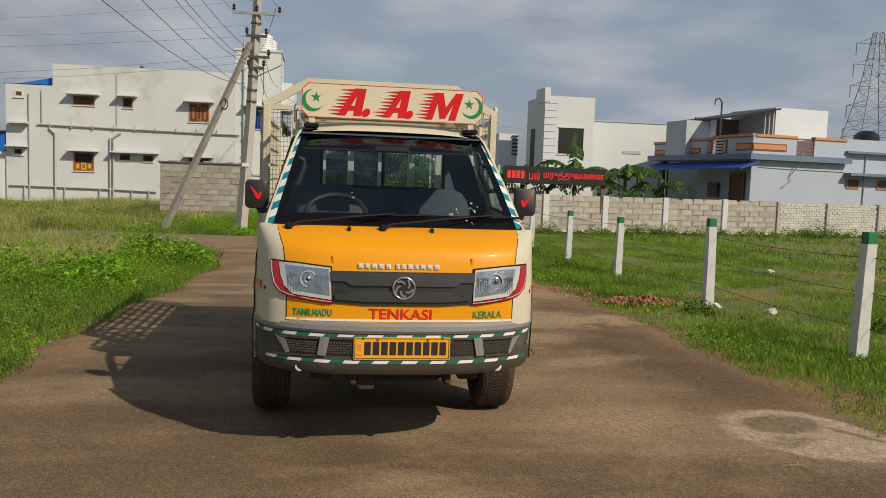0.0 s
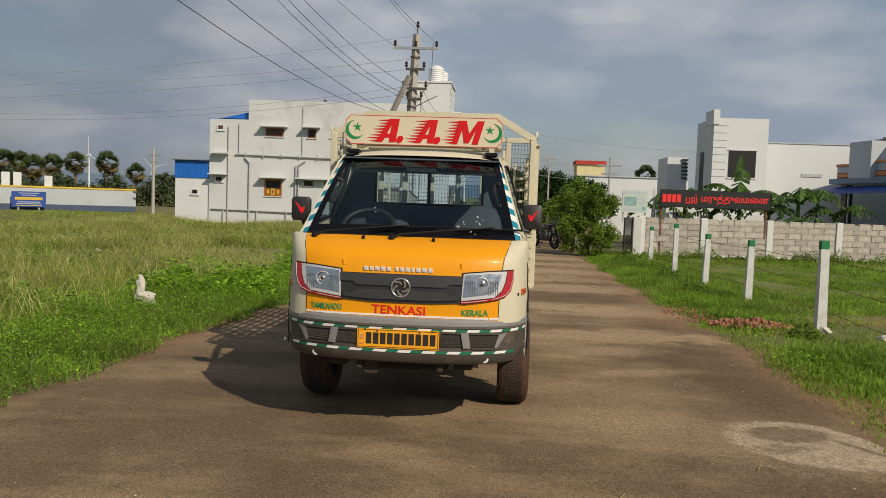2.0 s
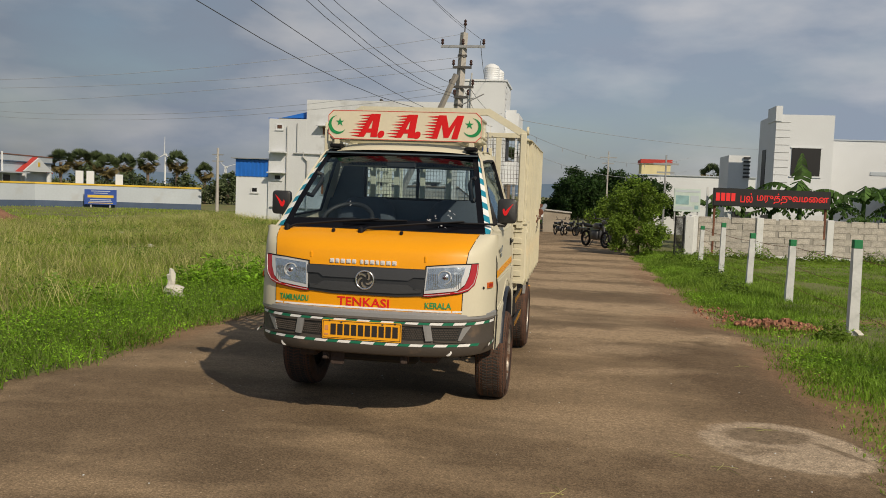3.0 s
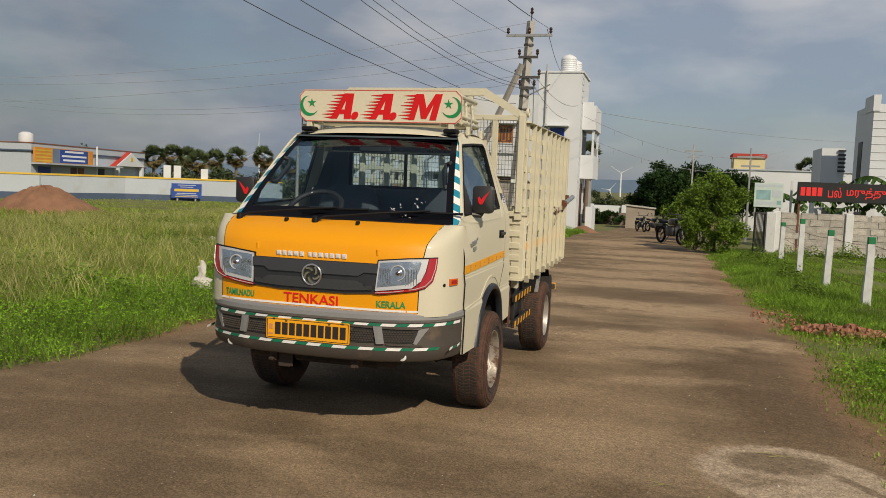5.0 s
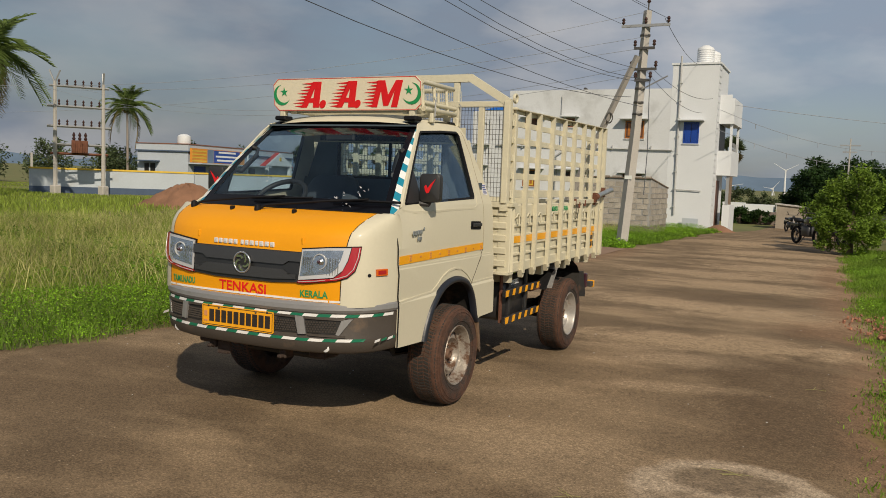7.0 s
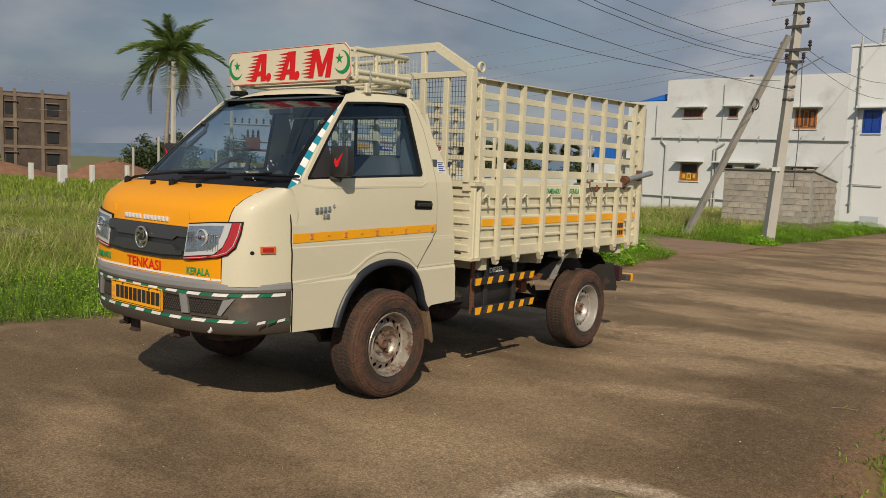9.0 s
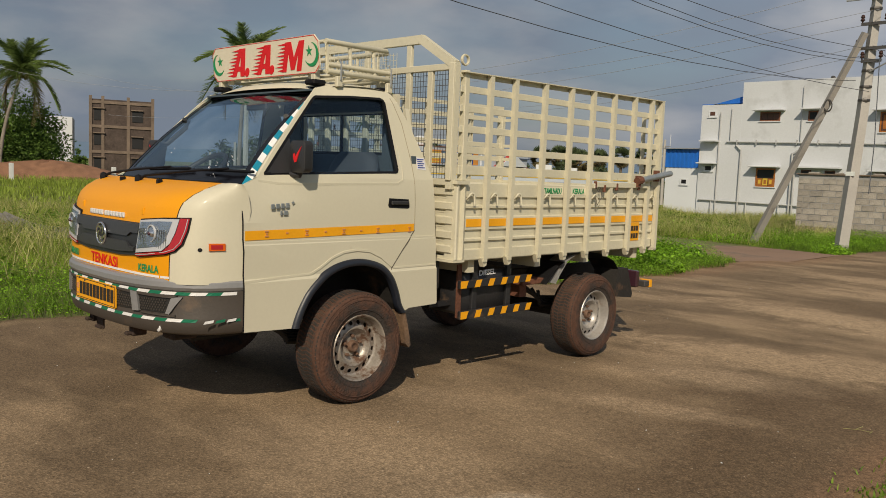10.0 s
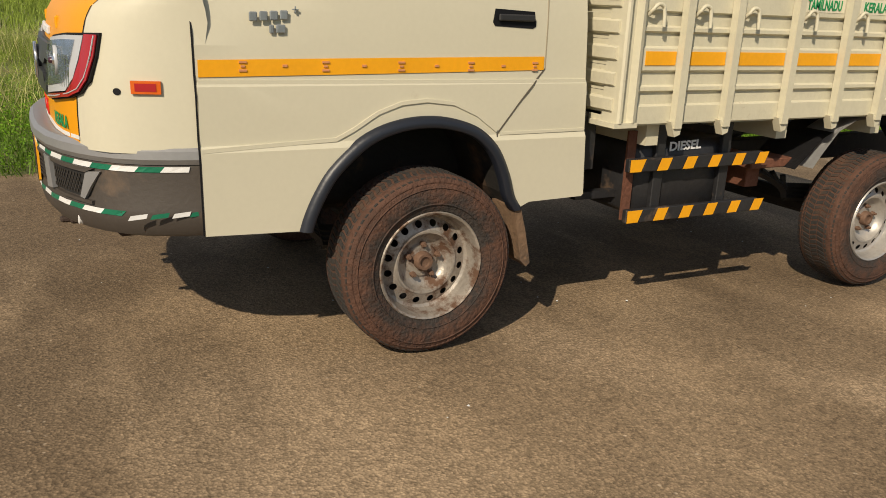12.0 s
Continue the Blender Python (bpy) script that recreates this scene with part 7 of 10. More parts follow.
# ---- the two-storey white house ----
def window(name, parent, x0, x1, z0, z1, y, frame_mat, leaf_mats, shade=True, bars=0, leaves=2, drop=0.0):
    """A window let into a wall that faces -y: frame, leaves, dark inside, and a slab over it."""
    w = thing(name, "", "")
    w.parent = parent
    part("opening", box((x0 - 0.01, y - 0.004, z0 - 0.01), (x1 + 0.01, y + 0.10, z1 + 0.01)), M["dark_open"], w)
    t = 0.045
    part("window_frame", boxes(((x0 - 0.01, y - 0.03, z0 - 0.01), (x0 + t, y + 0.02, z1 + 0.01)), ((x1 - t, y - 0.03, z0 - 0.01), (x1 + 0.01, y + 0.02, z1 + 0.01)), ((x0 + t, y - 0.03, z0 - 0.01), (x1 - t, y + 0.02, z0 + t)), ((x0 + t, y - 0.03, z1 - t), (x1 - t, y + 0.02, z1 + 0.01))), frame_mat, w)
    wd = (x1 - x0 - 2 * t) / max(1, leaves)
    for i in range(leaves):
        a = x0 + t + wd * i
        leaf = part("window_leaf", box((a + 0.012, y - 0.022, z0 + t + 0.01), (a + wd - 0.012, y - 0.010, z1 - t - 0.01 - drop)), leaf_mats[i % len(leaf_mats)], w)
        part("leaf_panel", box((a + wd * 0.28, y - 0.030, z0 + t + 0.07), (a + wd * 0.72, y - 0.022, z1 - t - 0.07 - drop)), leaf_mats[(i + 1) % len(leaf_mats)], leaf)
    if shade:
        part("sunshade", box((x0 - 0.22, y - 0.42, z1 + 0.05), (x1 + 0.22, y + 0.02, z1 + 0.11), 0.01), M["white_wall"], w)
    part("sill", box((x0 - 0.05, y - 0.05, z0 - 0.05), (x1 + 0.05, y + 0.02, z0 - 0.012)), M["white_wall"], w)
    return w


FY = 31.2
BZ = -0.70
HOUSE_AT = Matrix.Translation((-0.45, -5.27, 1.53)) @ Matrix.Scale(1.0404, 4) @ Matrix.Translation((0.45, 5.27, -1.53))
house = thing("white_house", "two-storey whitewashed house with timber windows and outside pipes", "house")
house.matrix_basis = HOUSE_AT
part("wall", box((-13.33, FY, BZ), (-11.49, FY + 9, 4.74)), M["white_wall"], house, "whitewashed wall")
part("wall", box((-11.49, FY + 0.004, BZ), (-4.02, FY + 9, 5.56)), M["white_wall"], house, "patchy whitewashed main wall")
part("roof_kerb", box((-11.49, FY + 0.004, 5.56), (-4.02, FY + 0.14, 5.66)), M["white_wall"], house)
part("roof_kerb", box((-11.49, FY + 0.14, 5.56), (-11.35, FY + 9, 5.66)), M["white_wall"], house)
part("stair_tower", boxes(((-4.05, FY - 0.004, BZ), (-2.13, FY + 2.9, 6.64)), ((-4.11, FY - 0.05, 6.64), (-2.07, FY + 2.95, 6.72))), M["white_plain"], house, "tall white stair tower")
for z in [0.2 + 0.27 * i for i in range(24)]:
    part("wall_groove", box((-2.132, FY - 0.012, z), (-2.11, FY + 0.55, z + 0.16)), M["white_plain"], house)
bal = thing("balcony", "", "")
bal.parent = house
part("slab", box((-2.13, FY + 0.9, 2.02), (-1.56, FY + 3.6, 2.22)), M["white_plain"], bal)
part("slab", box((-2.13, FY + 0.8, 4.22), (-1.52, FY + 3.7, 4.38)), M["white_plain"], bal)
part("parapet", boxes(((-1.66, FY + 0.9, 2.22), (-1.56, FY + 3.6, 3.08)), ((-2.13, FY + 0.9, 2.22), (-1.66, FY + 1.0, 3.08))), M["white_plain"], bal)
part("roof_parapet", boxes(((-1.66, FY + 0.8, 4.38), (-1.54, FY + 3.7, 5.3)), ((-2.13, FY + 0.8, 4.38), (-1.66, FY + 0.9, 5.45))), M["white_plain"], bal)
# flat black sheet on the wall stands for the balcony's deep shade
part("shade_sheet", boxes(((-2.135, FY + 1.1, 2.22), (-2.12, FY + 2.85, 4.22))), M["dark_open"], bal)
for y in (0.92, 3.3):
    part("column", box((-1.68, FY + y, 3.08), (-1.58, FY + y + 0.12, 4.22)), M["white_plain"], bal)
for i in range(5):
    part("baluster", box((-1.62, FY + 1.25 + i * 0.45, 3.08), (-1.59, FY + 1.28 + i * 0.45, 3.45)), M["grey_steel"], bal)
part("ground_door", boxes(((-2.136, FY + 1.0, BZ), (-2.11, FY + 1.9, 1.8)),), M["dark_wood"], house, "dark doorway under the balcony")
part("porch_post", box((-1.72, FY + 1.0, 0.75), (-1.60, FY + 1.12, 2.02)), M["grey_steel"], house)
part("porch_wall", box((-1.80, FY + 0.9, BZ - 0.3), (-1.50, FY + 2.6, 0.75)), M["white_plain"], house, "low white porch wall")
RED, ORA, DRK = M["dark_wood"], M["wood_window"], M["dark_open"]
window("window", house, -10.66, -9.83, 4.00, 4.36, FY + 0.004, M["brown_trim"], [RED], True, leaves=3)
window("window", house, -8.67, -8.30, 3.98, 4.37, FY + 0.004, M["brown_trim"], [DRK], True, leaves=1)
window("window", house, -5.96, -5.15, 3.51, 4.27, FY + 0.004, ORA, [RED, ORA], True, leaves=3)
window("window", house, -10.66, -9.86, 1.24, 2.00, FY + 0.004, ORA, [ORA, M["yellow_paint"]], True, leaves=3, drop=0.36)
window("window", house, -8.79, -8.40, 1.76, 1.98, FY + 0.004, M["dark_wood"], [DRK], False, leaves=1)
window("window", house, -7.84, -7.47, 1.74, 1.97, FY + 0.004, M["dark_wood"], [DRK], False, leaves=1)
window("window", house, -5.95, -5.15, 1.30, 1.92, FY + 0.004, M["dark_wood"], [RED], True, leaves=2)
window("window", house, -12.98, -12.65, 4.22, 4.48, FY, M["white_plain"], [RED], False, leaves=1)
window("window", house, -13.05, -12.67, 1.82, 2.09, FY, M["white_plain"], [DRK], True, leaves=1)
window("window", house, -3.45, -2.83, 3.33, 4.21, FY - 0.004, M["blue_window"], [M["blue_window"]], True, leaves=2)
part("long_shade", box((-9.15, FY - 0.38, 2.06), (-7.2, FY, 2.12)), M["white_wall"], house)
part("long_shade", box((-13.2, FY - 0.40, 3.12), (-12.4, FY, 3.18)), M["white_wall"], house)
for pts, r in (([(-12.07, 3.12), (-3.88, 3.02)], 0.035), ([(-13.2, 0.55), (-9.0, 0.50), (-7.3, 0.45)], 0.035), ([(-13.3, -0.13), (-8.6, -0.16)], 0.04), ([(-13.3, -0.26), (-8.9, -0.27)], 0.04),
               ([(-12.4, 4.4), (-12.4, -0.05)], 0.028), ([(-11.38, 2.80), (-11.38, -0.2)], 0.04), ([(-9.18, 2.66), (-9.18, -0.25)], 0.04), ([(-9.05, 2.60), (-9.05, -0.25)], 0.04), ([(-3.70, 7.0), (-3.66, 0.3)], 0.04), ([(-11.9, 4.55), (-11.9, 3.2)], 0.02), ([(-8.9, 5.4), (-8.9, 3.1)], 0.014),
               ([(-3.66, 1.35), (-2.6, 1.32)], 0.02), ([(-9.18, 2.62), (-8.75, 2.9)], 0.04), ([(-11.38, 2.75), (-11.62, 2.98)], 0.04)):
    part("drain_pipe", tube([(x, FY - 0.07 - (0.08 if r == 0.04 and abs(pts[0][1] - pts[1][1]) < 0.1 else 0), z) for x, z in pts], r, 8), M["pipe"], house, smooth=60)
for x in (-12.6, -11.0, -9.6, -8.3, -7.6):
    part("pipe_bend", tube([(x, FY - 0.07, 0.55), (x, FY - 0.10, 0.25), (x + 0.05, FY - 0.14, -0.1)], 0.025, 6), M["pipe"], house)
for x in [-11.6 + 0.85 * i for i in range(9)]:
    part("pipe_clip", box((x, FY - 0.11, 3.0), (x + 0.03, FY, 3.2)), M["pipe"], house)
for z in [0.6 + 0.75 * i for i in range(8)]:
    part("pipe_clip", box((-3.75, FY - 0.12, z), (-3.62, FY, z + 0.03)), M["pipe"], house)
part("dish", lathe([(0.0, 0.0), (0.08, 0.015), (0.16, 0.055), (0.157, 0.062), (0.075, 0.025), (0.0, 0.012)], (0, 0, 0), "z", 16), M["iron"], house, "roof dish aerial").matrix_basis = pose(-8.05, FY + 0.6, 5.66, 70, 0, 62)
part("blue_awning", boxes(((-13.5, FY + 0.3, 4.76), (-11.5, FY + 8, 4.80))), M["blue_sheet"], house)
slope_bm = bmesh.new()
bm_prism(slope_bm, [(-13.1, 4.75), (-11.5, 4.75), (-11.5, 5.12)], FY + 0.3, FY + 0.36)
part("blue_gable", slope_bm, M["blue_sheet"], house, "blue metal sheet gable")
for x, y in ((-3.0, 33.75), (-2.84, 34.9)):
    prof = [(0.0, 0.0), (0.40, 0.0)]
    for i in range(7):
        z = 0.08 + i * 0.11
        prof += [(0.42, z), (0.44, z + 0.03), (0.42, z + 0.07)]
    prof += [(0.38, 0.90), (0.20, 1.0), (0.15, 1.03), (0.0, 1.03)]
    tk = thing("water_tank", "white ribbed plastic water tank on the stair tower", "water tank", "roof tanks", at=(x, y, 6.93))
    tk.matrix_basis = pose(x, y, 6.93) @ Matrix.Scale(0.87 if y < 34 else 0.8, 4)
    part("tank_body", lathe(prof, (0, 0, 0), "z", 24), M["tank"], tk, smooth=40)
ann = thing("lean_to_store", "low white store with a blue metal sheet front", "shed")
ann.matrix_basis = HOUSE_AT
part("wall", box((-15.0, FY + 0.1, BZ), (-13.33, FY + 6, 1.98)), M["white_plain"], ann, "whitewashed wall")
rib_line = [(-15.02, FY + 0.10)]
for i in range(16):
    x, y = -15.02 + i * 0.1056, FY + 0.06 + 0.018 * (i % 2)
    rib_line += [(x, y), (x + 0.1, y)]
rib_line.append((-13.335, FY + 0.10))
part("blue_sheet", prism(rib_line, 1.95, 2.79, "xy"), M["blue_sheet"], ann, "ribbed blue metal sheet")
part("roof", box((-15.2, FY - 0.1, 2.79), (-13.33, FY + 6.2, 2.83)), M["grey_steel"], ann)
window("window", ann, -14.22, -13.88, 1.18, 1.45, FY + 0.1, M["white_plain"], [DRK], False, leaves=2)

# ---- block shed beside the pole ----
shed = thing("block_shed", "small grey concrete block shed with a flat roof", "shed")
SX0, SX1, SY0, SY1, SZ0, SZ1 = -5.77, -2.97, 23.6, 26.6, -0.50, 1.69


def shed_top(y):
    """The top of its side walls, falling towards the back."""
    return SZ1 - 0.10 * (y - SY0)


part("mortar_core", prism([(SY0 - 0.003, SZ0), (SY1, SZ0), (SY1, shed_top(SY1)), (SY0 - 0.003, SZ1)], SX0 + 0.02, SX1 + 0.003, "yz"), M["mortar"], shed)
part("base_course", box((SX0 - 0.01, SY0 - 0.01, SZ0), (SX1 + 0.01, SY1, 0.05)), M["block_base"], shed, "dirty dark base course")
part("roof_slab", prism([(SY0 - 0.06, SZ1 + 0.006), (SY1 + 0.1, shed_top(SY1 + 0.1)), (SY1 + 0.1, shed_top(SY1 + 0.1) + 0.035), (SY0 - 0.06, SZ1 + 0.045)], SX0 - 0.06, SX1 + 0.03, "yz"), M["raw_concrete"], shed, "thin dark sheet roof")
for i, (x, w_) in enumerate(((-5.5, 0.3), (-4.7, 0.22), (-4.35, 0.3), (-3.6, 0.26), (-3.2, 0.2))):
    part("roof_stone", box((x, SY0 + 0.05, SZ1 + 0.03), (x + w_, SY0 + 0.25, SZ1 + 0.09), 0.012), M["block"], shed)

# ---- utility pole with strut ----
pole = thing("utility_pole", "weathered concrete utility pole with steel cross-arms", "utility pole", at=(-2.38, 18.2, 0))
part("shaft", tube([(-0.20, 0, -0.40), (0.03, 0, 3.0), (0.18, 0, 6.25)], 0.172, 4, 0.115), M["pole_concrete"], pole)
for z, w, dy in ((5.83, 0.66, -0.12), (5.22, 0.28, -0.12), (4.65, 0.36, -0.12), (4.35, 0.22, -0.12)):
    arm = part("cross_arm", box((0.17 - w, dy - 0.03, z - 0.035), (0.17 + w, dy + 0.03, z + 0.035)), M["grey_steel"] if z > 5.5 else M["iron"], pole)
    for x in (-w, 0, w) if z > 5.5 else (-w, w):
        part("insulator", lathe([(0.0, 0.20), (0.035, 0.18), (0.05, 0.13), (0.03, 0.11), (0.055, 0.06), (0.02, 0.03), (0.015, 0.0)], (0.17 + x * 0.93, dy, z + 0.03), "z", 10), M["porcelain"], arm, "brown porcelain insulator", smooth=50)
part("top_pin", tube([(0.19, 0, 6.2), (0.2, 0, 6.5)], 0.02, 6), M["iron"], pole)
part("top_insulator", lathe([(0.0, 0.2), (0.05, 0.15), (0.03, 0.1), (0.06, 0.04), (0.02, 0.0)], (0.2, 0, 6.45), "z", 10), M["porcelain"], pole)
part("brace", tube([(0.15, -0.1, 4.1), (0.85, -0.15, 4.45)], 0.018, 6), M["grey_steel"], pole, "bent lamp bracket")
for z in (5.55, 4.1, 3.72, 3.4):
    part("pole_band", lathe([(0.14, 0.0), (0.145, 0.03), (0.14, 0.06)], (0.03 + 0.046 * (z - 3), 0, z), "z", 8), M["iron"], pole)
part("pole_tag", box((-0.17, -0.155, 1.62), (0.03, -0.125, 1.72)), M["board_white"], pole, "small pale enamel tag")
strut = thing("pole_strut", "leaning concrete strut bracing the utility pole", "strut")
part("strut_shaft", tube([(-4.66, 17.75, -0.35), (-2.36, 17.98, 5.0)], 0.105, 4, 0.085), M["shaded_concrete"], strut)
part("wire_coil", lathe([(0.12 + 0.02 * math.cos(a), 0.02 * math.sin(a)) for a in [2 * math.pi * i / 6 for i in range(6)]], (0, 0, 0), "y", 14, True), M["iron"], strut, "black coil of spare wire").matrix_basis = pose(-3.02, 17.84, 3.3) @ Matrix.Diagonal((0.75, 1, 1.15, 1))
part("meter_cable", tube([(-2.0, 18.0, 4.4), (-1.95, 18.0, 2.4), (-1.98, 18.0, 1.2)], 0.012, 5), M["wire"], pole).matrix_basis = Matrix.Translation((2.38, -18.2, 0))


def cable(a, b, sag, r=0.011, n=18):
    a, b = Vector(a), Vector(b)
    pts = [a.lerp(b, i / n) - Vector((0, 0, sag * 4 * (i / n) * (1 - i / n))) for i in range(n + 1)]
    return tube(pts, r, 4)


def wire(a, b, sag, r=0.011, material=None, group="overhead wires"):
    return tagged(obj("overhead_wire", cable(a, b, sag, r), material or M["wire"]), "thin dark overhead wire", "wire", group)


for x0, z0, x1, z1, sag in ((-2.49, 3.89, -4.01, 6.88, 1.62), (-2.17, 3.62, -3.99, 6.76, 1.10), (-2.0, 4.28, -4.36, 10.67, 2.47), (-1.93, 4.34, -4.2, 10.75, 2.47), (-1.9, 4.55, -3.72, 8.85, 1.83), (-2.88, 5.9, -4.64, 7.58, 0.90), (-2.2, 6.35, -2.06, 6.88, 1.0), (-1.60, 5.98, -3.28, 7.31, 0.99)):
    wire((x0, 18.0, z0), (x1, -16, z1), sag, 0.0062)
for x0, z0, y1, z1, sag in ((-2.2, 6.2, 7.95, 7.07, 2.64), (-2.13, 5.54, 15.16, 6.54, 1.81), (-2.28, 5.22, 18.29, 3.97, 0.94), (-2.42, 4.71, 26.94, 8.57, 2.44), (-2.35, 4.5, 26.2, 8.0, 2.3)):
    wire((x0, 18.1, z0), (-45.0, y1, z1), sag, 0.0055, M["wire_far"])
wire((-1.7, 18.1, 6.0), (-3.2, 33.0, 6.9), 0.2, 0.009)
wire((-2.2, 18.1, 4.7), (-2.6, 31.15, 4.6), 0.3, 0.008)
wire((-2.0, 18.1, 4.7), (-2.2, 31.15, 5.2), 0.3, 0.008)
wire((-1.5, 33.0, 5.1), (18.0, 60.0, 5.8), 0.4, 0.012, M["wire_far"])
for z in (4.75, 3.9):
    wire((-1.9, 31.4, z), (9.0, 52.0, z - 0.2), 1.0, 0.010, M["wire_far"])
    for i in range(1, 9):
        k = i / 9
        p = Vector((-1.9, 31.4, z)).lerp(Vector((9.0, 52.0, z - 0.2)), k) - Vector((0, 0, 4.0 * k * (1 - k)))
        tagged(obj("wire_spacer", tube([p, p + Vector((0.01, 0.01, -0.22))], 0.014, 4), M["wire_far"]), "small spacer hanging on the cables", "spacer", "cable spacers")

# ---- boundary wall on the other side ----
def wall_y(x):
    """The line of the boundary wall on the plan."""
    return 20.5 + 0.17 * (x - 5)


WT = math.degrees(math.atan(0.17))
bwall = thing("boundary_wall", "grey concrete block boundary wall with whitewashed posts", "wall", kind="structure", at=(5.0, 20.5, 0), turn=WT)
WX = [0.0, 2.07, 4.30, 6.69, 9.16, 11.52, 13.80, 16.29, 18.75, 21.2, 23.7]
part("wall_core", box((0.0, -0.002, -0.4), (11.52, 0.13, 1.02)), M["wall_mortar"], bwall)
part("wall_core", box((11.52, 0.022, -0.4), (23.7, 0.13, 1.02)), M["wall_mortar"], bwall)
for i, x in enumerate(WX):
    part("wall_post", box((x - (0.11 if i < 5 else 0.06), -0.06, -0.4), (x + (0.11 if i < 5 else 0.06), 0.16, 1.09 if i < 5 else 1.05), 0.012), M["concrete"] if i > 4 else M["whitewash"], bwall, "whitewashed concrete post" if i < 5 else "grey concrete post")
part("wall_footing", box((0.0, -0.05, -0.45), (23.7, 0.02, -0.10)), M["whitewash"], bwall)

gate = thing("iron_gate", "dark iron gate standing open between wall and hedge", "gate", at=(4.66, 20.25, 0), turn=64)
part("gate_frame", boxes(((-0.8, -0.02, -0.15), (-0.76, 0.02, 1.05)), ((0.0, -0.02, -0.15), (0.04, 0.02, 1.05)), ((-0.8, -0.02, -0.15), (0.04, 0.02, -0.11)), ((-0.8, -0.02, 1.01), (0.04, 0.02, 1.05))), M["led_black"], gate)
for i in range(7):
    part("gate_bar", box((-0.7 + i * 0.1, -0.01, -0.12), (-0.68 + i * 0.1, 0.01, 1.02)), M["led_black"], gate)
pier = thing("gate_pier", "whitewashed square gate pier", "pier")
part("pier_shaft", box((4.72, 20.36, -0.4), (4.985, 20.64, 1.06), 0.01), M["whitewash"], pier)

led = thing("led_sign", "black scrolling lamp sign with red glowing script bars", "sign", at=(7.345, 20.82, 1.70), turn=WT)
part("sign_case", box((-1.84, -0.05, -0.28), (1.84, 0.06, 0.28), 0.012), M["led_black"], led)
glow = bpy.data.materials.new("red_glow")
glow.use_nodes = True
glow.node_tree.nodes["Principled BSDF"].inputs["Base Color"].default_value = (0.35, 0.01, 0.01, 1)
glow.node_tree.nodes["Principled BSDF"].inputs["Emission Color"].default_value = (1.0, 0.02, 0.02, 1)
glow.node_tree.nodes["Principled BSDF"].inputs["Emission Strength"].default_value = 0.42
for x in (-1.77, -1.61, -1.45, -1.29):
    part("glowing_bar", box((x, -0.058, -0.12), (x + 0.125, -0.05, 0.13)), glow, led)
for body, x0, x1, z0 in (("பல்", -1.0, -0.62, -0.13), ("மருத்துவமைன", -0.48, 1.77, -0.16)):
    bm = letters(body, x1 - x0, 0.30 if z0 > -0.15 else 0.33, 0.004, bold=0.012)
    for v in bm.verts:
        v.co = Vector((v.co.x + (x0 + x1) / 2, -0.054 + v.co.y, v.co.z))
    part("glowing_word", bm, glow, led, "red glowing script lettering")
for xx in (-1.75, 1.76):
    part("sign_leg", box((xx - 0.03, 0.06, -1.9), (xx + 0.03, 0.12, 0.25)), M["rust"], led)
bb = thing("notice_board", "pale printed notice board on the gate pier", "notice board", at=(4.735, 20.42, 0), turn=WT)
part("board_panel", box((-0.415, -0.02, 1.20), (0.415, 0.02, 1.91)), M["notice_pale"], bb)
for x0, x1, z0, z1, m_ in ((-0.38, 0.38, 1.80, 1.87, "pale_wall"), (-0.36, 0.05, 1.42, 1.70, "notice_tint"), (0.10, 0.36, 1.50, 1.70, "pale_wall"), (-0.36, 0.2, 1.26, 1.36, "pale_wall"), (0.24, 0.36, 1.28, 1.40, "notice_tint")):
    part("printed_panel", box((x0, -0.024, z0), (x1, -0.02, z1)), M[m_], bb)
for x in (-0.36, 0.36):
    part("board_leg", box((x - 0.02, 0.02, 0.9), (x + 0.02, 0.05, 1.9)), M["grey_steel"], bb)
wp = thing("white_stake", "slim white stake standing behind the notice board", "stake", at=(5.42, 20.9, 0))
part("shaft", box((-0.03, -0.03, -0.3), (0.03, 0.03, 2.0)), M["whitewash"], wp)

# ---- white box house and its low wing ----
bx = thing("white_box_house", "plain white flat-roofed house with a tall front box", "house")
part("box_wall", boxes(((9.38, 29.8, -0.8), (11.67, 32.8, 5.27)), ((9.34, 29.76, 5.0), (9.60, 31.2, 5.62))), M["white_plain"], bx, "smooth white wall")
part("wing_wall", box((11.67, 32.0, -0.8), (18.2, 37, 4.42)), M["white_plain"], bx, "long low white wing")
part("wing_coping", box((11.67, 31.96, 4.42), (18.2, 32.2, 4.47)), M["pale_wall"], bx)
part("side_wall", box((8.42, 34.6, -0.8), (9.38, 37, 3.8)), M["white_plain"], bx)
for i in range(6):
    part("side_rail", box((9.10, 34.5, 2.75 + i * 0.18), (9.40, 34.6, 2.83 + i * 0.18)), M["grille_mid"], bx)
for i in range(15):
    part("facade_groove", box((9.38, 29.785, 0.6 + i * 0.31), (9.95, 29.8, 0.62 + i * 0.31)), M["pipe"], bx)
part("dark_window", box((10.07, 29.77, 2.75), (11.20, 29.82, 3.9)), M["dark_open"], bx, "large dark glazed window")
part("window_rim", box((10.02, 29.76, 3.9), (11.25, 29.8, 3.95)), M["white_plain"], bx)
part("window_rim", box((10.02, 29.76, 2.69), (11.25, 29.8, 2.75)), M["white_plain"], bx)
part("slit_window", box((9.36, 31.3, 1.8), (9.40, 32.0, 3.9)), M["dark_open"], bx)
part("wing_vent", boxes(((13.9, 31.97, 2.95), (14.8, 32.01, 3.1))), M["pale_wall"], bx)
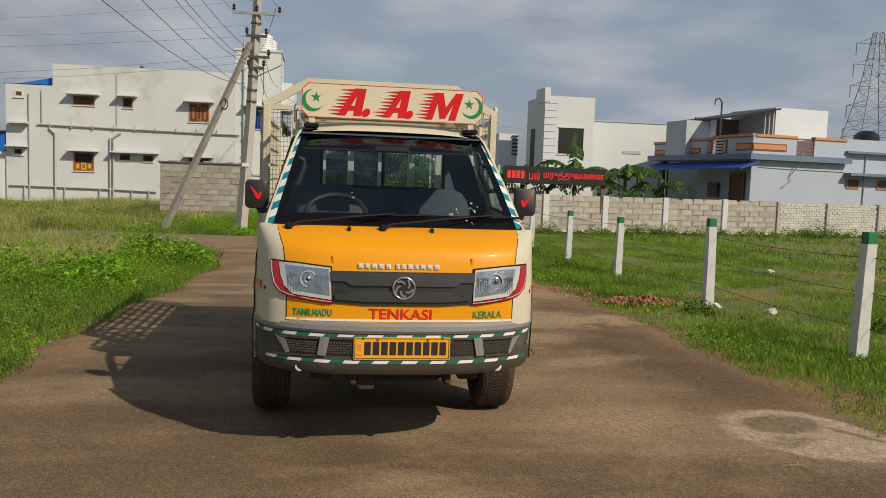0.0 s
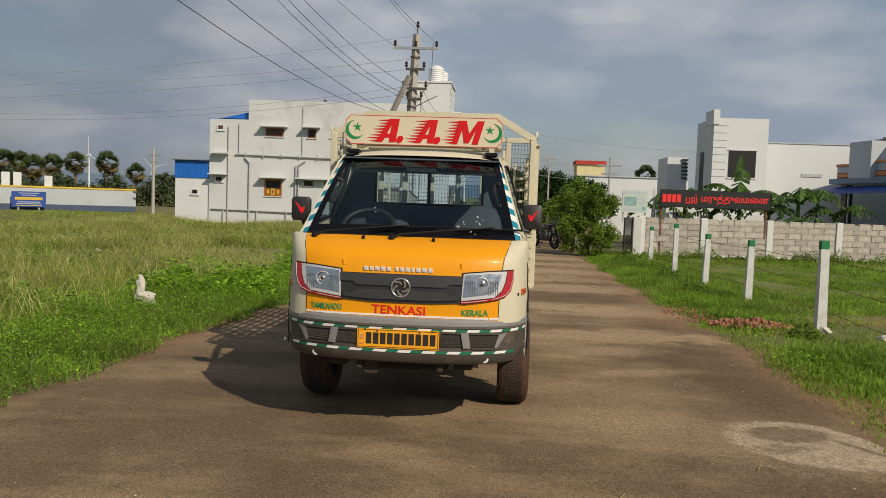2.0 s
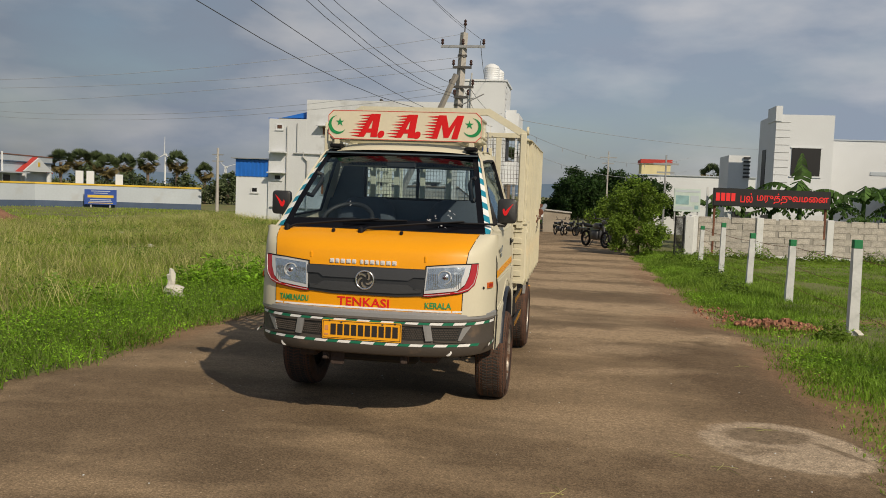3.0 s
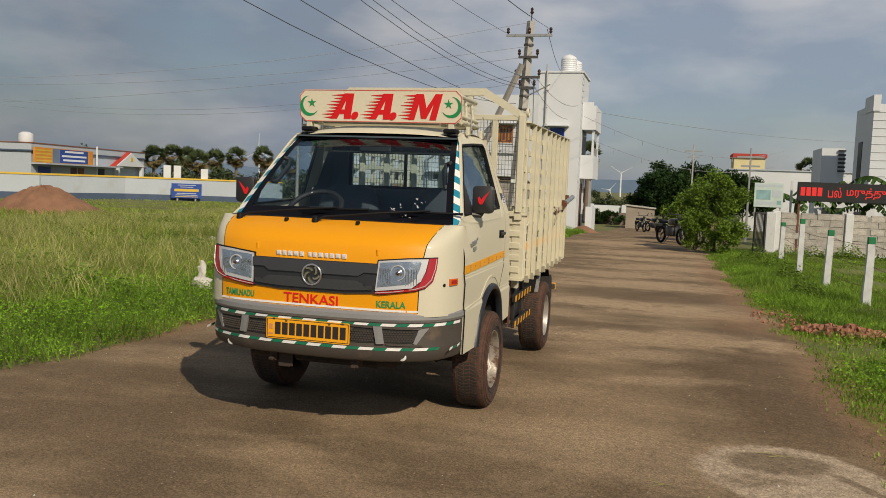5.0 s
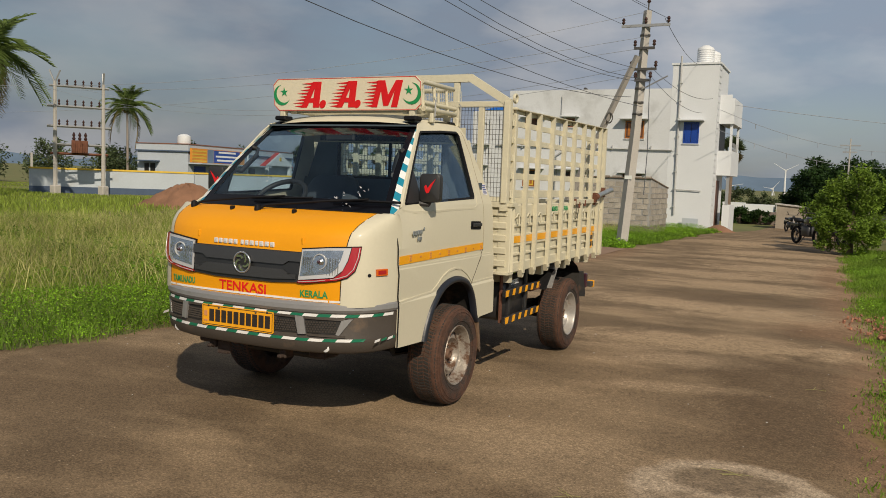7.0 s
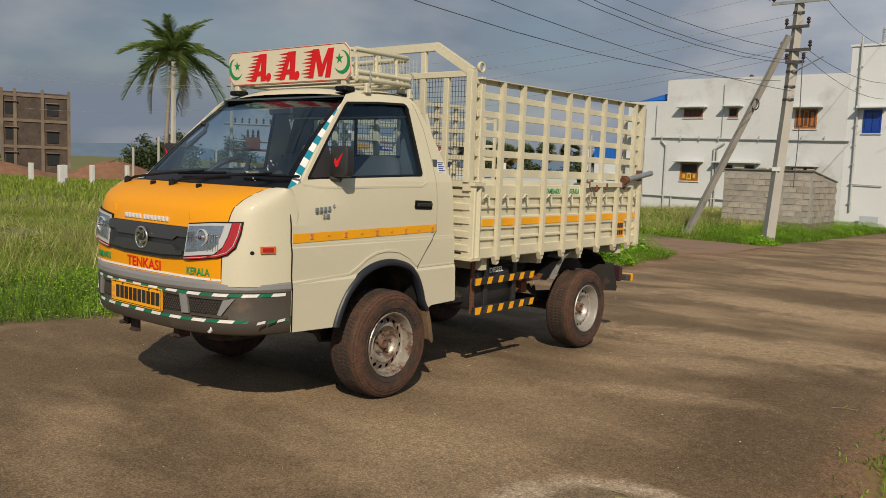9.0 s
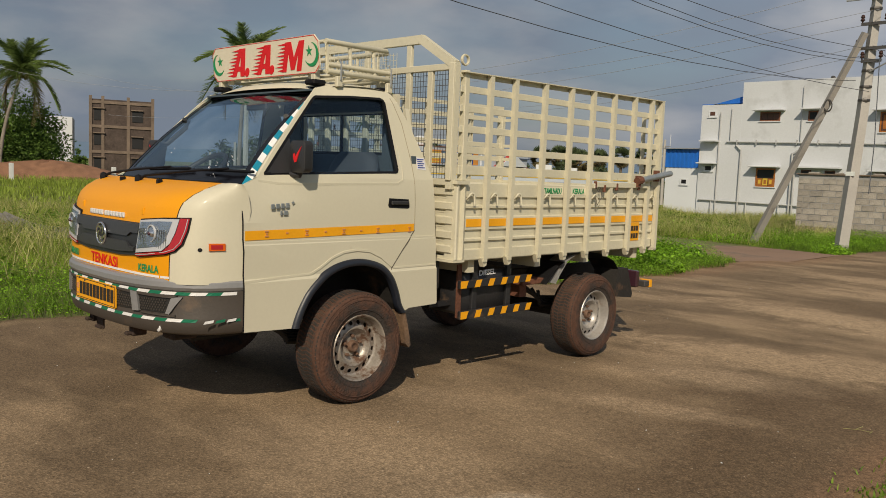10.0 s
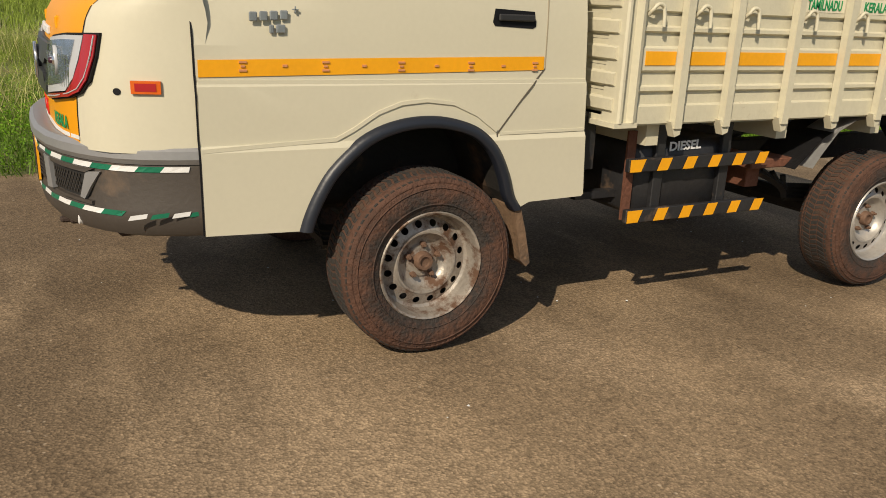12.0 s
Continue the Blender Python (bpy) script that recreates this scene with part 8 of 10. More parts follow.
part("low_frontage", boxes(((7.2, 28.0, -0.6), (9.3, 28.6, 1.45)), ((9.2, 28.2, -0.6), (11.2, 28.8, 1.15))), M["white_plain"], bx)
part("low_opening", boxes(((7.5, 27.96, 0.0), (8.2, 28.0, 1.2)), ((8.6, 27.96, 0.3), (9.0, 28.0, 1.1))), M["grille_mid"], bx)

# ---- pale blue house ----
bh = thing("pale_blue_house", "pale blue flat-roofed house with orange trimmed parapet", "house", at=(15.9, 23.7, 0), turn=9)
part("front_wall", box((0.0, 0.0, -0.6), (4.45, 0.22, 2.60)), M["blue_house"], bh, "pale blue front wall")
part("inner_wall", box((1.6, 0.22, -0.6), (4.45, 5.64, 2.60)), M["blue_house"], bh, "pale blue porch wall")
part("end_wall", box((4.45, 0.12, -0.6), (9.5, 7.0, 3.62)), M["blue_house"], bh, "plain pale blue end wall")
part("roof_slab", box((0.02, 0.02, 2.60), (4.45, 6.75, 2.84)), M["blue_house"], bh)
part("cornice", boxes(((-0.28, -0.28, 2.62), (4.52, 0.02, 2.84)), ((-0.28, 0.02, 2.62), (0.02, 6.9, 2.84))), M["blue_trim"], bh, "slate blue cornice")
for y0, y1, zt in ((0.0, 1.83, 3.52), (2.48, 4.41, 3.46), (5.54, 6.79, 3.38)):
    part("porch_parapet", box((0.0, y0, 2.84), (0.14, y1, zt)), M["blue_house"], bh)
    part("parapet_cap", box((-0.05, y0 - 0.02, zt), (0.19, y1 + 0.02, zt + 0.09)), M["orange_trim"], bh, "orange parapet cap")
    part("cap_line", box((-0.052, y0, zt - 0.03), (-0.002, y1, zt)), M["brown_trim"], bh)
part("parapet_cap", box((-0.05, 1.85, 3.52), (0.19, 2.46, 3.60)), M["orange_trim"], bh, "orange parapet cap")
for x0, x1 in ((0.14, 2.03), (2.88, 4.45)):
    part("front_parapet", box((x0, 0.0, 2.84), (x1, 0.14, 3.50)), M["blue_house"], bh)
    part("parapet_cap", box((x0 - 0.02, -0.05, 3.50), (x1, 0.19, 3.60)), M["orange_trim"], bh, "orange parapet cap")
for y0, y1, z0, z1 in ((5.6, 6.7, 2.86, 3.10), (3.3, 4.28, 2.90, 3.14), (2.50, 2.80, 2.88, 3.40), (1.53, 1.81, 2.88, 3.42), (0.0, 0.98, 2.98, 3.26)):
    part("trim_frame", box((-0.03, y0, z0), (0.0, y1, z1)), M["brown_trim"], bh)
    part("trim_panel", box((-0.045, y0 + 0.05, z0 + 0.05), (-0.03, y1 - 0.05, z1 - 0.05)), M["orange_trim"], bh, "orange trim panel")
part("trim_frame", box((0.0, -0.03, 2.98), (1.55, 0.0, 3.26)), M["brown_trim"], bh)
part("trim_panel", box((0.0, -0.045, 3.03), (1.50, -0.03, 3.21)), M["orange_trim"], bh, "orange trim panel")
for i in range(5):
    part("rail_bar", box((2.06, 0.04, 2.92 + i * 0.135), (2.86, 0.09, 2.98 + i * 0.135)), M["brown_trim"], bh)
    part("rail_bar", box((0.05, 4.43, 2.90 + i * 0.12), (0.09, 5.52, 2.95 + i * 0.12)), M["white_plain"], bh)
    part("rail_bar", box((0.05, 1.85, 2.92 + i * 0.12), (0.09, 2.46, 2.97 + i * 0.12)), M["white_plain"], bh)
for y in (1.86, 2.20):
    part("rail_post", box((2.06 + (y - 1.86) * 2.2, 0.05, 2.84), (2.10 + (y - 1.86) * 2.2, 0.08, 3.58)), M["brown_trim"], bh)
part("roof_room", box((3.44, 3.0, 2.84), (6.2, 6.0, 5.0)), M["white_plain"], bh, "white roof room")
part("tank_box", box((-0.27, 4.0, 2.84), (0.88, 5.5, 4.32)), M["pale_wall"], bh, "pale green plastered tank box")
part("tank_box_edge", box((0.88, 3.9, 2.84), (1.15, 5.5, 4.48)), M["white_plain"], bh)
canopy = bmesh.new()
bm_prism(canopy, [(0.55, 4.34), (3.44, 4.88), (3.44, 4.95), (0.55, 4.42)], 2.7, 6.0)
part("roof_canopy", canopy, M["led_black"], bh, "dark sheet roof canopy")
# dark panel added to stand for the shade beneath the canopy
part("canopy_shade", box((1.15, 5.4, 2.84), (3.44, 5.5, 4.6)), M["raw_concrete"], bh)
part("roof_ledge", box((1.15, 2.6, 2.84), (3.44, 2.7, 3.62)), M["white_plain"], bh)
for x in (2.9, 3.12, 3.32):
    part("canopy_post", box((x, 3.0, 2.84), (x + 0.05, 3.05, 4.8)), M["pipe"], bh)
part("roof_pipe", tube([(0.07, 2.15, 3.5), (0.07, 2.15, 4.95), (-0.02, 2.2, 5.1), (-0.16, 2.25, 5.05), (-0.2, 2.25, 4.85)], 0.035, 6), M["iron"], bh)
aw = bmesh.new()
bm_prism(aw, [(-0.85, 2.22), (0.0, 2.50), (0.0, 2.56), (-0.85, 2.29)], -0.45, 7.3)
for v in aw.verts:
    v.co.z -= 0.012 * max(0.0, v.co.y - 3.0)
part("awning", aw, M["awning"], bh, "blue sheet awning over the porch")
part("porch_column", box((0.02, 6.05, -0.6), (0.32, 6.40, 2.62)), M["grille_mid"], bh, "dark porch column")
for y in (7.0, 4.65):
    part("awning_post", tube([(-0.7, y, -0.5), (-0.7, y, 2.26)], 0.04, 6), M["grey_steel"] if y < 5 else M["grille_mid"], bh)
door = part("porch_door", box((1.56, 2.42, -0.5), (1.60, 3.24, 2.10)), M["dark_wood"], bh, "dark timber door")
part("door_frame", boxes(((1.53, 2.34, -0.5), (1.58, 2.42, 2.18)), ((1.53, 3.24, -0.5), (1.58, 3.32, 2.18)), ((1.53, 2.42, 2.10), (1.58, 3.24, 2.18))), M["wood_window"], door)
part("meter_box", box((1.45, 4.0, 1.08), (1.60, 4.7, 1.72), 0.01), M["raw_concrete"], bh, "brown meter box")
part("ledge", box((4.42, -0.14, 3.05), (9.5, 0.12, 3.14)), M["blue_trim"], bh)
part("window_hood", box((4.42, -0.38, 2.16), (9.5, 0.12, 2.27)), M["blue_trim"], bh, "slate blue window hood")
for x in (4.72, 6.27, 7.9):
    w = part("small_window", box((x, 0.08, 1.70), (x + 0.55, 0.13, 2.02)), M["dark_wood"], bh)
    part("window_rim", boxes(((x - 0.04, 0.07, 1.66), (x + 0.59, 0.12, 1.70)), ((x - 0.04, 0.07, 1.70), (x, 0.12, 2.02)), ((x + 0.55, 0.07, 1.70), (x + 0.59, 0.12, 2.02))), M["orange_trim"], w)
part("wall_pipe", tube([(5.55, 0.08, 3.0), (5.55, 0.08, 0.2)], 0.025, 6), M["pipe"], bh)
part("loose_cable", tube([(2.3, -0.06, 2.95), (2.1, -0.3, 2.62), (1.75, -0.06, 2.05), (1.8, -0.06, 1.85), (1.45, -0.06, 1.6)], 0.02, 5), M["grey_steel"], bh)
part("conduit", tube([(0.3, -0.03, 2.35), (1.5, -0.03, 2.32), (4.4, -0.03, 2.30)], 0.012, 5), M["pipe"], bh)
part("roof_tank", lathe([(0.0, 0.0), (0.48, 0.0), (0.52, 0.1), (0.5, 0.35), (0.3, 0.52), (0.0, 0.56)], (7.4, 2.0, 3.62), "z", 16), M["led_black"], bh, "black roof tank", smooth=40)

# ---- houses further along the lane ----
cr = thing("cream_house", "far cream upper room with a red roof edge", "house")
part("upper_room", box((8.3, 85, -1.2), (11.35, 89, 5.55)), M["cream_wall"], cr)
part("red_edge", box((8.15, 84.8, 5.55), (11.5, 89.1, 5.97)), M["red_roof"], cr)
wl = thing("white_low_house", "long low white house behind the yard trees", "house")
part("wall", box((6.3, 60, -1.3), (15.0, 64, 3.50)), M["white_plain"], wl)
part("coping", box((6.2, 59.9, 3.50), (15.1, 64.1, 3.58)), M["pale_wall"], wl)
part("step_wall", box((5.2, 59.7, -1.3), (6.3, 60.4, 2.4)), M["white_plain"], wl)
sb = thing("block_store", "small plastered grey store at the lane's end", "shed")
part("wall", prism([(-0.95, -1.4), (1.0, -1.4), (1.0, 0.36), (-0.95, 0.52)], 54.0, 56.0), M["soil_grey"], sb)
part("roof_slab", prism([(-1.05, 0.53), (1.1, 0.36), (1.1, 0.43), (-1.05, 0.60)], 53.9, 56.1), M["concrete"], sb)
lw = thing("lane_end_wall", "dark overgrown low wall at the lane's end", "wall")
part("wall", box((-7.0, 60.0, -1.4), (-1.2, 60.3, -0.15)), M["block_base"], lw)
ws = thing("far_white_sheds", "long white sheds beyond the lane's end", "shed")
part("shed_wall", boxes(((-8.0, 75, -1.4), (-5.2, 77, 0.22)), ((-5.1, 75.5, -1.4), (-2.6, 77, 0.12)), ((-2.4, 75.2, -1.4), (0.5, 77, 0.20))), M["white_plain"], ws)
for x, y, h in ((3.15, 43.9, 5.25), (4.9, 28.6, 3.75)):
    pl = thing("lane_pole", "distant concrete utility pole with short arms", "utility pole", "lane poles", at=(x, y, float(land(x, y)) - 0.05))
    part("shaft", tube([(0, 0, 0), (0, 0, h)], 0.05 if y < 30 else 0.07, 5, 0.035), M["grey_steel"] if y < 30 else M["pole_concrete"], pl)
    part("arm", boxes(((-0.5, -0.03, h - 0.4), (0.5, 0.03, h - 0.33)), ((-0.35, -0.03, h - 0.75), (0.35, 0.03, h - 0.68))), M["grey_steel"], pl)
ms = thing("builders_heap", "heap of sand and a leaning grey sheet by the white house", "sand heap")
part("sand", lathe([(0.0, 0.36), (0.25, 0.28), (0.6, 0.10), (0.95, -0.05)], (-1.75, 32.0, -0.45), "z", 18), M["soil_red"], ms, smooth=50)
part("sheet", box((-3.37, 32.40, -0.55), (-2.69, 32.45, 0.09)), M["pale_wall"], ms)

# ---- pylon and wind turbines ----
py = thing("lattice_pylon", "tall grey lattice power pylon far off", "pylon", at=(70.6, 91.7, -0.2), turn=-8)
pb = bmesh.new()
def half(z):
    return float(np.interp(z, [0, 10, 16, 21, 22.3], [4.2, 2.3, 1.15, 0.6, 0.45]))
lv = [0, 3, 6, 9, 11, 13, 15, 17, 19, 21, 22.3]
for a, b in zip(lv, lv[1:]):
    ha, hbq = half(a), half(b)
    cs = ((-1, -1), (1, -1), (1, 1), (-1, 1))
    for i in range(4):
        c, d = cs[i], cs[(i + 1) % 4]
        bm_tube(pb, [(c[0] * ha, c[1] * ha, a), (c[0] * hbq, c[1] * hbq, b)], 0.07, 4)
        bm_tube(pb, [(c[0] * ha, c[1] * ha, a), (d[0] * hbq, d[1] * hbq, b)], 0.03, 4)
        bm_tube(pb, [(d[0] * ha, d[1] * ha, a), (c[0] * hbq, c[1] * hbq, b)], 0.03, 4)
        bm_tube(pb, [(c[0] * hbq, c[1] * hbq, b), (d[0] * hbq, d[1] * hbq, b)], 0.03, 4)
part("lattice", pb, M["pylon_steel"], py)
for z, w in ((9.9, 3.7), (12.9, 3.4), (15.5, 3.1), (18.2, 2.9), (20.9, 2.7)):
    ab = bmesh.new()
    for s in (-1, 1):
        bm_tube(ab, [(s * 0.5, 0, z + 0.8), (s * w, 0, z)], 0.05, 4)
        bm_tube(ab, [(s * 0.5, 0, z - 0.1), (s * w, 0, z)], 0.05, 4)
        bm_tube(ab, [(s * w, 0, z), (s * w, 0, z - 1.6)], 0.07, 4)
    part("pylon_arm", ab, M["pylon_steel"], py)
for (x, y, z, r, ph) in ((-14.9, 294.8, 8.6, 4.4, 0.5), (-18.6, 294.6, 2.3, 3.2, 0.9), (-32, 293, 2.8, 4.0, 0.2), (-140, 258.7, 11.5, 6.0, 1.57), (-121.6, 267.7, 8.0, 5.0, 0.3)):
    tu = thing("wind_turbine", "slim white wind turbine on the far plain", "wind turbine", "far wind turbines", at=(x, y, -0.22))
    part("tower", tube([(0, 0, 0), (0, 0, z)], 0.35, 8, 0.2), M["turbine"], tu)
    for i in range(3):
        a = ph + i * 2 * math.pi / 3
        part("blade", prism([(math.cos(a + d) * rr, z + math.sin(a + d) * rr) for d, rr in ((0.5, 0.3), (0.05, r * 0.3), (0.0, r), (-0.02, r), (-0.06, r * 0.3), (-0.5, 0.3))], -0.6, -0.5), M["turbine"], tu)
    part("nacelle", box((-0.3, -0.6, z - 0.3), (0.3, 0.8, z + 0.3)), M["turbine"], tu)
hl = bmesh.new()
rows = []
rh = random.Random(2)
for i in range(90):
    a = radians(-75 + i * 2.0)
    d = 1900
    h = 10 + 16 * abs(math.sin(i * 0.21 + 0.6)) + 10 * abs(math.sin(i * 0.53)) + rh.uniform(0, 3)
    rows.append((hl.verts.new((math.sin(a) * d, math.cos(a) * d, -5)), hl.verts.new((math.sin(a) * (d + 60), math.cos(a) * (d + 60), h))))
for a, b in zip(rows, rows[1:]):
    hl.faces.new((a[0], b[0], b[1], a[1]))
tagged(obj("backdrop", hl, M["hill"]), "low hills on the horizon, painted in haze blue", "hills", kind="structure")

# ---- across the field: compound wall and office ----
cw = thing("compound_wall", "pale compound wall with yellow coping and dark blue base", "wall", kind="structure")
cpts = [(-39.0, 26.8), (-32.6, 33.2), (-31.0, 38.6), (-27.2, 41.6), (-22.7, 43.7)]
for a, b in zip(cpts, cpts[1:]):
    a, b = Vector((*a, 0)), Vector((*b, 0))
    L = (b - a).length
    ang = math.degrees(math.atan2(b.y - a.y, b.x - a.x))
    for nm, z0, z1, t, m_ in (("wall_base", -0.4, 0.17, 0.14, "navy_base"), ("wall_panel", 0.17, 1.16, 0.11, "pale_wall"), ("coping", 1.16, 1.26, 0.15, "yellow_paint")):
        o = part(nm, box((0, -t, z0), (L, t, z1)), M[m_], cw)
        o.matrix_basis = pose(a.x, a.y, 0, 0, 0, ang)
yb = thing("yellow_notice", "yellow painted notice on the compound wall", "notice", at=(-32.85, 36.95, 0), turn=48)
part("notice_panel", box((-0.75, -0.3, 0.22), (0.75, -0.18, 1.12)), M["yellow_paint"], yb)
part("notice_bars", boxes(*[((-0.6, -0.305, 0.35 + 0.15 * i), (0.6 - 0.1 * (i % 3), -0.3, 0.40 + 0.15 * i)) for i in range(5)]), M["orange_trim"], yb)
of = thing("field_office", "low pale office with a red porch gable and sign boards", "office", at=(-35.0, 35.2, 0), turn=100)
part("wall", box((0.0, 0.0, -0.3), (14.6, 3.8, 2.62)), M["pale_wall"], of, "pale grey-blue wall")
part("roof_band", box((-0.06, -0.06, 2.62), (14.66, 3.86, 3.02)), M["pale_wall"], of)
part("roof_edge", box((-0.12, -0.12, 2.54), (14.72, 3.92, 2.62)), M["navy_base"], of, "dark roof edge line")
part("coping", box((-0.1, -0.1, 3.02), (14.7, 3.9, 3.07)), M["brown_trim"], of)
gable = part("gable", prism([(9.5, 1.93), (11.65, 2.93), (13.8, 1.93)], -0.50, -0.42), M["white_plain"], of, "white porch pediment")
part("gable_badge", box((11.5, -0.53, 2.3), (11.8, -0.50, 2.6)), M["yellow_paint"], gable)
part("red_roof", prism([(9.35, 1.90), (11.65, 2.97), (13.95, 1.90), (13.95, 1.82), (11.65, 2.88), (9.35, 1.82)], -0.42, 1.9), M["red_roof"], of, "red porch roof")
for x in (9.8, 13.5):
    part("porch_pillar", box((x - 0.12, -0.48, -0.3), (x + 0.12, -0.24, 1.9)), M["white_plain"], of)
sign = part("sign_board", box((0.0, -0.28, 1.88), (6.6, -0.14, 2.80)), M["orange_sign"], of, "orange and blue sign board")
for i in range(4):
    part("sign_stripe", box((0.05, -0.29, 1.95 + 0.21 * i), (1.7, -0.28, 2.04 + 0.21 * i)), M["yellow_paint"], sign)
part("sign_patch", box((1.8, -0.292, 1.90), (2.55, -0.28, 2.78)), M["blue_trim"], sign)
part("sign_panel", box((2.6, -0.295, 1.92), (5.9, -0.28, 2.76)), M["board_blue"], sign)
for z, w in ((2.58, 2.2), (2.30, 2.9), (2.04, 2.6)):
    part("text_bar", box((4.25 - w / 2, -0.300, z), (4.25 + w / 2, -0.295, z + 0.12)), M["tape_white"], sign)
part("flag_pole", tube([(6.5, -0.6, -0.2), (6.5, -0.6, 3.15)], 0.06, 6), M["white_plain"], of)
part("porch_slab", box((0.0, -1.0, 1.78), (9.4, -0.02, 1.87)), M["pale_wall"], of)
for x0, x1, m_ in ((0.7, 2.0, "board_blue"), (4.3, 5.0, "dark_wood"), (5.2, 5.9, "brown_trim"), (7.6, 8.6, "dark_open")):
    part("office_door", box((x0, -0.03, -0.2), (x1, 0.0, 1.65)), M[m_], of)
part("office_window", box((-0.03, 2.45, 1.0), (0.0, 3.25, 1.75)), M["dark_open"], of)
part("window_bar", box((-0.035, 2.8, 1.0), (-0.03, 2.9, 1.75)), M["pale_wall"], of)
part("window_hood", box((-0.5, 2.1, 1.86), (0, 3.6, 1.94)), M["navy_base"], of)
part("roof_tank", lathe([(0.0, 0.0), (0.42, 0.0), (0.45, 0.1), (0.42, 0.5), (0.2, 0.62), (0.0, 0.64)], (0.6, 0.7, 3.07), "z", 16), M["tank"], of, "white roof tank", smooth=40)
lp = thing("lane_pole", "slim concrete pole beyond the compound wall", "utility pole", at=(-20.5, 41.3, 0))
part("shaft", tube([(0, 0, -0.4), (0, 0, 3.75)], 0.11, 6, 0.07), M["pole_concrete"], lp)
for z in (2.9, 3.3):
    part("cross_arm", box((-0.35, -0.04, z), (0.35, 0.04, z + 0.07)), M["grey_steel"], lp)
nb = thing("blue_field_board", "blue sign board on posts with pale text bars", "sign", at=(-27.72, 40.35, 0), turn=33)
part("panel", box((-0.92, -0.03, 0.0), (0.92, 0.03, 0.92)), M["board_blue"], nb)
for z0, z1, w, m_ in ((0.80, 0.84, 0.55, "pale_wall"), (0.68, 0.72, 0.40, "pale_wall"), (0.42, 0.58, 0.74, "yellow_paint"), (0.27, 0.32, 0.6, "pale_wall"), (0.17, 0.21, 0.66, "pale_wall"), (0.07, 0.11, 0.70, "yellow_paint")):
    part("text_bar", box((-w, -0.035, z0), (w, -0.03, z1)), M[m_], nb)
for x in (-0.55, 0.55):
    part("leg", box((x - 0.05, 0.03, -0.4), (x + 0.05, 0.1, 0.9)), M["grey_steel"], nb)
for i, (x, y) in enumerate(((-29.46, 40.82), (-28.91, 41.12), (-27.36, 41.82))):
    gp = thing("white_gate_pillar", "square white gate pillar in the compound wall", "pillar", "compound gate pillars", at=(x, y, 0), turn=30)
    part("pillar", box((-0.22, -0.22, -0.4), (0.22, 0.22, 2.05 - 0.15 * (i == 2))), M["white_plain"], gp)
# substation frame
sub = thing("substation_frame", "two-pole transformer stand with steel cross-beams and insulators", "substation")
PA, PB = Vector((-36.25, 26.35, 0)), Vector((-34.75, 28.3, 0))
for p in (PA, PB):
    part("stand_pole", tube([p + Vector((0, 0, -0.3)), p + Vector((0, 0, 6.0))], 0.13, 6, 0.09), M["pole_concrete"], sub)
    part("pole_base", box(p + Vector((-0.22, -0.22, -0.35)), p + Vector((0.22, 0.22, 0.3)), 0.05), M["concrete"], sub)
dAB = (PB - PA).normalized()
for z, ext in ((5.75, 0.3), (4.65, 0.4), (3.55, 0.4), (2.55, 0.25), (2.05, 0.25)):
    bmx = tube([PA - dAB * ext + Vector((0, 0, z)), PB + dAB * ext + Vector((0, 0, z))], 0.07, 4)
    beam = part("cross_beam", bmx, M["rust"] if z < 2.3 else M["grey_steel"], sub)
    if z > 3:
        for i in range(6):
            q = PA.lerp(PB, (i + 0.5) / 6) + Vector((0, 0, z + 0.06))
            part("insulator", lathe([(0.03, 0.0), (0.07, 0.08), (0.03, 0.14), (0.07, 0.22), (0.02, 0.32), (0.0, 0.34)], q, "z", 8), M["porcelain"], beam)
tr = part("transformer", box(Vector((-0.42, -0.3, 2.1)), Vector((0.42, 0.3, 2.8)), 0.01), M["rust"], sub, "rusty brown transformer")
for i in range(7):
    part("cooling_fin", box(Vector((-0.38 + 0.12 * i, -0.42, 2.2)), Vector((-0.35 + 0.12 * i, -0.3, 2.7))), M["rust"], tr)
tr.matrix_basis = pose(-35.45, 27.3, 0, 0, 0, 50)
for i in range(3):
    part("bushing", lathe([(0.05, 0.0), (0.1, 0.1), (0.05, 0.2), (0.09, 0.3), (0.03, 0.45), (0.0, 0.46)], (-0.3 + 0.3 * i, 0, 2.8), "z", 8), M["porcelain"], tr)
for a, b in ((PA, Vector((-0.3, -0.2, 0))), (PA, Vector((0.3, 0.2, 0))), (PB, Vector((-0.3, 0.2, 0))), (PB, Vector((0.3, -0.2, 0)))):
    part("horn", tube([a + Vector((0, 0, 5.9)), a + b * 0.8 + Vector((0, 0, 6.6))], 0.05, 5), M["grey_steel"], sub)
# unfinished block of flats
bf = thing("unfinished_flats", "unfinished three-storey brown block building with bare columns", "building", at=(-60.2, 25.3, 0), turn=67)
bf.matrix_basis = pose(-60.2, 25.6, 0, 0, 0, 67) @ Matrix.Diagonal((0.82, 0.86, 1.0, 1))
part("infill", boxes(((-2.4, 0.05, -0.3), (3.2, 8, 6.0)),), M["brown_block"], bf, "bare brown block infill")
for x in (-2.45, -1.35, 0.95, 3.2):
    part("column", box((x - 0.14, -0.05, -0.3), (x + 0.14, 0.2, 6.25)), M["raw_concrete"], bf)
for z in (1.75, 3.75, 5.65):
    part("floor_beam", box((-2.5, -0.04, z), (3.3, 0.2, z + 0.22)), M["raw_concrete"], bf)
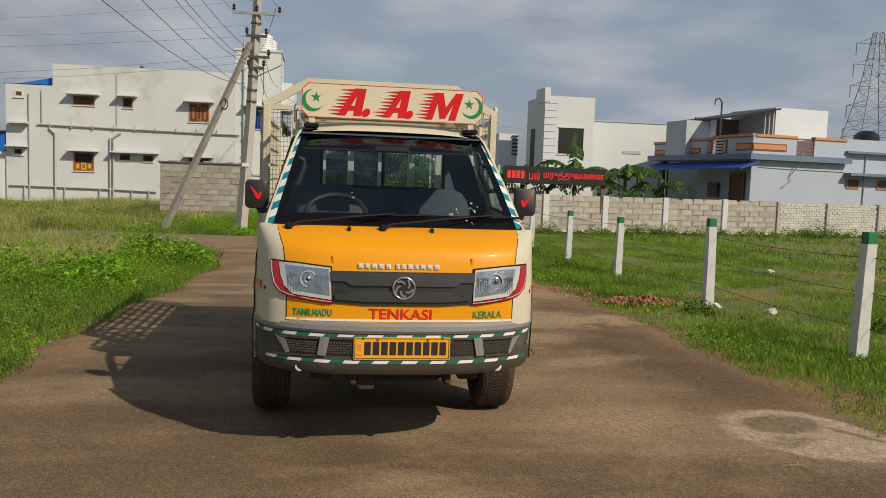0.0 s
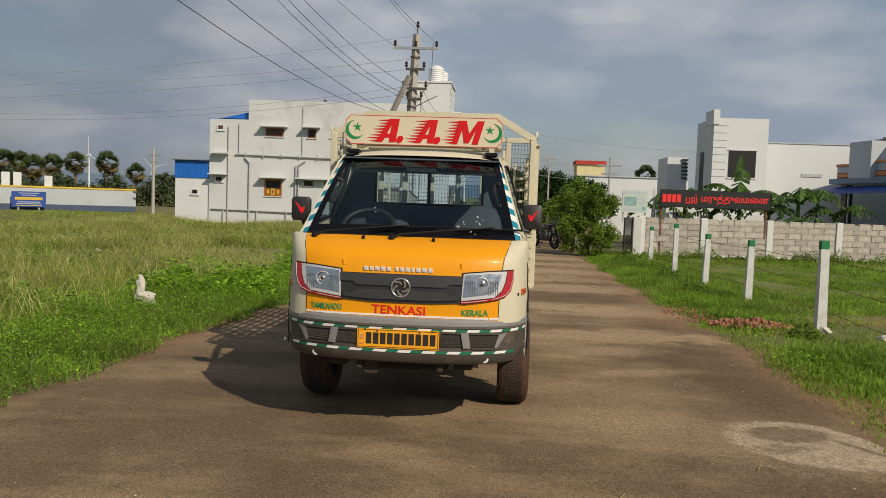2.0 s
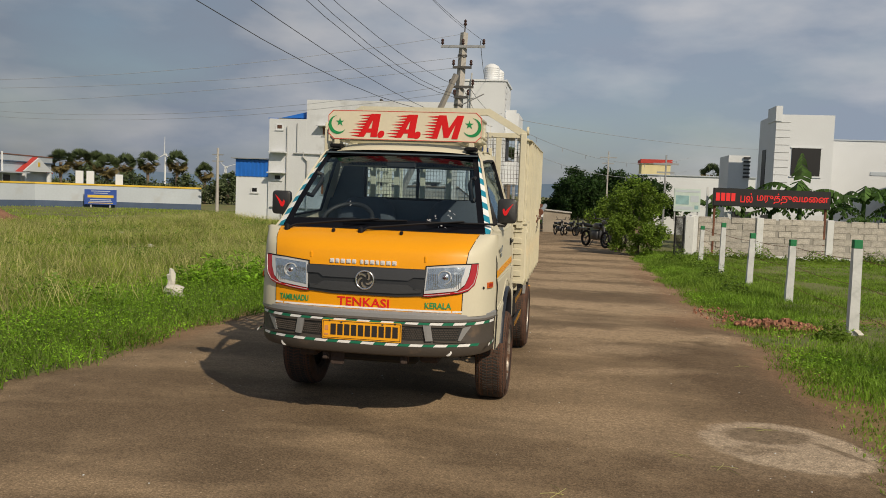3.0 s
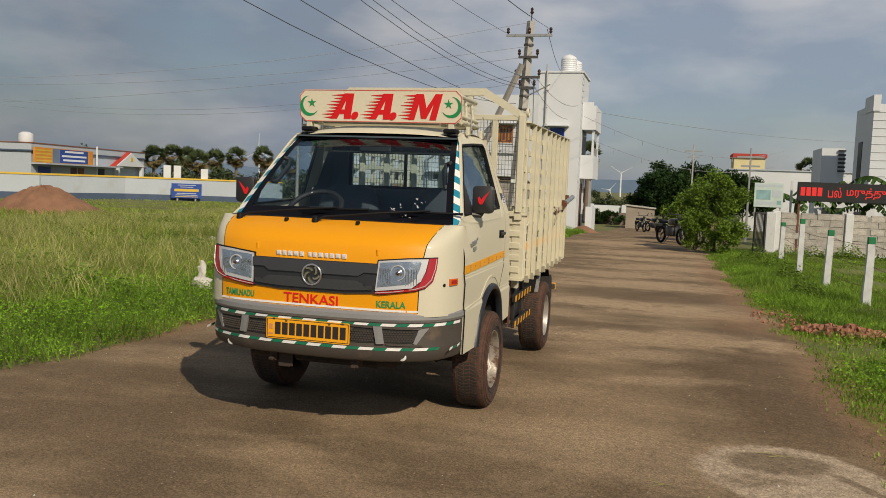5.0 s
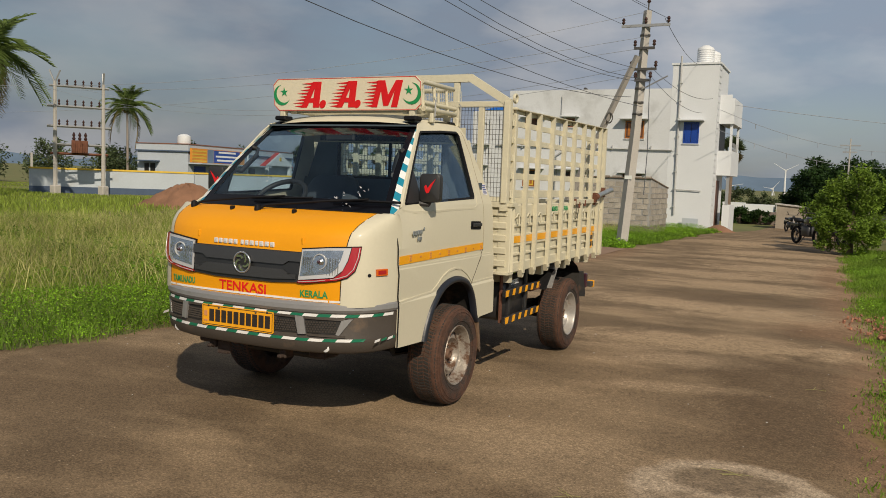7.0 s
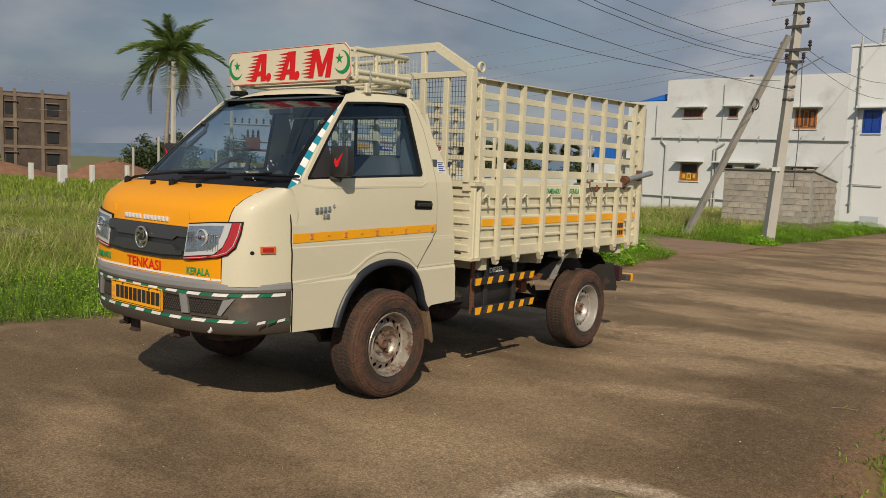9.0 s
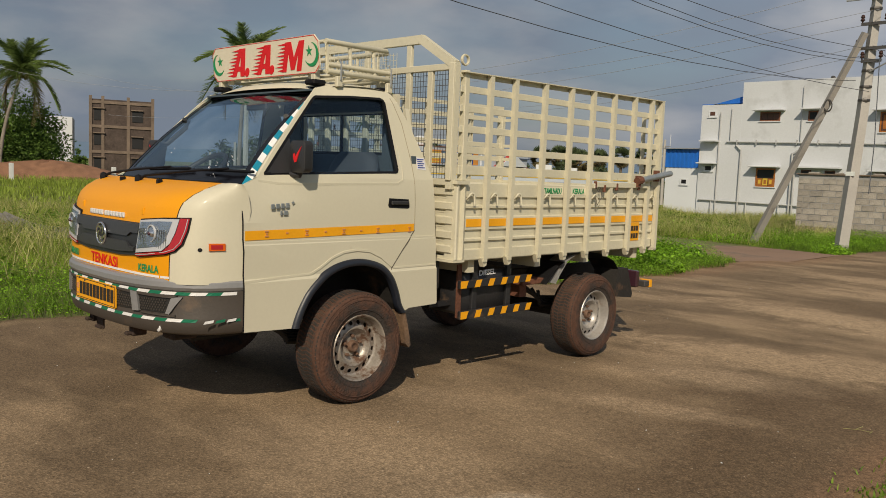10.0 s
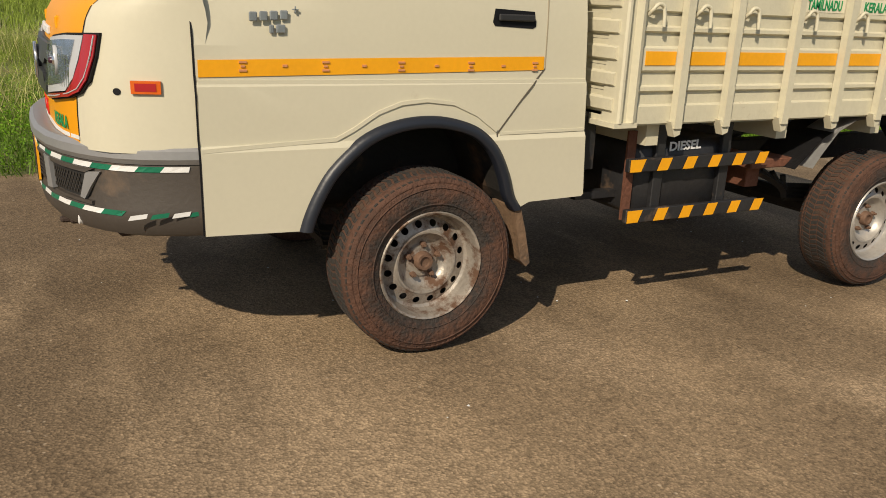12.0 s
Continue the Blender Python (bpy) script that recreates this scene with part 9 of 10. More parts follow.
for x, z in ((-2.15, 4.35), (-2.15, 2.4), (1.3, 4.3), (1.3, 2.2), (-2.15, 0.5), (1.3, 0.5)):
    op = part("window_gap", box((x, -0.01, z), (x + (0.65 if x < 0 else 1.0), 0.06, z + 0.85)), M["dark_open"], bf)
    part("ledge", box((x - 0.1, -0.2, z + 0.9), (x + 1.0, 0.05, z + 0.98)), M["raw_concrete"], bf)
wb = thing("far_white_house", "plain white far house beyond the trees", "house", at=(-66, 20.0, 0), turn=67)
part("wall", box((-2, 0, -0.3), (4.0, 6, 4.6)), M["white_plain"], wb)


# ---- grass and leaves ----
def patchy(x, y, k=1.0):
    """A soft field of values from 0 to 1 over the plan."""
    return 0.5 + 0.25 * np.sin(x * 0.9 * k + 1.7 * np.sin(y * 0.6 * k)) + 0.25 * np.sin(y * 1.1 * k + 1.3 * np.sin(x * 0.7 * k + 2))


def blades(name, x, y, height, width, lean, material, label, seed, lift=-0.02):
    rng = np.random.RandomState(seed)
    n = len(x)
    z = land(x, y) + lift
    a, b = rng.uniform(0, 2 * np.pi, n), rng.uniform(0, 2 * np.pi, n)
    sx, sy = np.cos(a) * width / 2, np.sin(a) * width / 2
    lx, ly = np.cos(b) * lean * height, np.sin(b) * lean * height
    v = np.empty((n, 5, 3), dtype=np.float32)
    v[:, 0] = np.stack([x - sx, y - sy, z], 1)
    v[:, 1] = np.stack([x + sx, y + sy, z], 1)
    v[:, 2] = np.stack([x - sx * 0.75 + lx * 0.35, y - sy * 0.75 + ly * 0.35, z + height * 0.6], 1)
    v[:, 3] = np.stack([x + sx * 0.75 + lx * 0.35, y + sy * 0.75 + ly * 0.35, z + height * 0.6], 1)
    v[:, 4] = np.stack([x + lx, y + ly, z + height * (1 - 0.25 * lean)], 1)
    base = (np.arange(n) * 5)[:, None, None]
    t = base + np.array([[0, 1, 3], [0, 3, 2], [2, 3, 4]])[None]
    ob = fast_mesh(name, v, t, material)
    return tagged(ob, label, "grass", kind="stuff")


def leaves(name, centres, size, material, label, seed, flat=0.5, category="weeds", parent=None):
    """Small pointed leaves, each turned its own way."""
    rng = np.random.RandomState(seed)
    c = np.asarray(centres, dtype=np.float32)
    n = len(c)
    s = size * rng.uniform(0.6, 1.3, (n, 1))
    d = rng.randn(n, 3)
    d[:, 2] *= flat
    d /= np.linalg.norm(d, axis=1, keepdims=True)
    u = rng.randn(n, 3)
    u[:, 2] *= flat
    u -= d * (u * d).sum(1, keepdims=True)
    u /= np.linalg.norm(u, axis=1, keepdims=True)
    v = np.stack([c - d * s, c + u * s * 0.42, c + d * s, c - u * s * 0.42], 1)
    i = (np.arange(n) * 4)[:, None, None]
    ob = fast_mesh(name, v, i + np.array([[0, 1, 2], [0, 2, 3]])[None], material)
    if parent:
        ob.parent = parent
        return tagged(ob, label)
    return tagged(ob, label, category, kind="stuff")


def scatter(n, x0, x1, y0, y1, seed):
    rng = np.random.RandomState(seed)
    return rng.uniform(x0, x1, n), rng.uniform(y0, y1, n), rng


def off_road(x, y, gap=0.0):
    keep = (x < road_left(y) - gap) | (x > road_right(y) + gap)
    track = (x < -1.5) & (x > -7.6) & (y > 12.2 + 0.35 * np.clip((-x - 2) / 4, 0, 1) * 4) & (y < 16.7 - 0.02 * x)
    return keep & ~track


def clear_of_buildings(x, y):
    return ~((x > -15.6) & (x < -1.9) & (y > 32.5)) & ~((x > -5.8) & (x < -2.9) & (y > 23.55) & (y < 26.7))


# tall field grass, near and far
x, y, r = scatter(260000, -17, -3.4, -6, 32.4, 11)
k = off_road(x, y, 1.5) & clear_of_buildings(x, y) & (r.rand(len(x)) < 0.35 + 0.65 * patchy(x, y, 1.3))
x, y = x[k], y[k]
h = (0.13 + 0.46 * patchy(x, y, 0.8) ** 1.3 * r.uniform(0.4, 1.15, len(x))) * np.clip((-x - 3.2) / 2.4, 0.25, 1)
blades("field_grass", x, y, h, r.uniform(0.006, 0.011, len(x)), r.uniform(0.3, 1.4, len(x)), M["grass_tall"], "tall yellow-green field grass", 1)
x, y, r = scatter(130000, -17, -3.9, -6, 32.4, 12)
k = off_road(x, y, 1.4) & clear_of_buildings(x, y) & (r.rand(len(x)) < patchy(x, y, 0.8) ** 2)
x, y = x[k], y[k]
blades("seed_grass", x, y, 0.34 + 0.30 * r.rand(len(x)), r.uniform(0.004, 0.008, len(x)), r.uniform(0.3, 1.2, len(x)), M["grass_seed"], "pale seeding grass stalks", 2)
x, y, r = scatter(95000, -62, -17, -8, 44, 13)
k = clear_of_buildings(x, y) & (r.rand(len(x)) < 0.4 + 0.6 * patchy(x, y, 0.6))
x, y = x[k], y[k]
blades("far_field_grass", x, y, (0.18 + 0.30 * patchy(x, y, 0.5) * r.uniform(0.5, 1.1, len(x))) * np.clip((32 - y) / 10, 0.35, 1), r.uniform(0.025, 0.05, len(x)), r.uniform(0.1, 0.6, len(x)), M["grass_tall"], "tall field grass further off", 3)
# leafy weeds along the lane's edge
x, y, r = scatter(420000, -6.2, -1.6, -7, 31, 14)
edge_d = road_left(y) - x
k = off_road(x, y, -0.12 * r.rand(len(x))) & clear_of_buildings(x, y) & (r.rand(len(x)) < np.clip(1.5 - edge_d / 2.4, 0.05, 1) * (0.35 + 0.65 * patchy(x, y, 2.0)))
x, y, edge_d = x[k], y[k], edge_d[k]
top = (0.05 + 0.24 * np.clip(edge_d / 0.8, 0, 1) * (0.35 + 0.65 * patchy(x, y, 2.0))) * np.where(y > 7, 1.35, 1.0)
leaves("verge_weeds", np.stack([x, y, land(x, y) + top * r.uniform(0.1, 1.0, len(x))], 1), 0.014, M["weed"], "bright green leafy weeds along the lane", 4)
x, y, r = scatter(130000, -6.2, -1.6, -7, 31, 15)
edge_d = road_left(y) - x
k = off_road(x, y, -0.15 * r.rand(len(x))) & clear_of_buildings(x, y) & (edge_d < 2.4)
x, y = x[k], y[k]
blades("verge_grass", x, y, 0.06 + 0.16 * r.rand(len(x)), r.uniform(0.005, 0.009, len(x)), r.uniform(0.3, 1.2, len(x)), M["grass_short"], "short green verge grass", 5)
# grazed grass on the other side
x, y, r = scatter(260000, 2.8, 11.5, -5, 21.5, 16)
ed = x - road_right(y)
bare = 0.5 * patchy(x * 1.4 + 3, y * 1.2, 1.0) + 0.5 * patchy(x + 1, y, 3.1)
k = off_road(x, y, -0.18 * r.rand(len(x))) & (r.rand(len(x)) < np.clip(2.5 - bare * 2.8, 0.14, 1))
x, y, ed = x[k], y[k], ed[k]
blades("grazed_grass", x, y, np.clip(ed / 0.5, 0.4, 1) * (0.03 + 0.08 * r.rand(len(x))) * (1 + 0.9 * (y > 9) * (ed < 2.5)), r.uniform(0.006, 0.011, len(x)), r.uniform(0.2, 1.0, len(x)), M["grass_grazed"], "short grazed green grass with bare soil", 6)
x, y, r = scatter(90000, 2.9, 29, -4, 27, 17)
k = off_road(x, y, 0.3) & (x > 9.5) & (r.rand(len(x)) < np.clip(1.3 - 1.1 * patchy(x + 3, y, 0.8), 0.1, 1)) & (y < wall_y(x) - 0.05)
x, y = x[k], y[k]
blades("far_grazed_grass", x, y, 0.05 + 0.14 * r.rand(len(x)), r.uniform(0.016, 0.03, len(x)), r.uniform(0.2, 0.9, len(x)), M["grass_grazed"], "short green grass up to the wall", 7)
# low leafy weeds in patches among the grazed grass
x, y, r = scatter(150000, 3.0, 12.0, -4.5, 20.5, 19)
k = off_road(x, y, 0.02) & (y < wall_y(x) - 0.1) & (r.rand(len(x)) < np.clip(3.0 * patchy(x * 1.1, y + 4, 1.9) - 1.45, 0, 1))
x, y = x[k], y[k]
leaves("low_weeds", np.stack([x, y, land(x, y) + (0.02 + 0.10 * patchy(x, y, 2.7)) * r.uniform(0.1, 1.0, len(x))], 1), 0.017, M["weed"], "low bright weeds among the grazed grass", 22)
# weeds at the wall's foot, by the fence and round the pole
def clumps(spots, n, spread, tall, seed):
    rng = np.random.RandomState(seed)
    out = []
    for sx, sy, sc in spots:
        m = int(n * sc)
        a, d = rng.uniform(0, 6.28, m), spread * sc * np.sqrt(rng.rand(m))
        px, py = sx + np.cos(a) * d, sy + np.sin(a) * d
        out.append(np.stack([px, py, land(px, py) + tall * sc * rng.rand(m) * np.clip(1.15 - d / (spread * sc), 0.15, 1)], 1))
    return np.concatenate(out)


rs = random.Random(21)
spots = [(q, wall_y(q) - rs.uniform(0.2, 0.7), rs.uniform(0.35, 0.9)) for q in [5.3 + 0.36 * i for i in range(58)]] + [(17.9, 22.1, 1.5), (7.0, 20.3, 1.1), (11.5, 21.1, 1.0), (4.5, 15.5, 0.8), (4.4, 12.6, 0.8), (4.2, 9.5, 0.7), (4.2, 17.5, 1.0), (4.4, 4.3, 0.45), (6.0, 3.0, 0.4), (6.6, 1.5, 0.4)]
leaves("wall_foot_weeds", clumps(spots, 800, 0.48, 0.52, 31), 0.034, M["leaf_bush"], "green weeds at the foot of the wall", 8)
spots = [(rs.uniform(-8.5, -2.2), rs.uniform(16.9, 22.6), rs.uniform(0.4, 1.0)) for _ in range(60)] + [(rs.uniform(-2.9, -1.6), rs.uniform(24, 32), rs.uniform(0.4, 0.8)) for _ in range(10)]
leaves("pole_weeds", clumps(spots, 520, 0.55, 0.30, 32), 0.034, M["weed"], "green weeds round the pole and shed", 9)
spots = [(rs.uniform(-5.2, -2.6), rs.uniform(6.0, 12.0), rs.uniform(0.6, 1.1)) for _ in range(34)]
leaves("corner_weeds", clumps(spots, 620, 0.5, 0.46, 33), 0.045, M["weed"], "thick leafy weeds where the track leaves the lane", 10)


# the fields go on behind the camera
x, y, r = scatter(70000, -20, 30, -26, -4, 20)
k = off_road(x, y, 0.15) & ((x > 0) & (y < -4.2) | (x < 0) & (y < -5.8)) & (r.rand(len(x)) < 0.35 + 0.65 * patchy(x, y, 1.1))
x, y = x[k], y[k]
blades("back_field_grass", x, y, (0.06 + 0.12 * r.rand(len(x))) * np.where(x < 0, 2.0, 1.0), r.uniform(0.02, 0.035, len(x)), r.uniform(0.2, 0.8, len(x)), M["grass_short"], "rough green grass on both sides of the lane", 21)
# lush strip along the lane's other edge, and darker clumps of weed out in the field
x, y, r = scatter(90000, 3.0, 5.6, -4.5, 21, 18)
ed = x - road_right(y)
k = (ed > 0.05 * r.rand(len(x))) & (ed < 1.9) & (r.rand(len(x)) < np.clip(1.25 - 0.45 * ed, 0, 1) * np.clip(1.8 - 1.7 * patchy(x + 2, y, 1.7), 0.12, 1))
x, y, ed = x[k], y[k], ed[k]
blades("lane_edge_grass", x, y, np.clip(ed / 0.5, 0.35, 1) * (0.035 + 0.085 * r.rand(len(x))) * np.where(y > 8, 1.5, 1.0), r.uniform(0.007, 0.012, len(x)), r.uniform(0.2, 0.9, len(x)), M["edge_grass"], "green grass along the lane's edge", 18)
spots = [(rs.uniform(-16, -4.5), rs.uniform(-3, 29), rs.uniform(0.5, 1.3)) for _ in range(170)]
spots = [q for q in spots if clear_of_buildings(np.array(q[0]), np.array(q[1]))]
leaves("field_weeds", clumps(spots, 330, 0.6, 0.36, 34), 0.036, M["grass_short"], "clumps of darker weed in the field", 19)


# ---- trees ----
def tree(name, label, at, trunk_h, blobs, n, size, leaf, seed, trunk_r=0.09, flat=0.7):
    t = thing(name, label, "tree", at=(at[0], at[1], float(land(at[0], at[1])) - 0.05))
    rng = random.Random(seed)
    tb = bmesh.new()
    bm_tube(tb, [(0, 0, 0), (rng.uniform(-0.05, 0.05), rng.uniform(-0.05, 0.05), trunk_h * 0.5), (rng.uniform(-0.1, 0.1), 0, trunk_h)], trunk_r, 7, True, trunk_r * 0.6)
    for cx, cy, cz, rr in blobs:
        bm_tube(tb, [(0, 0, trunk_h * 0.85), (cx * 0.5, cy * 0.5, (trunk_h + cz) / 2), (cx, cy, cz)], trunk_r * 0.5, 5, True, trunk_r * 0.15)
    part("trunk", tb, M["bark"], t, smooth=60)
    nr = np.random.RandomState(seed)
    pts = []
    tot = sum(b[3] ** 2 for b in blobs)
    for cx, cy, cz, rr in blobs:
        m = int(n * rr * rr / tot)
        k = max(6, int(12 * rr))
        sub = nr.randn(k, 3)
        sub /= np.linalg.norm(sub, axis=1, keepdims=True)
        sub = sub * rr * nr.uniform(0.45, 0.95, (k, 1)) * np.array([1, 1, 0.8])
        which = nr.randint(0, k, m)
        q = nr.randn(m, 3)
        q = q / np.linalg.norm(q, axis=1, keepdims=True) * (nr.rand(m, 1) ** 0.5) * rr * 0.42
        pts.append(np.array([cx, cy, cz]) + sub[which] + q)
    leaves("crown", np.concatenate(pts), size, leaf, "uneven leafy crown", seed + 1, flat, parent=t)
    return t


tree("hedge_tree", "bushy bright green tree beside the gate", (3.25, 20.0), 0.9, [(0, 0, 1.25, 0.72), (-0.5, -0.3, 0.95, 0.58), (0.45, 0.3, 1.4, 0.62), (-0.25, 0.4, 1.75, 0.58), (0.3, -0.4, 0.85, 0.6), (-0.62, 0.4, 1.5, 0.42), (0.1, 0.1, 2.05, 0.42), (-0.4, -0.5, 0.45, 0.45), (0.3, -0.6, 0.4, 0.45)], 20000, 0.045, M["leaf_bush"], 41)
tree("lane_tree", "dense dark green tree by the lane", (2.9, 26.5), 1.0, [(0, 0, 1.4, 0.9), (-0.6, 0.3, 1.1, 0.8), (0.5, 0.2, 2.0, 0.8), (0.6, -0.4, 1.0, 0.8)], 9000, 0.06, M["leaf_bush"], 43)
for i, (x, y, h, r_) in enumerate(((1.6, 60, 4.9, 1.7), (0.6, 62, 4.2, 1.4), (3.6, 59, 4.9, 1.8), (5.4, 58, 4.8, 1.7), (7.2, 58, 4.4, 1.5), (2.4, 57.5, 4.2, 1.5))):
    tree("far_lane_tree", "dark rounded tree at the lane's far end", (x, y), 1.2, [(0, 0, h * 0.62, r_), (-r_ * 0.6, 0.2, h * 0.45, r_ * 0.75), (r_ * 0.6, 0, h * 0.5, r_ * 0.75), (0, 0, h * 0.85, r_ * 0.7)], 9000, 0.13, M["leaf_dark"], 50 + i)
for i, (x, y, h, r_) in enumerate(((-6.6, 59.4, 1.5, 0.8), (-5.2, 59.5, 1.7, 0.9), (-3.8, 59.4, 1.5, 0.8), (-2.4, 59.5, 1.6, 0.8), (-11.5, 92, 2.3, 1.6), (-8.2, 94, 2.5, 1.7), (-5.0, 92, 2.2, 1.6), (-1.8, 95, 2.5, 1.7), (1.4, 93, 2.3, 1.6), (-14.5, 95, 2.4, 1.6))):
    tree("lane_end_bush", "dark bush over the low wall at the lane's end" if y < 70 else "dark low tree beyond the white sheds", (x, y), 0.5, [(0, 0, h * 0.5, r_ * 0.8), (-r_ * 0.7, 0, h * 0.35, r_ * 0.7), (r_ * 0.7, 0.1, h * 0.35, r_ * 0.7)], 1800, 0.10 if y < 70 else 0.16, M["leaf_dark"] if y < 70 else M["leaf_far"], 140 + i)
rt = random.Random(61)
for i in range(18):
    k = i / 17
    x, y = -53 + rt.uniform(-2, 2) - 3 * k, 2.0 + 15.8 * k + rt.uniform(-0.4, 0.4)
    h = rt.uniform(4.4, 5.8)
    r_ = rt.uniform(1.7, 2.4)
    tree("field_edge_tree", "dark dense tree at the field's edge", (x, y), 1.0, [(0, 0, h * 0.55, r_), (-0.9, 0.8, h * 0.4, r_ * 0.8), (0.9, -0.6, h * 0.4, r_ * 0.8), (0.2, 0.3, h * 0.8, r_ * 0.7), (0.3, 0.2, h * 0.25, r_ * 0.8)], 5200, 0.13, M["leaf_wood"], 70 + i)
tree("field_bush", "low dark bush at the field's edge", (-52.6, 19.3), 0.5, [(0, 0, 1.1, 0.75), (-0.5, 0.4, 0.7, 0.6), (0.4, -0.4, 0.7, 0.6), (0.2, 0.3, 1.7, 0.5)], 2600, 0.10, M["leaf_wood"], 96)
for i, (x, y, h, r_) in enumerate(((-62, 46, 4.2, 2.4), (-58, 49, 3.6, 2.2), (-66, 42, 4.4, 2.5), (-55, 56, 4.6, 2.4), (-52, 60, 4.2, 2.3), (-60, 52, 4.0, 2.4), (-57, 33, 3.2, 2.0), (-59, 36, 3.0, 1.8), (-46, 52, 3.6, 2.0), (-43, 55, 3.2, 2.0), (-40, 58, 2.8, 2.0), (-37, 60, 2.6, 1.9), (-33.5, 62, 2.8, 1.9), (-29, 62, 2.6, 1.8), (-25, 60, 2.4, 1.6), (-48, 47, 3.0, 1.9))):
    tree("far_tree", "dark green tree beyond the compound", (x, y), 1.0, [(0, 0, h * 0.55, r_ * 0.8), (-r_ * 0.6, 0, h * 0.4, r_ * 0.7), (r_ * 0.6, 0.3, h * 0.4, r_ * 0.7), (0, 0, h * 0.8, r_ * 0.5)], 2400, 0.16, M["leaf_far"], 100 + i)


def frond_mesh(length, droop, seed, pairs=44):
    """One long palm leaf: a bowed rib with hanging leaflets on both sides."""
    rng = random.Random(seed)
    co, tris = [], []
    def rib(k):
        return Vector((length * k * (1 - 0.18 * droop * k), 0, length * (0.42 * k - (0.42 + droop) * k * k)))
    for i in range(10):
        a, b = rib(i / 10), rib((i + 1) / 10)
        w = 0.035 * (1 - i / 11)
        n = len(co)
        co += [a + Vector((0, -w, 0)), a + Vector((0, w, 0)), b + Vector((0, w * 0.9, 0)), b + Vector((0, -w * 0.9, 0)), a + Vector((0, 0, -w)), b + Vector((0, 0, -w))]
        tris += [(n, n + 1, n + 2), (n, n + 2, n + 3), (n, n + 4, n + 5), (n, n + 5, n + 3)]
    for i in range(pairs):
        k = 0.12 + 0.88 * i / pairs
        p = rib(k)
        ll = length * 0.34 * math.sin(math.pi * min(1, 0.12 + 0.85 * k)) ** 0.6 * rng.uniform(0.8, 1.1)
        for s in (-1, 1):
            fall = rng.uniform(0.55, 1.0)
            tip = p + Vector((ll * 0.45, s * ll * (1 - 0.45 * fall), -ll * 0.75 * fall))
            w = Vector((0.030 * length / 2.8, 0, 0.01))
            n = len(co)
            co += [p - w, p + w, p.lerp(tip, 0.6) + w * 0.8 + Vector((0, 0, 0.03)), p.lerp(tip, 0.6) - w * 0.8 + Vector((0, 0, 0.03)), tip]
            tris += [(n, n + 1, n + 2), (n, n + 2, n + 3), (n + 3, n + 2, n + 4)]
    return [tuple(c) for c in co], tris


FROND = [(frond_mesh(2.9, d, 200 + i), m_) for i, (d, m_) in enumerate(((0.45, "leaf_palm"), (0.75, "leaf_palm"), (1.05, "leaf_palm"), (1.25, "leaf_dry")))]
FROND_DATA = []
for (co, tris), m_ in FROND:
    o = fast_mesh("frond", co, tris, M[m_])
    FROND_DATA.append(o.data)
    bpy.data.objects.remove(o)


def coconut(at, top, lean, scale, seed):
    p = thing("coconut_palm", "tall coconut palm with drooping fronds", "palm", "coconut palms", at=(at[0], at[1], lev(at[1]) - 0.1))
    rng = random.Random(seed)
    pts = [(lean[0] * k * k, lean[1] * k * k, top * k) for k in [i / 8 for i in range(9)]]
    part("trunk", tube(pts, 0.125 * scale, 8, 0.085 * scale), M["palm_bark"], p, smooth=60)
    for i in range(30):
        kind = 0 if i < 9 else 1 if i < 18 else 2 if i < 27 else 3
        f = new("frond", FROND_DATA[kind])
        f.parent = p
        pitch = (-72, -42, -10, 18)[kind] + rng.uniform(-8, 8)
        f.matrix_basis = Matrix.Translation((lean[0], lean[1], top)) @ pose(0, 0, 0, 0, 0, i * 137.5 + rng.uniform(-12, 12)) @ pose(0, 0, 0, rng.uniform(-15, 15), pitch, 0) @ Matrix.Scale(scale * rng.uniform(0.74, 0.94), 4)
    nuts = bmesh.new()
    for i in range(9):
        a = i * 0.7
        bm_lathe(nuts, [(0.0, 0.13), (0.09, 0.06), (0.10, -0.04), (0.0, -0.13)], (lean[0] + math.cos(a) * 0.24, lean[1] + math.sin(a) * 0.24, top - 0.25 - 0.1 * (i % 2)), "z", 7)
    part("nut_bunch", nuts, M["leaf_dry"], p)
    return p


coconut((-56.0, 49.6), 7.1, (-0.3, 0.2), 1.0, 1)
coconut((-34.1, 20.6), 6.9, (0.2, 0.3), 1.0, 2)
coconut((-51.6, 14.2), 6.8, (0.7, 1.2), 1.0, 3)
coconut((-49.0, 9.0), 6.9, (-0.7, -0.6), 1.0, 4)


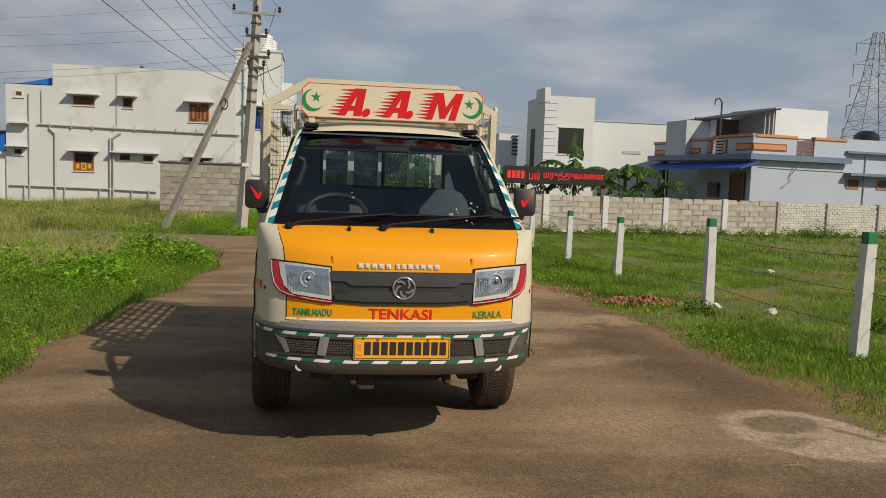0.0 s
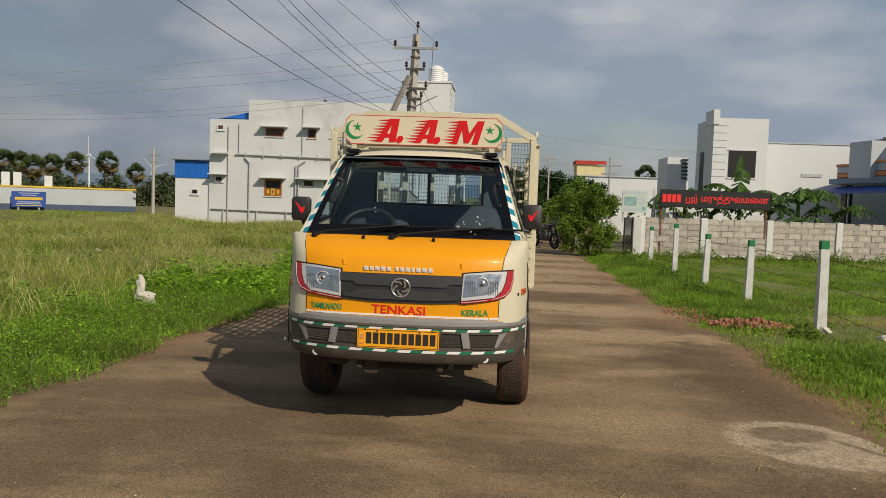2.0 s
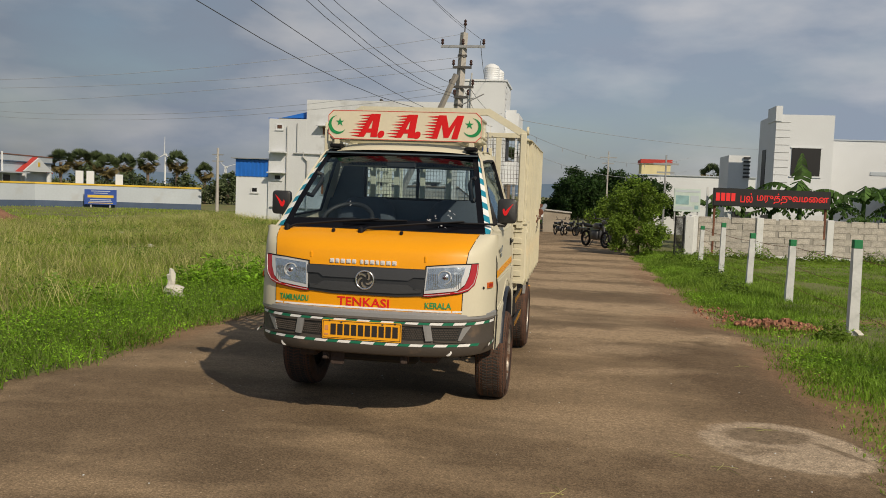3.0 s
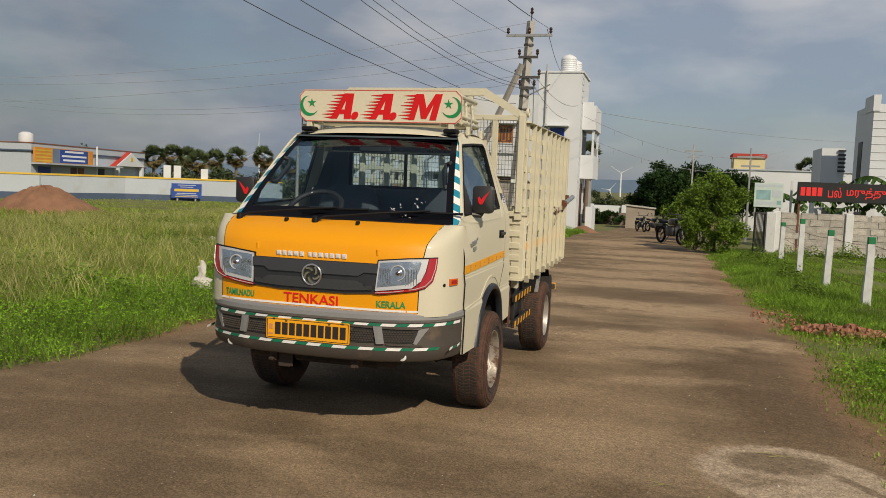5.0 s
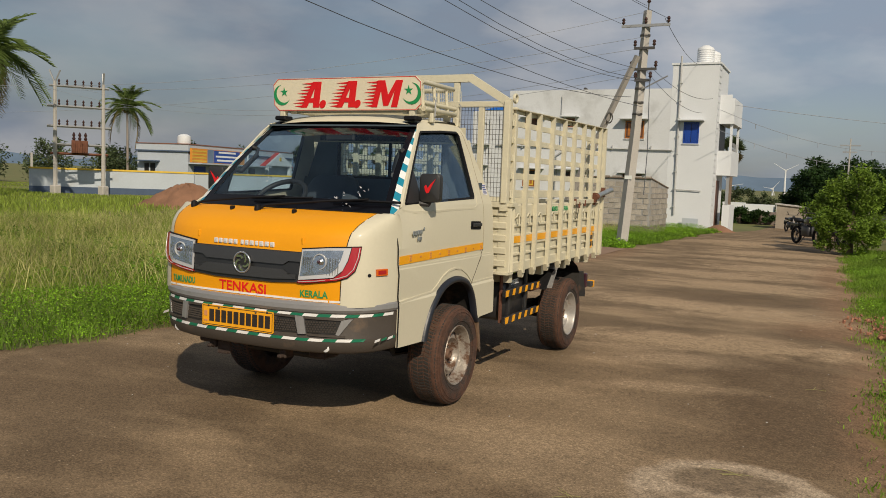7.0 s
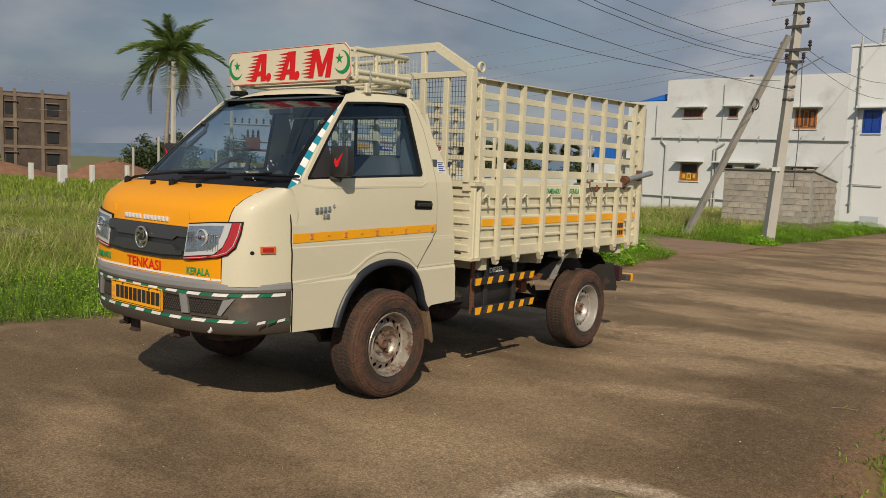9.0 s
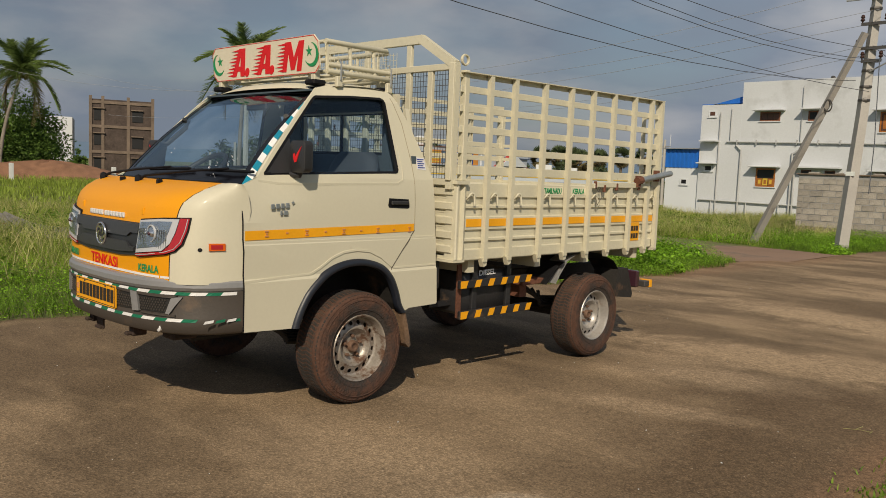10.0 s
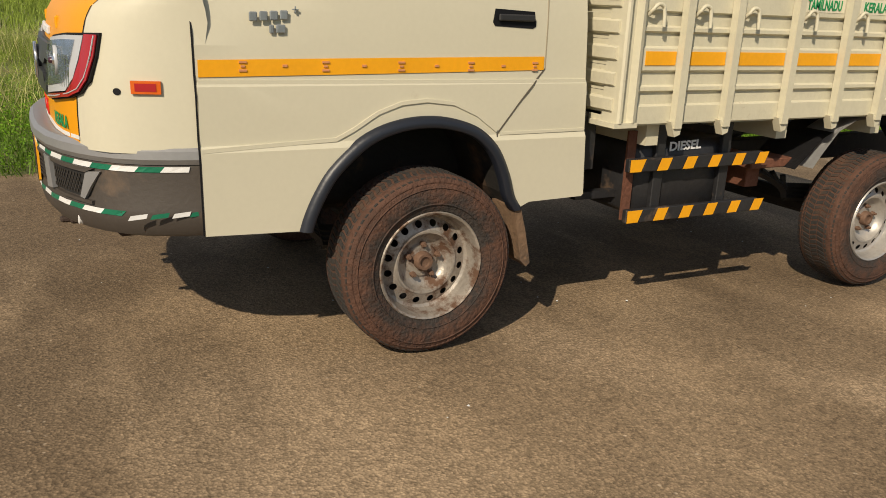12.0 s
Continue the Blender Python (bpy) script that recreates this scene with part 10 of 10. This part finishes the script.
def fan_palm(at, top, r, seed):
    p = thing("fan_palm", "palmyra fan palm with a skirt of dry leaves", "palm", "row of fan palms", at=(at[0], at[1], lev(at[1]) - 0.1))
    part("trunk", tube([(0, 0, 0), (0.05, 0, top)], 0.16, 7, 0.13), M["bark"], p, smooth=60)
    rng = random.Random(seed)
    for name, low, high, n_leaf, leaf in (("crown", -0.15, 1.5, 34, "leaf_far"), ("dry_skirt", -1.45, -0.1, 26, "leaf_dry")):
        co, tris = [], []
        for i in range(n_leaf):
            a, e = rng.uniform(0, 6.28), rng.uniform(low, high)
            d = Vector((math.cos(a) * math.cos(e), math.sin(a) * math.cos(e), math.sin(e)))
            u = d.cross(Vector((rng.uniform(-1, 1), rng.uniform(-1, 1), 1)))
            u = (u if u.length > 0.1 else Vector((1, 0, 0))).normalized()
            c = Vector((0.05, 0, top)) + d * r * rng.uniform(0.35, 0.6)
            for j in range(9):
                t = (j - 4) / 4 * 1.2
                tip = c + (d * math.cos(t) + u * math.sin(t)) * r * 0.55
                side = (u * math.cos(t) - d * math.sin(t)) * r * 0.05
                k = len(co)
                m_ = c.lerp(tip, 0.6)
                co += [tuple(c), tuple(m_ + side), tuple(tip), tuple(m_ - side)]
                tris += [(k, k + 1, k + 2), (k, k + 2, k + 3)]
        o = fast_mesh(name, co, tris, M[leaf])
        o.parent = p


for i, (bx, z48) in enumerate(((-25.87, 2.5), (-25.08, 2.6), (-24.48, 2.55), (-23.95, 2.35), (-23.2, 2.5), (-22.15, 2.65), (-20.8, 2.75), (-19.45, 2.25), (-18.3, 1.75), (-17.6, 1.7))):
    dist = 76 + 3 * (i % 3)
    way = Vector((bx - 1.25, math.sqrt(48 ** 2 - (bx - 1.25) ** 2))) / 48
    fan_palm((1.25 + way.x * dist, -5.98 + way.y * dist), 1.36 + (z48 - 1.36) * dist / 48 + 0.08, 1.1 if i < 7 else 0.95, 300 + i)
for i, (x, y, t, r_) in enumerate(((-60.5, 14.3, 6.0, 1.4), (12.6, 66, 4.2, 1.0), (-2.75, 43, 3.9, 0.8))):
    fan_palm((x, y), t, r_, 320 + i)


def banana(at, n, size, seed, tall=False):
    b = thing("banana_plant", "banana plant with broad torn leaves", "banana plant", "banana plants", at=(at[0], at[1], lev(at[1])))
    rng = random.Random(seed)
    h = size * 0.9
    part("stem", tube([(0, 0, -0.1), (0.03, 0, h)], 0.11, 8, 0.07), M["leaf_banana"], b, smooth=60)
    for i in range(n):
        up_leaf = tall and i == 0
        a = 1.57 if up_leaf else i * 2.4 + rng.uniform(-0.3, 0.3)
        L, up = size * rng.uniform(0.75, 1.05), (1.35 if up_leaf else rng.uniform(0.5, 1.3))
        out_, bend = (0.12, 0.35) if up_leaf else (0.85, 0.55 + 0.45 * up)
        co, tris = [], []
        segs = 12
        d, u = Vector((math.cos(a), math.sin(a), 0)), Vector((-math.sin(a), math.cos(a), 0))
        def mid(k):
            return Vector((0.03, 0, h)) + d * L * (out_ * k) + Vector((0, 0, L * (up * 0.9 * k - bend * k * k)))
        for j in range(segs):
            k0, k1 = j / segs, (j + 0.93) / segs
            for s in (-1, 1):
                w0, w1 = ((0.26 if up_leaf else 0.23) * size / 1.7 * math.sin(math.pi * min(0.98, 0.10 + 0.9 * q)) ** 0.7 for q in (k0, k1))
                n0 = len(co)
                sag, tear = rng.uniform(0.2, 1.1), rng.uniform(0.62, 1.05)
                co += [tuple(mid(k0)), tuple(mid(k1)), tuple(mid(k1) + u * s * w1 * tear - d * 0.02 + Vector((0, 0, -sag * w1))), tuple(mid(k0) + u * s * w0 * tear + d * 0.02 + Vector((0, 0, -sag * w0)))]
                tris += [(n0, n0 + 1, n0 + 2), (n0, n0 + 2, n0 + 3)]
        o = fast_mesh("leaf", co, tris, M["leaf_banana"])
        o.parent = b


for i, (x, y, n, s) in enumerate(((9.0, 24.0, 8, 2.2), (11.6, 25.6, 8, 2.2), (10.4, 25.2, 6, 1.7), (7.5, 26.0, 7, 2.1), (6.2, 25.4, 6, 1.8), (12.9, 25.4, 6, 1.7), (11.2, 24.2, 5, 1.4), (8.2, 24.8, 6, 1.6))):
    banana((x, y), n, s, 400 + i, i == 0)
tree("yard_shrub", "low green shrub behind the boundary wall", (6.0, 23.4), 0.5, [(0, 0, 0.7, 0.5), (0.8, 0, 0.7, 0.5), (1.8, 0.1, 0.6, 0.5)], 2500, 0.06, M["leaf_dark"], 440, 0.05)


# ---- roadside fence ----
FENCE = [(4.64, 1.60), (4.80, 4.92), (4.98, 8.75), (4.84, 11.3), (4.76, 14.0), (4.88, 18.0)]
FH = [1.19, 1.20, 1.08, 1.10, 1.24, 1.05]
lean = [(0.02, 0.0), (-0.01, 0.01), (0.01, 0), (0.02, 0), (0.0, 0.01), (0.01, 0)]
for (x, y), h, (lx, ly) in zip(FENCE, FH, lean):
    p = thing("fence_post", "whitewashed stone fence post with a green top", "fence post", "roadside fence posts", at=(x, y, lev(y)))
    w = 0.055
    sh = bmesh.new()
    rows = []
    rp = random.Random(int(y * 10))
    for k in range(7):
        z = -0.15 + (h - 0.11 + 0.15) * k / 6
        ww = w * (1.12 - 0.2 * k / 6)
        rows.append([sh.verts.new((lx * z + sx * ww + rp.uniform(-0.004, 0.004), ly * z + sy * ww + rp.uniform(-0.004, 0.004), z)) for sx, sy in ((-1, -1), (1, -1), (1, 1), (-1, 1))])
    for a, b in zip(rows, rows[1:]):
        for i in range(4):
            sh.faces.new((a[i], a[(i + 1) % 4], b[(i + 1) % 4], b[i]))
    sh.faces.new(rows[-1])
    part("shaft", sh, M["whitewash"], p, "rough whitewashed stone")
    part("painted_top", box((lx * h - 0.052, ly * h - 0.052, h - 0.112), (lx * h + 0.052, ly * h + 0.052, h), 0.006), M["post_green"], p, "green painted top")
for (xa, ya), (xb, yb_) in zip([(4.5, -3.0)] + FENCE, FENCE):
    for z in (0.28, 0.62, 0.95):
        bm = cable((xa + 0.055, ya, lev(ya) + z), (xb + 0.055, yb_, lev(yb_) + z), 0.03, 0.0035, n=8)
        rb = random.Random(int(ya * 7 + z * 10))
        L = yb_ - ya
        for i in range(int(L / 0.16)):
            k = (i + 0.5) * 0.16 / L
            q = Vector((xa + (xb - xa) * k + 0.055, ya + L * k, lev(ya + L * k) + z - 0.12 * k * (1 - k)))
            bm_tube(bm, [q + Vector((rb.uniform(-0.015, 0.015), 0, -0.014)), q + Vector((rb.uniform(-0.015, 0.015), 0.005, 0.014))], 0.002, 3)
        tagged(obj("barbed_wire", bm, M["rust"]), "thin rusty barbed fence wire", "wire", "fence wires")
for i, (x, y) in enumerate(((-42.9, 17.7), (-36.4, 16.2), (-40.3, 19.9), (-43.2, 23.7), (-46.5, 10.9), (-47.5, 13.6), (-44.5, 7.4), (-37.2, 16.8))):
    p = thing("field_post", "short white field boundary post", "fence post", "field boundary posts", at=(x, y, lev(y)))
    part("shaft", box((-0.11, -0.11, -0.2), (0.11, 0.11, 1.05), 0.015), M["whitewash"], p)
fpole = thing("field_pole", "pale concrete utility pole beside the palm", "utility pole", at=(-32.6, 20.1, 0))
part("shaft", tube([(0, 0, -0.3), (0, 0, 6.2)], 0.17, 6, 0.11), M["pole_concrete"], fpole)
part("cross_arm", boxes(((-0.6, -0.05, 5.5), (0.6, 0.05, 5.6)), ((-0.5, -0.05, 4.9), (0.5, 0.05, 5.0))), M["grey_steel"], fpole)
for x, y, h in ((-45, 27, 3.0), (-43, 24, 2.2), (-50, 31, 2.6), (-47, 33, 2.4)):
    p = thing("thin_pole", "thin grey pole beyond the field", "pole", "thin field poles", at=(x, y, lev(y)))
    part("shaft", tube([(0, 0, -0.2), (0, 0, h)], 0.08, 5), M["pole_concrete"], p)


# ---- heaps, rubble, litter ----
def heap(name, label, at, rx, ry, h, seed, material, n=56, rings=22):
    bm = bmesh.new()
    rng = random.Random(seed)
    ph = [rng.uniform(0, 6.28) for _ in range(5)]
    rows = []
    for i in range(rings + 1):
        k = i / rings
        row = []
        for j in range(n):
            a = 2 * math.pi * j / n
            wob = 1 + sum(0.13 / (q + 1) * math.sin((q + 2) * a + ph[q]) for q in range(5))
            z = h * (math.cos(math.pi * k) * 0.5 + 0.5) ** 1.15 * (1 + 0.18 * math.sin(3 * a + ph[0]) * k) + rng.uniform(-0.045, 0.045) * h + 0.05 * h * math.sin(a * 9 + k * 17 + ph[1]) * math.sin(k * 13 + a * 4)
            row.append(bm.verts.new((math.cos(a) * rx * k * wob, math.sin(a) * ry * k * wob, z - 0.08 * k)))
        rows.append(row)
    for a, b in zip(rows, rows[1:]):
        for j in range(n):
            bm.faces.new((a[j], a[(j + 1) % n], b[(j + 1) % n], b[j]))
    bmesh.ops.remove_doubles(bm, verts=bm.verts[:], dist=0.001)
    bmesh.ops.recalc_face_normals(bm, faces=bm.faces[:])
    o = obj(name, bm, material, 50)
    o.matrix_basis = pose(at[0], at[1], lev(at[1]) - 0.03)
    return tagged(o, label, "heap")


heap("soil_mound", "heap of loose red soil in the field", (-21.4, 20.9), 3.1, 2.0, 1.05, 1, M["soil_red"])
heap("soil_bank", "long low bank of red soil across the field", (-51.0, 17.0), 3.0, 9.0, 1.25, 2, M["soil_red"])
heap("soil_bank", "long low bank of red soil across the field", (-49.0, 26.0), 3.0, 6.0, 1.25, 3, M["soil_red"])


def stones(name, label, cx, cy, rx, ry, n, size, seed, pile=0.0):
    """Broken pieces lying in a loose spread."""
    rng = random.Random(seed)
    bm = bmesh.new()
    for _ in range(n):
        a, d = rng.uniform(0, 6.28), math.sqrt(rng.random())
        x, y = cx + math.cos(a) * d * rx, cy + math.sin(a) * d * ry
        s = size * rng.uniform(0.4, 1.3)
        m = Matrix.Translation((x, y, lev(y) + s * 0.3 + pile * (1 - d) * rng.random())) @ Euler((rng.uniform(0, 6), rng.uniform(0, 6), rng.uniform(0, 6))).to_matrix().to_4x4()
        b0 = len(bm.verts)
        bm_box(bm, (-s * 0.5, -s * 0.38, -s * 0.3), (s * 0.5, s * 0.38, s * 0.3))
        bm.verts.ensure_lookup_table()
        for v in bm.verts[b0:]:
            v.co = m @ (v.co * rng.uniform(0.75, 1.15))
    return tagged(obj(name, bm, M["rubble"]), label, "rubble", kind="stuff")


stones("brick_rubble", "pile of broken red brick on the verge", 3.98, 5.15, 0.55, 0.34, 380, 0.052, 1, 0.11)
stones("brick_rubble", "scattered red brick crumbs along the lane's edge", 3.42, 6.3, 0.4, 0.9, 90, 0.030, 2)


def pebbles():
    rng = random.Random(5)
    bm = bmesh.new()
    for _ in range(260):
        x, y = rng.uniform(-2.6, 3.1), rng.uniform(-5.0, 12.0)
        s = rng.uniform(0.003, 0.007)
        c = Vector((x, y, lev(y) + s * 0.3))
        top = [bm.verts.new(c + Vector((math.cos(a) * s, math.sin(a) * s, 0))) for a in (0.2, 1.4, 2.7, 4.0, 5.2)]
        tip = bm.verts.new(c + Vector((0, 0, s * 0.8)))
        for i in range(5):
            bm.faces.new((top[i], top[(i + 1) % 5], tip))
    return bm


tagged(obj("loose_pebbles", pebbles(), M["whitewash"]), "small pale pebbles on the asphalt", "pebbles", kind="stuff")
straw = bmesh.new()
rw = random.Random(6)
for x, y in ((2.15, -1.35), (1.9, -1.15), (2.55, -0.4), (1.2, -2.0), (2.9, 2.0)):
    for _ in range(3):
        a = rw.uniform(0, 3.1)
        d = Vector((math.cos(a), math.sin(a), 0)) * rw.uniform(0.04, 0.09)
        c = Vector((x + rw.uniform(-0.05, 0.05), y + rw.uniform(-0.05, 0.05), lev(y) + 0.006))
        bm_tube(straw, [c - d, c + Vector((0.01, 0.01, 0.004)), c + d], 0.0016, 3)
tagged(obj("dry_straw", straw, M["grass_seed"]), "dry straw stalks lying on the asphalt", "straw", kind="stuff")


def crumple(name, label, at, size, seed):
    bm = bmesh.new()
    bmesh.ops.create_icosphere(bm, subdivisions=2, radius=1.0)
    rng = random.Random(seed)
    for v in bm.verts:
        v.co = Vector((v.co.x * size[0], v.co.y * size[1], v.co.z * size[2])) * rng.uniform(0.55, 1.2)
    o = obj(name, bm, M["litter"])
    o.matrix_basis = pose(*at)
    return tagged(o, label, "litter", "scattered litter")


crumple("plastic_bag", "crumpled white plastic bag caught in the weeds", (-4.35, 4.75, 0.12), (0.07, 0.06, 0.17), 1)
crumple("plastic_bag", "crumpled white plastic bag caught in the weeds", (-4.1, 4.35, 0.02), (0.16, 0.12, 0.10), 2)
for i, (x, y) in enumerate(((4.75, 4.6), (5.3, 4.2), (8.5, 9.6), (12.5, 12.0), (-9.5, 13.5), (-13.0, 18.0), (6.8, 3.2))):
    crumple("paper_scrap", "scrap of white litter in the grass", (x, y, lev(y) + 0.05), (0.09, 0.06, 0.05), 10 + i)
sheet = thing("roofing_sheet", "bent grey corrugated sheet lying in the field", "sheet", at=(-9.05, 1.80, 0.07), turn=14)
wave = bmesh.new()
rows = [[wave.verts.new((x, y, 0.10 - 0.09 * x + 0.05 * math.sin(x * 2.2) + 0.014 * math.sin(y * 62) + 0.10 * y)) for y in [-0.36 + 0.0203 * k for k in range(37)]] for x in [-1.6 + 0.2 * k for k in range(13)]]
for a, b in zip(rows, rows[1:]):
    for k in range(36):
        wave.faces.new((a[k], b[k], b[k + 1], a[k + 1]))
bmesh.ops.solidify(wave, geom=wave.faces[:], thickness=0.006)
part("corrugated_panel", wave, M["grey_sheet"], sheet, smooth=60)
part("sheet_prop", box((-1.3, -0.3, -0.30), (-1.0, 0.3, 0.16), 0.02), M["rubble"], sheet, "loose earth under the sheet")


# ---- motorbikes along the lane ----
def motorbike(at, turn, seed):
    b = thing("motorbike", "dark parked motorbike on its stand", "motorbike", "parked motorbikes", at=(at[0], at[1], float(land(at[0], at[1]))), turn=turn)
    for y in (-0.62, 0.62):
        w = part("tyre", lathe([(0.25 + 0.045 * math.cos(a), 0.045 * math.sin(a)) for a in [2 * math.pi * i / 8 for i in range(8)]], (0, y, 0.30), "x", 22, True), M["black_rubber"], b, smooth=60)
        part("rim", lathe([(0.215, -0.02), (0.205, 0.0), (0.215, 0.02)], (0, y, 0.30), "x", 20), M["bike_grey"], w)
        sp = bmesh.new()
        for i in range(5):
            a = i * 1.257
            bm_tube(sp, [(0, y, 0.30), (0, y + math.cos(a) * 0.21, 0.30 + math.sin(a) * 0.21)], 0.012, 4)
        part("spokes", sp, M["bike_grey"], w)
    part("fork", tube([(0.0, -0.62, 0.30), (0.0, -0.42, 0.85), (0, -0.38, 0.98)], 0.035, 6), M["bike_grey"], b)
    tank_b = bmesh.new()
    bm_prism(tank_b, [(-0.38, 0.72), (-0.30, 0.86), (-0.1, 0.88), (0.06, 0.78), (0.02, 0.66), (-0.3, 0.64)], -0.13, 0.13, "yz")
    bmesh.ops.bevel(tank_b, geom=tank_b.edges[:], offset=0.03, segments=2, affect="EDGES", profile=0.5)
    part("fuel_tank", tank_b, M["bike_black"], b, smooth=50)
    seat_b = bmesh.new()
    bm_prism(seat_b, [(0.02, 0.70), (0.06, 0.78), (0.35, 0.76), (0.66, 0.84), (0.72, 0.80), (0.6, 0.70)], -0.11, 0.11, "yz")
    bmesh.ops.bevel(seat_b, geom=seat_b.edges[:], offset=0.02, segments=1, affect="EDGES", profile=0.5)
    part("seat", seat_b, M["black_rubber"], b, smooth=50)
    part("engine", box((-0.13, -0.25, 0.28), (0.13, 0.18, 0.60), 0.04), M["bike_grey"], b, smooth=50)
    part("exhaust", tube([(0.12, -0.1, 0.30), (0.15, 0.3, 0.28), (0.16, 0.75, 0.36)], 0.04, 8), M["chrome"], b, smooth=60)
    part("handlebar", tube([(-0.34, -0.28, 1.02), (-0.12, -0.38, 1.02), (0.12, -0.38, 1.02), (0.34, -0.28, 1.02)], 0.016, 6), M["bike_black"], b)
    part("headlamp", lathe([(0.0, -0.06), (0.08, -0.04), (0.09, 0.0), (0.05, 0.08), (0.0, 0.09)], (0, -0.50, 0.90), "y", 12), M["bike_black"], b, smooth=60)
    part("rear_guard", boxes(((-0.06, 0.45, 0.58), (0.06, 0.95, 0.66)), ((-0.05, 0.9, 0.42), (0.05, 0.96, 0.60)), bevel=0.01), M["bike_black"], b)
    part("frame_tube", tube([(0, -0.40, 0.86), (0, -0.2, 0.6), (0, 0.2, 0.55), (0, 0.62, 0.30)], 0.03, 6), M["bike_black"], b)
    part("stand", tube([(0.0, 0.1, 0.3), (-0.2, 0.12, 0.0)], 0.014, 5), M["iron"], b)
    for s in (-1, 1):
        part("mirror", tube([(s * 0.25, -0.33, 1.02), (s * 0.30, -0.35, 1.16), (s * 0.34, -0.35, 1.2)], 0.02, 5), M["bike_black"], b)


motorbike((2.05, 23.2), 32, 1)
motorbike((2.75, 24.3), 25, 2)
motorbike((0.35, 46.6), 22, 3)
motorbike((1.05, 47.3), 30, 4)
motorbike((1.7, 45.6), 18, 5)


# ---- single blocks of the shed and the boundary wall ----
def block_mesh(lx, ly, lz, b=0.008):
    me = bpy.data.meshes.new("block")
    bm = bmesh.new()
    bm_box(bm, (-lx / 2, -ly / 2, -lz / 2), (lx / 2, ly / 2, lz / 2))
    for v in bm.verts:
        if v.co.y < 0:
            v.co.x -= math.copysign(b, v.co.x)
            v.co.z -= math.copysign(b, v.co.z)
    bm.to_mesh(me)
    bm.free()
    return me


def lay(parent, data, material, x, y, z, turn, rng):
    o = new("block", data)
    if not data.materials:
        data.materials.append(material)
    o.parent = parent
    o.matrix_basis = pose(x, y + rng.uniform(-0.008, 0.006), z, 0, 0, turn)


rb = random.Random(9)
full, halfb, side_b = block_mesh(0.375, 0.06, 0.178), block_mesh(0.18, 0.06, 0.178), block_mesh(0.375, 0.06, 0.178)
row, z = 0, 0.05 + 0.095
while z < SZ1 - 0.05:
    x = SX0 + (0.0 if row % 2 else -0.195)
    while x < SX1 - 0.05:
        a, b = max(x, SX0), min(x + 0.39, SX1)
        if b - a > 0.1:
            lay(shed, full if b - a > 0.3 else halfb, M["block"], (a + b) / 2, SY0 + 0.015, z, 0, rb)
        x += 0.39
    y = SY0 + (0.1 if row % 2 else 0.3)
    while y < SY1 - 0.1 and z < shed_top(y + 0.3) - 0.08:
        o = new("block", full)
        o.parent = shed
        o.matrix_basis = pose(SX1 - 0.015 + rb.uniform(-0.006, 0.006), y + 0.1, z, 0, 0, 90)
        y += 0.39
    z += 0.192
    row += 1
wide = block_mesh(0.40, 0.05, 0.185)
for a, b in zip(WX[:6], WX[1:6]):
    x0, x1 = a + 0.11, b - 0.11
    n = round((x1 - x0) / 0.42)
    for r_ in range(6):
        z = -0.10 + 0.095 + r_ * 0.196
        if z > 0.98:
            continue
        for i in range(n):
            xx = x0 + (i + 0.5) * (x1 - x0) / n + (0.10 if r_ % 2 else -0.10) * (0 < i < n - 1)
            lay(bwall, wide, M["wall_block"], xx, 0.012, z, 0, rb)
brick = block_mesh(0.225, 0.04, 0.085, 0.005)
rest = bmesh.new()
for a, b in zip(WX[5:], WX[6:]):
    n = round((b - a - 0.14) / 0.24)
    for r_ in range(12):
        z = -0.06 + r_ * 0.094
        for i in range(n):
            xx = a + 0.07 + (i + 0.5) * (b - a - 0.14) / n + (0.05 if r_ % 2 else -0.05)
            d = rb.uniform(-0.006, 0.004)
            bm_box(rest, (xx - 0.11, 0.008 + d, z - 0.041), (xx + 0.11, 0.04, z + 0.041))
M["painted_brick"] = mat("painted_brick", (0.54, 0.53, 0.49), 0.9, var=0.2, scale=1.5, fine=28, bump=0.4, island=0.07, dirt=(0.36, 0.33, 0.29), dirt_at=0.6, dirt_scale=1.6)
tagged(part("brickwork", rest, M["painted_brick"], bwall, "pale painted brickwork"), kind="stuff")
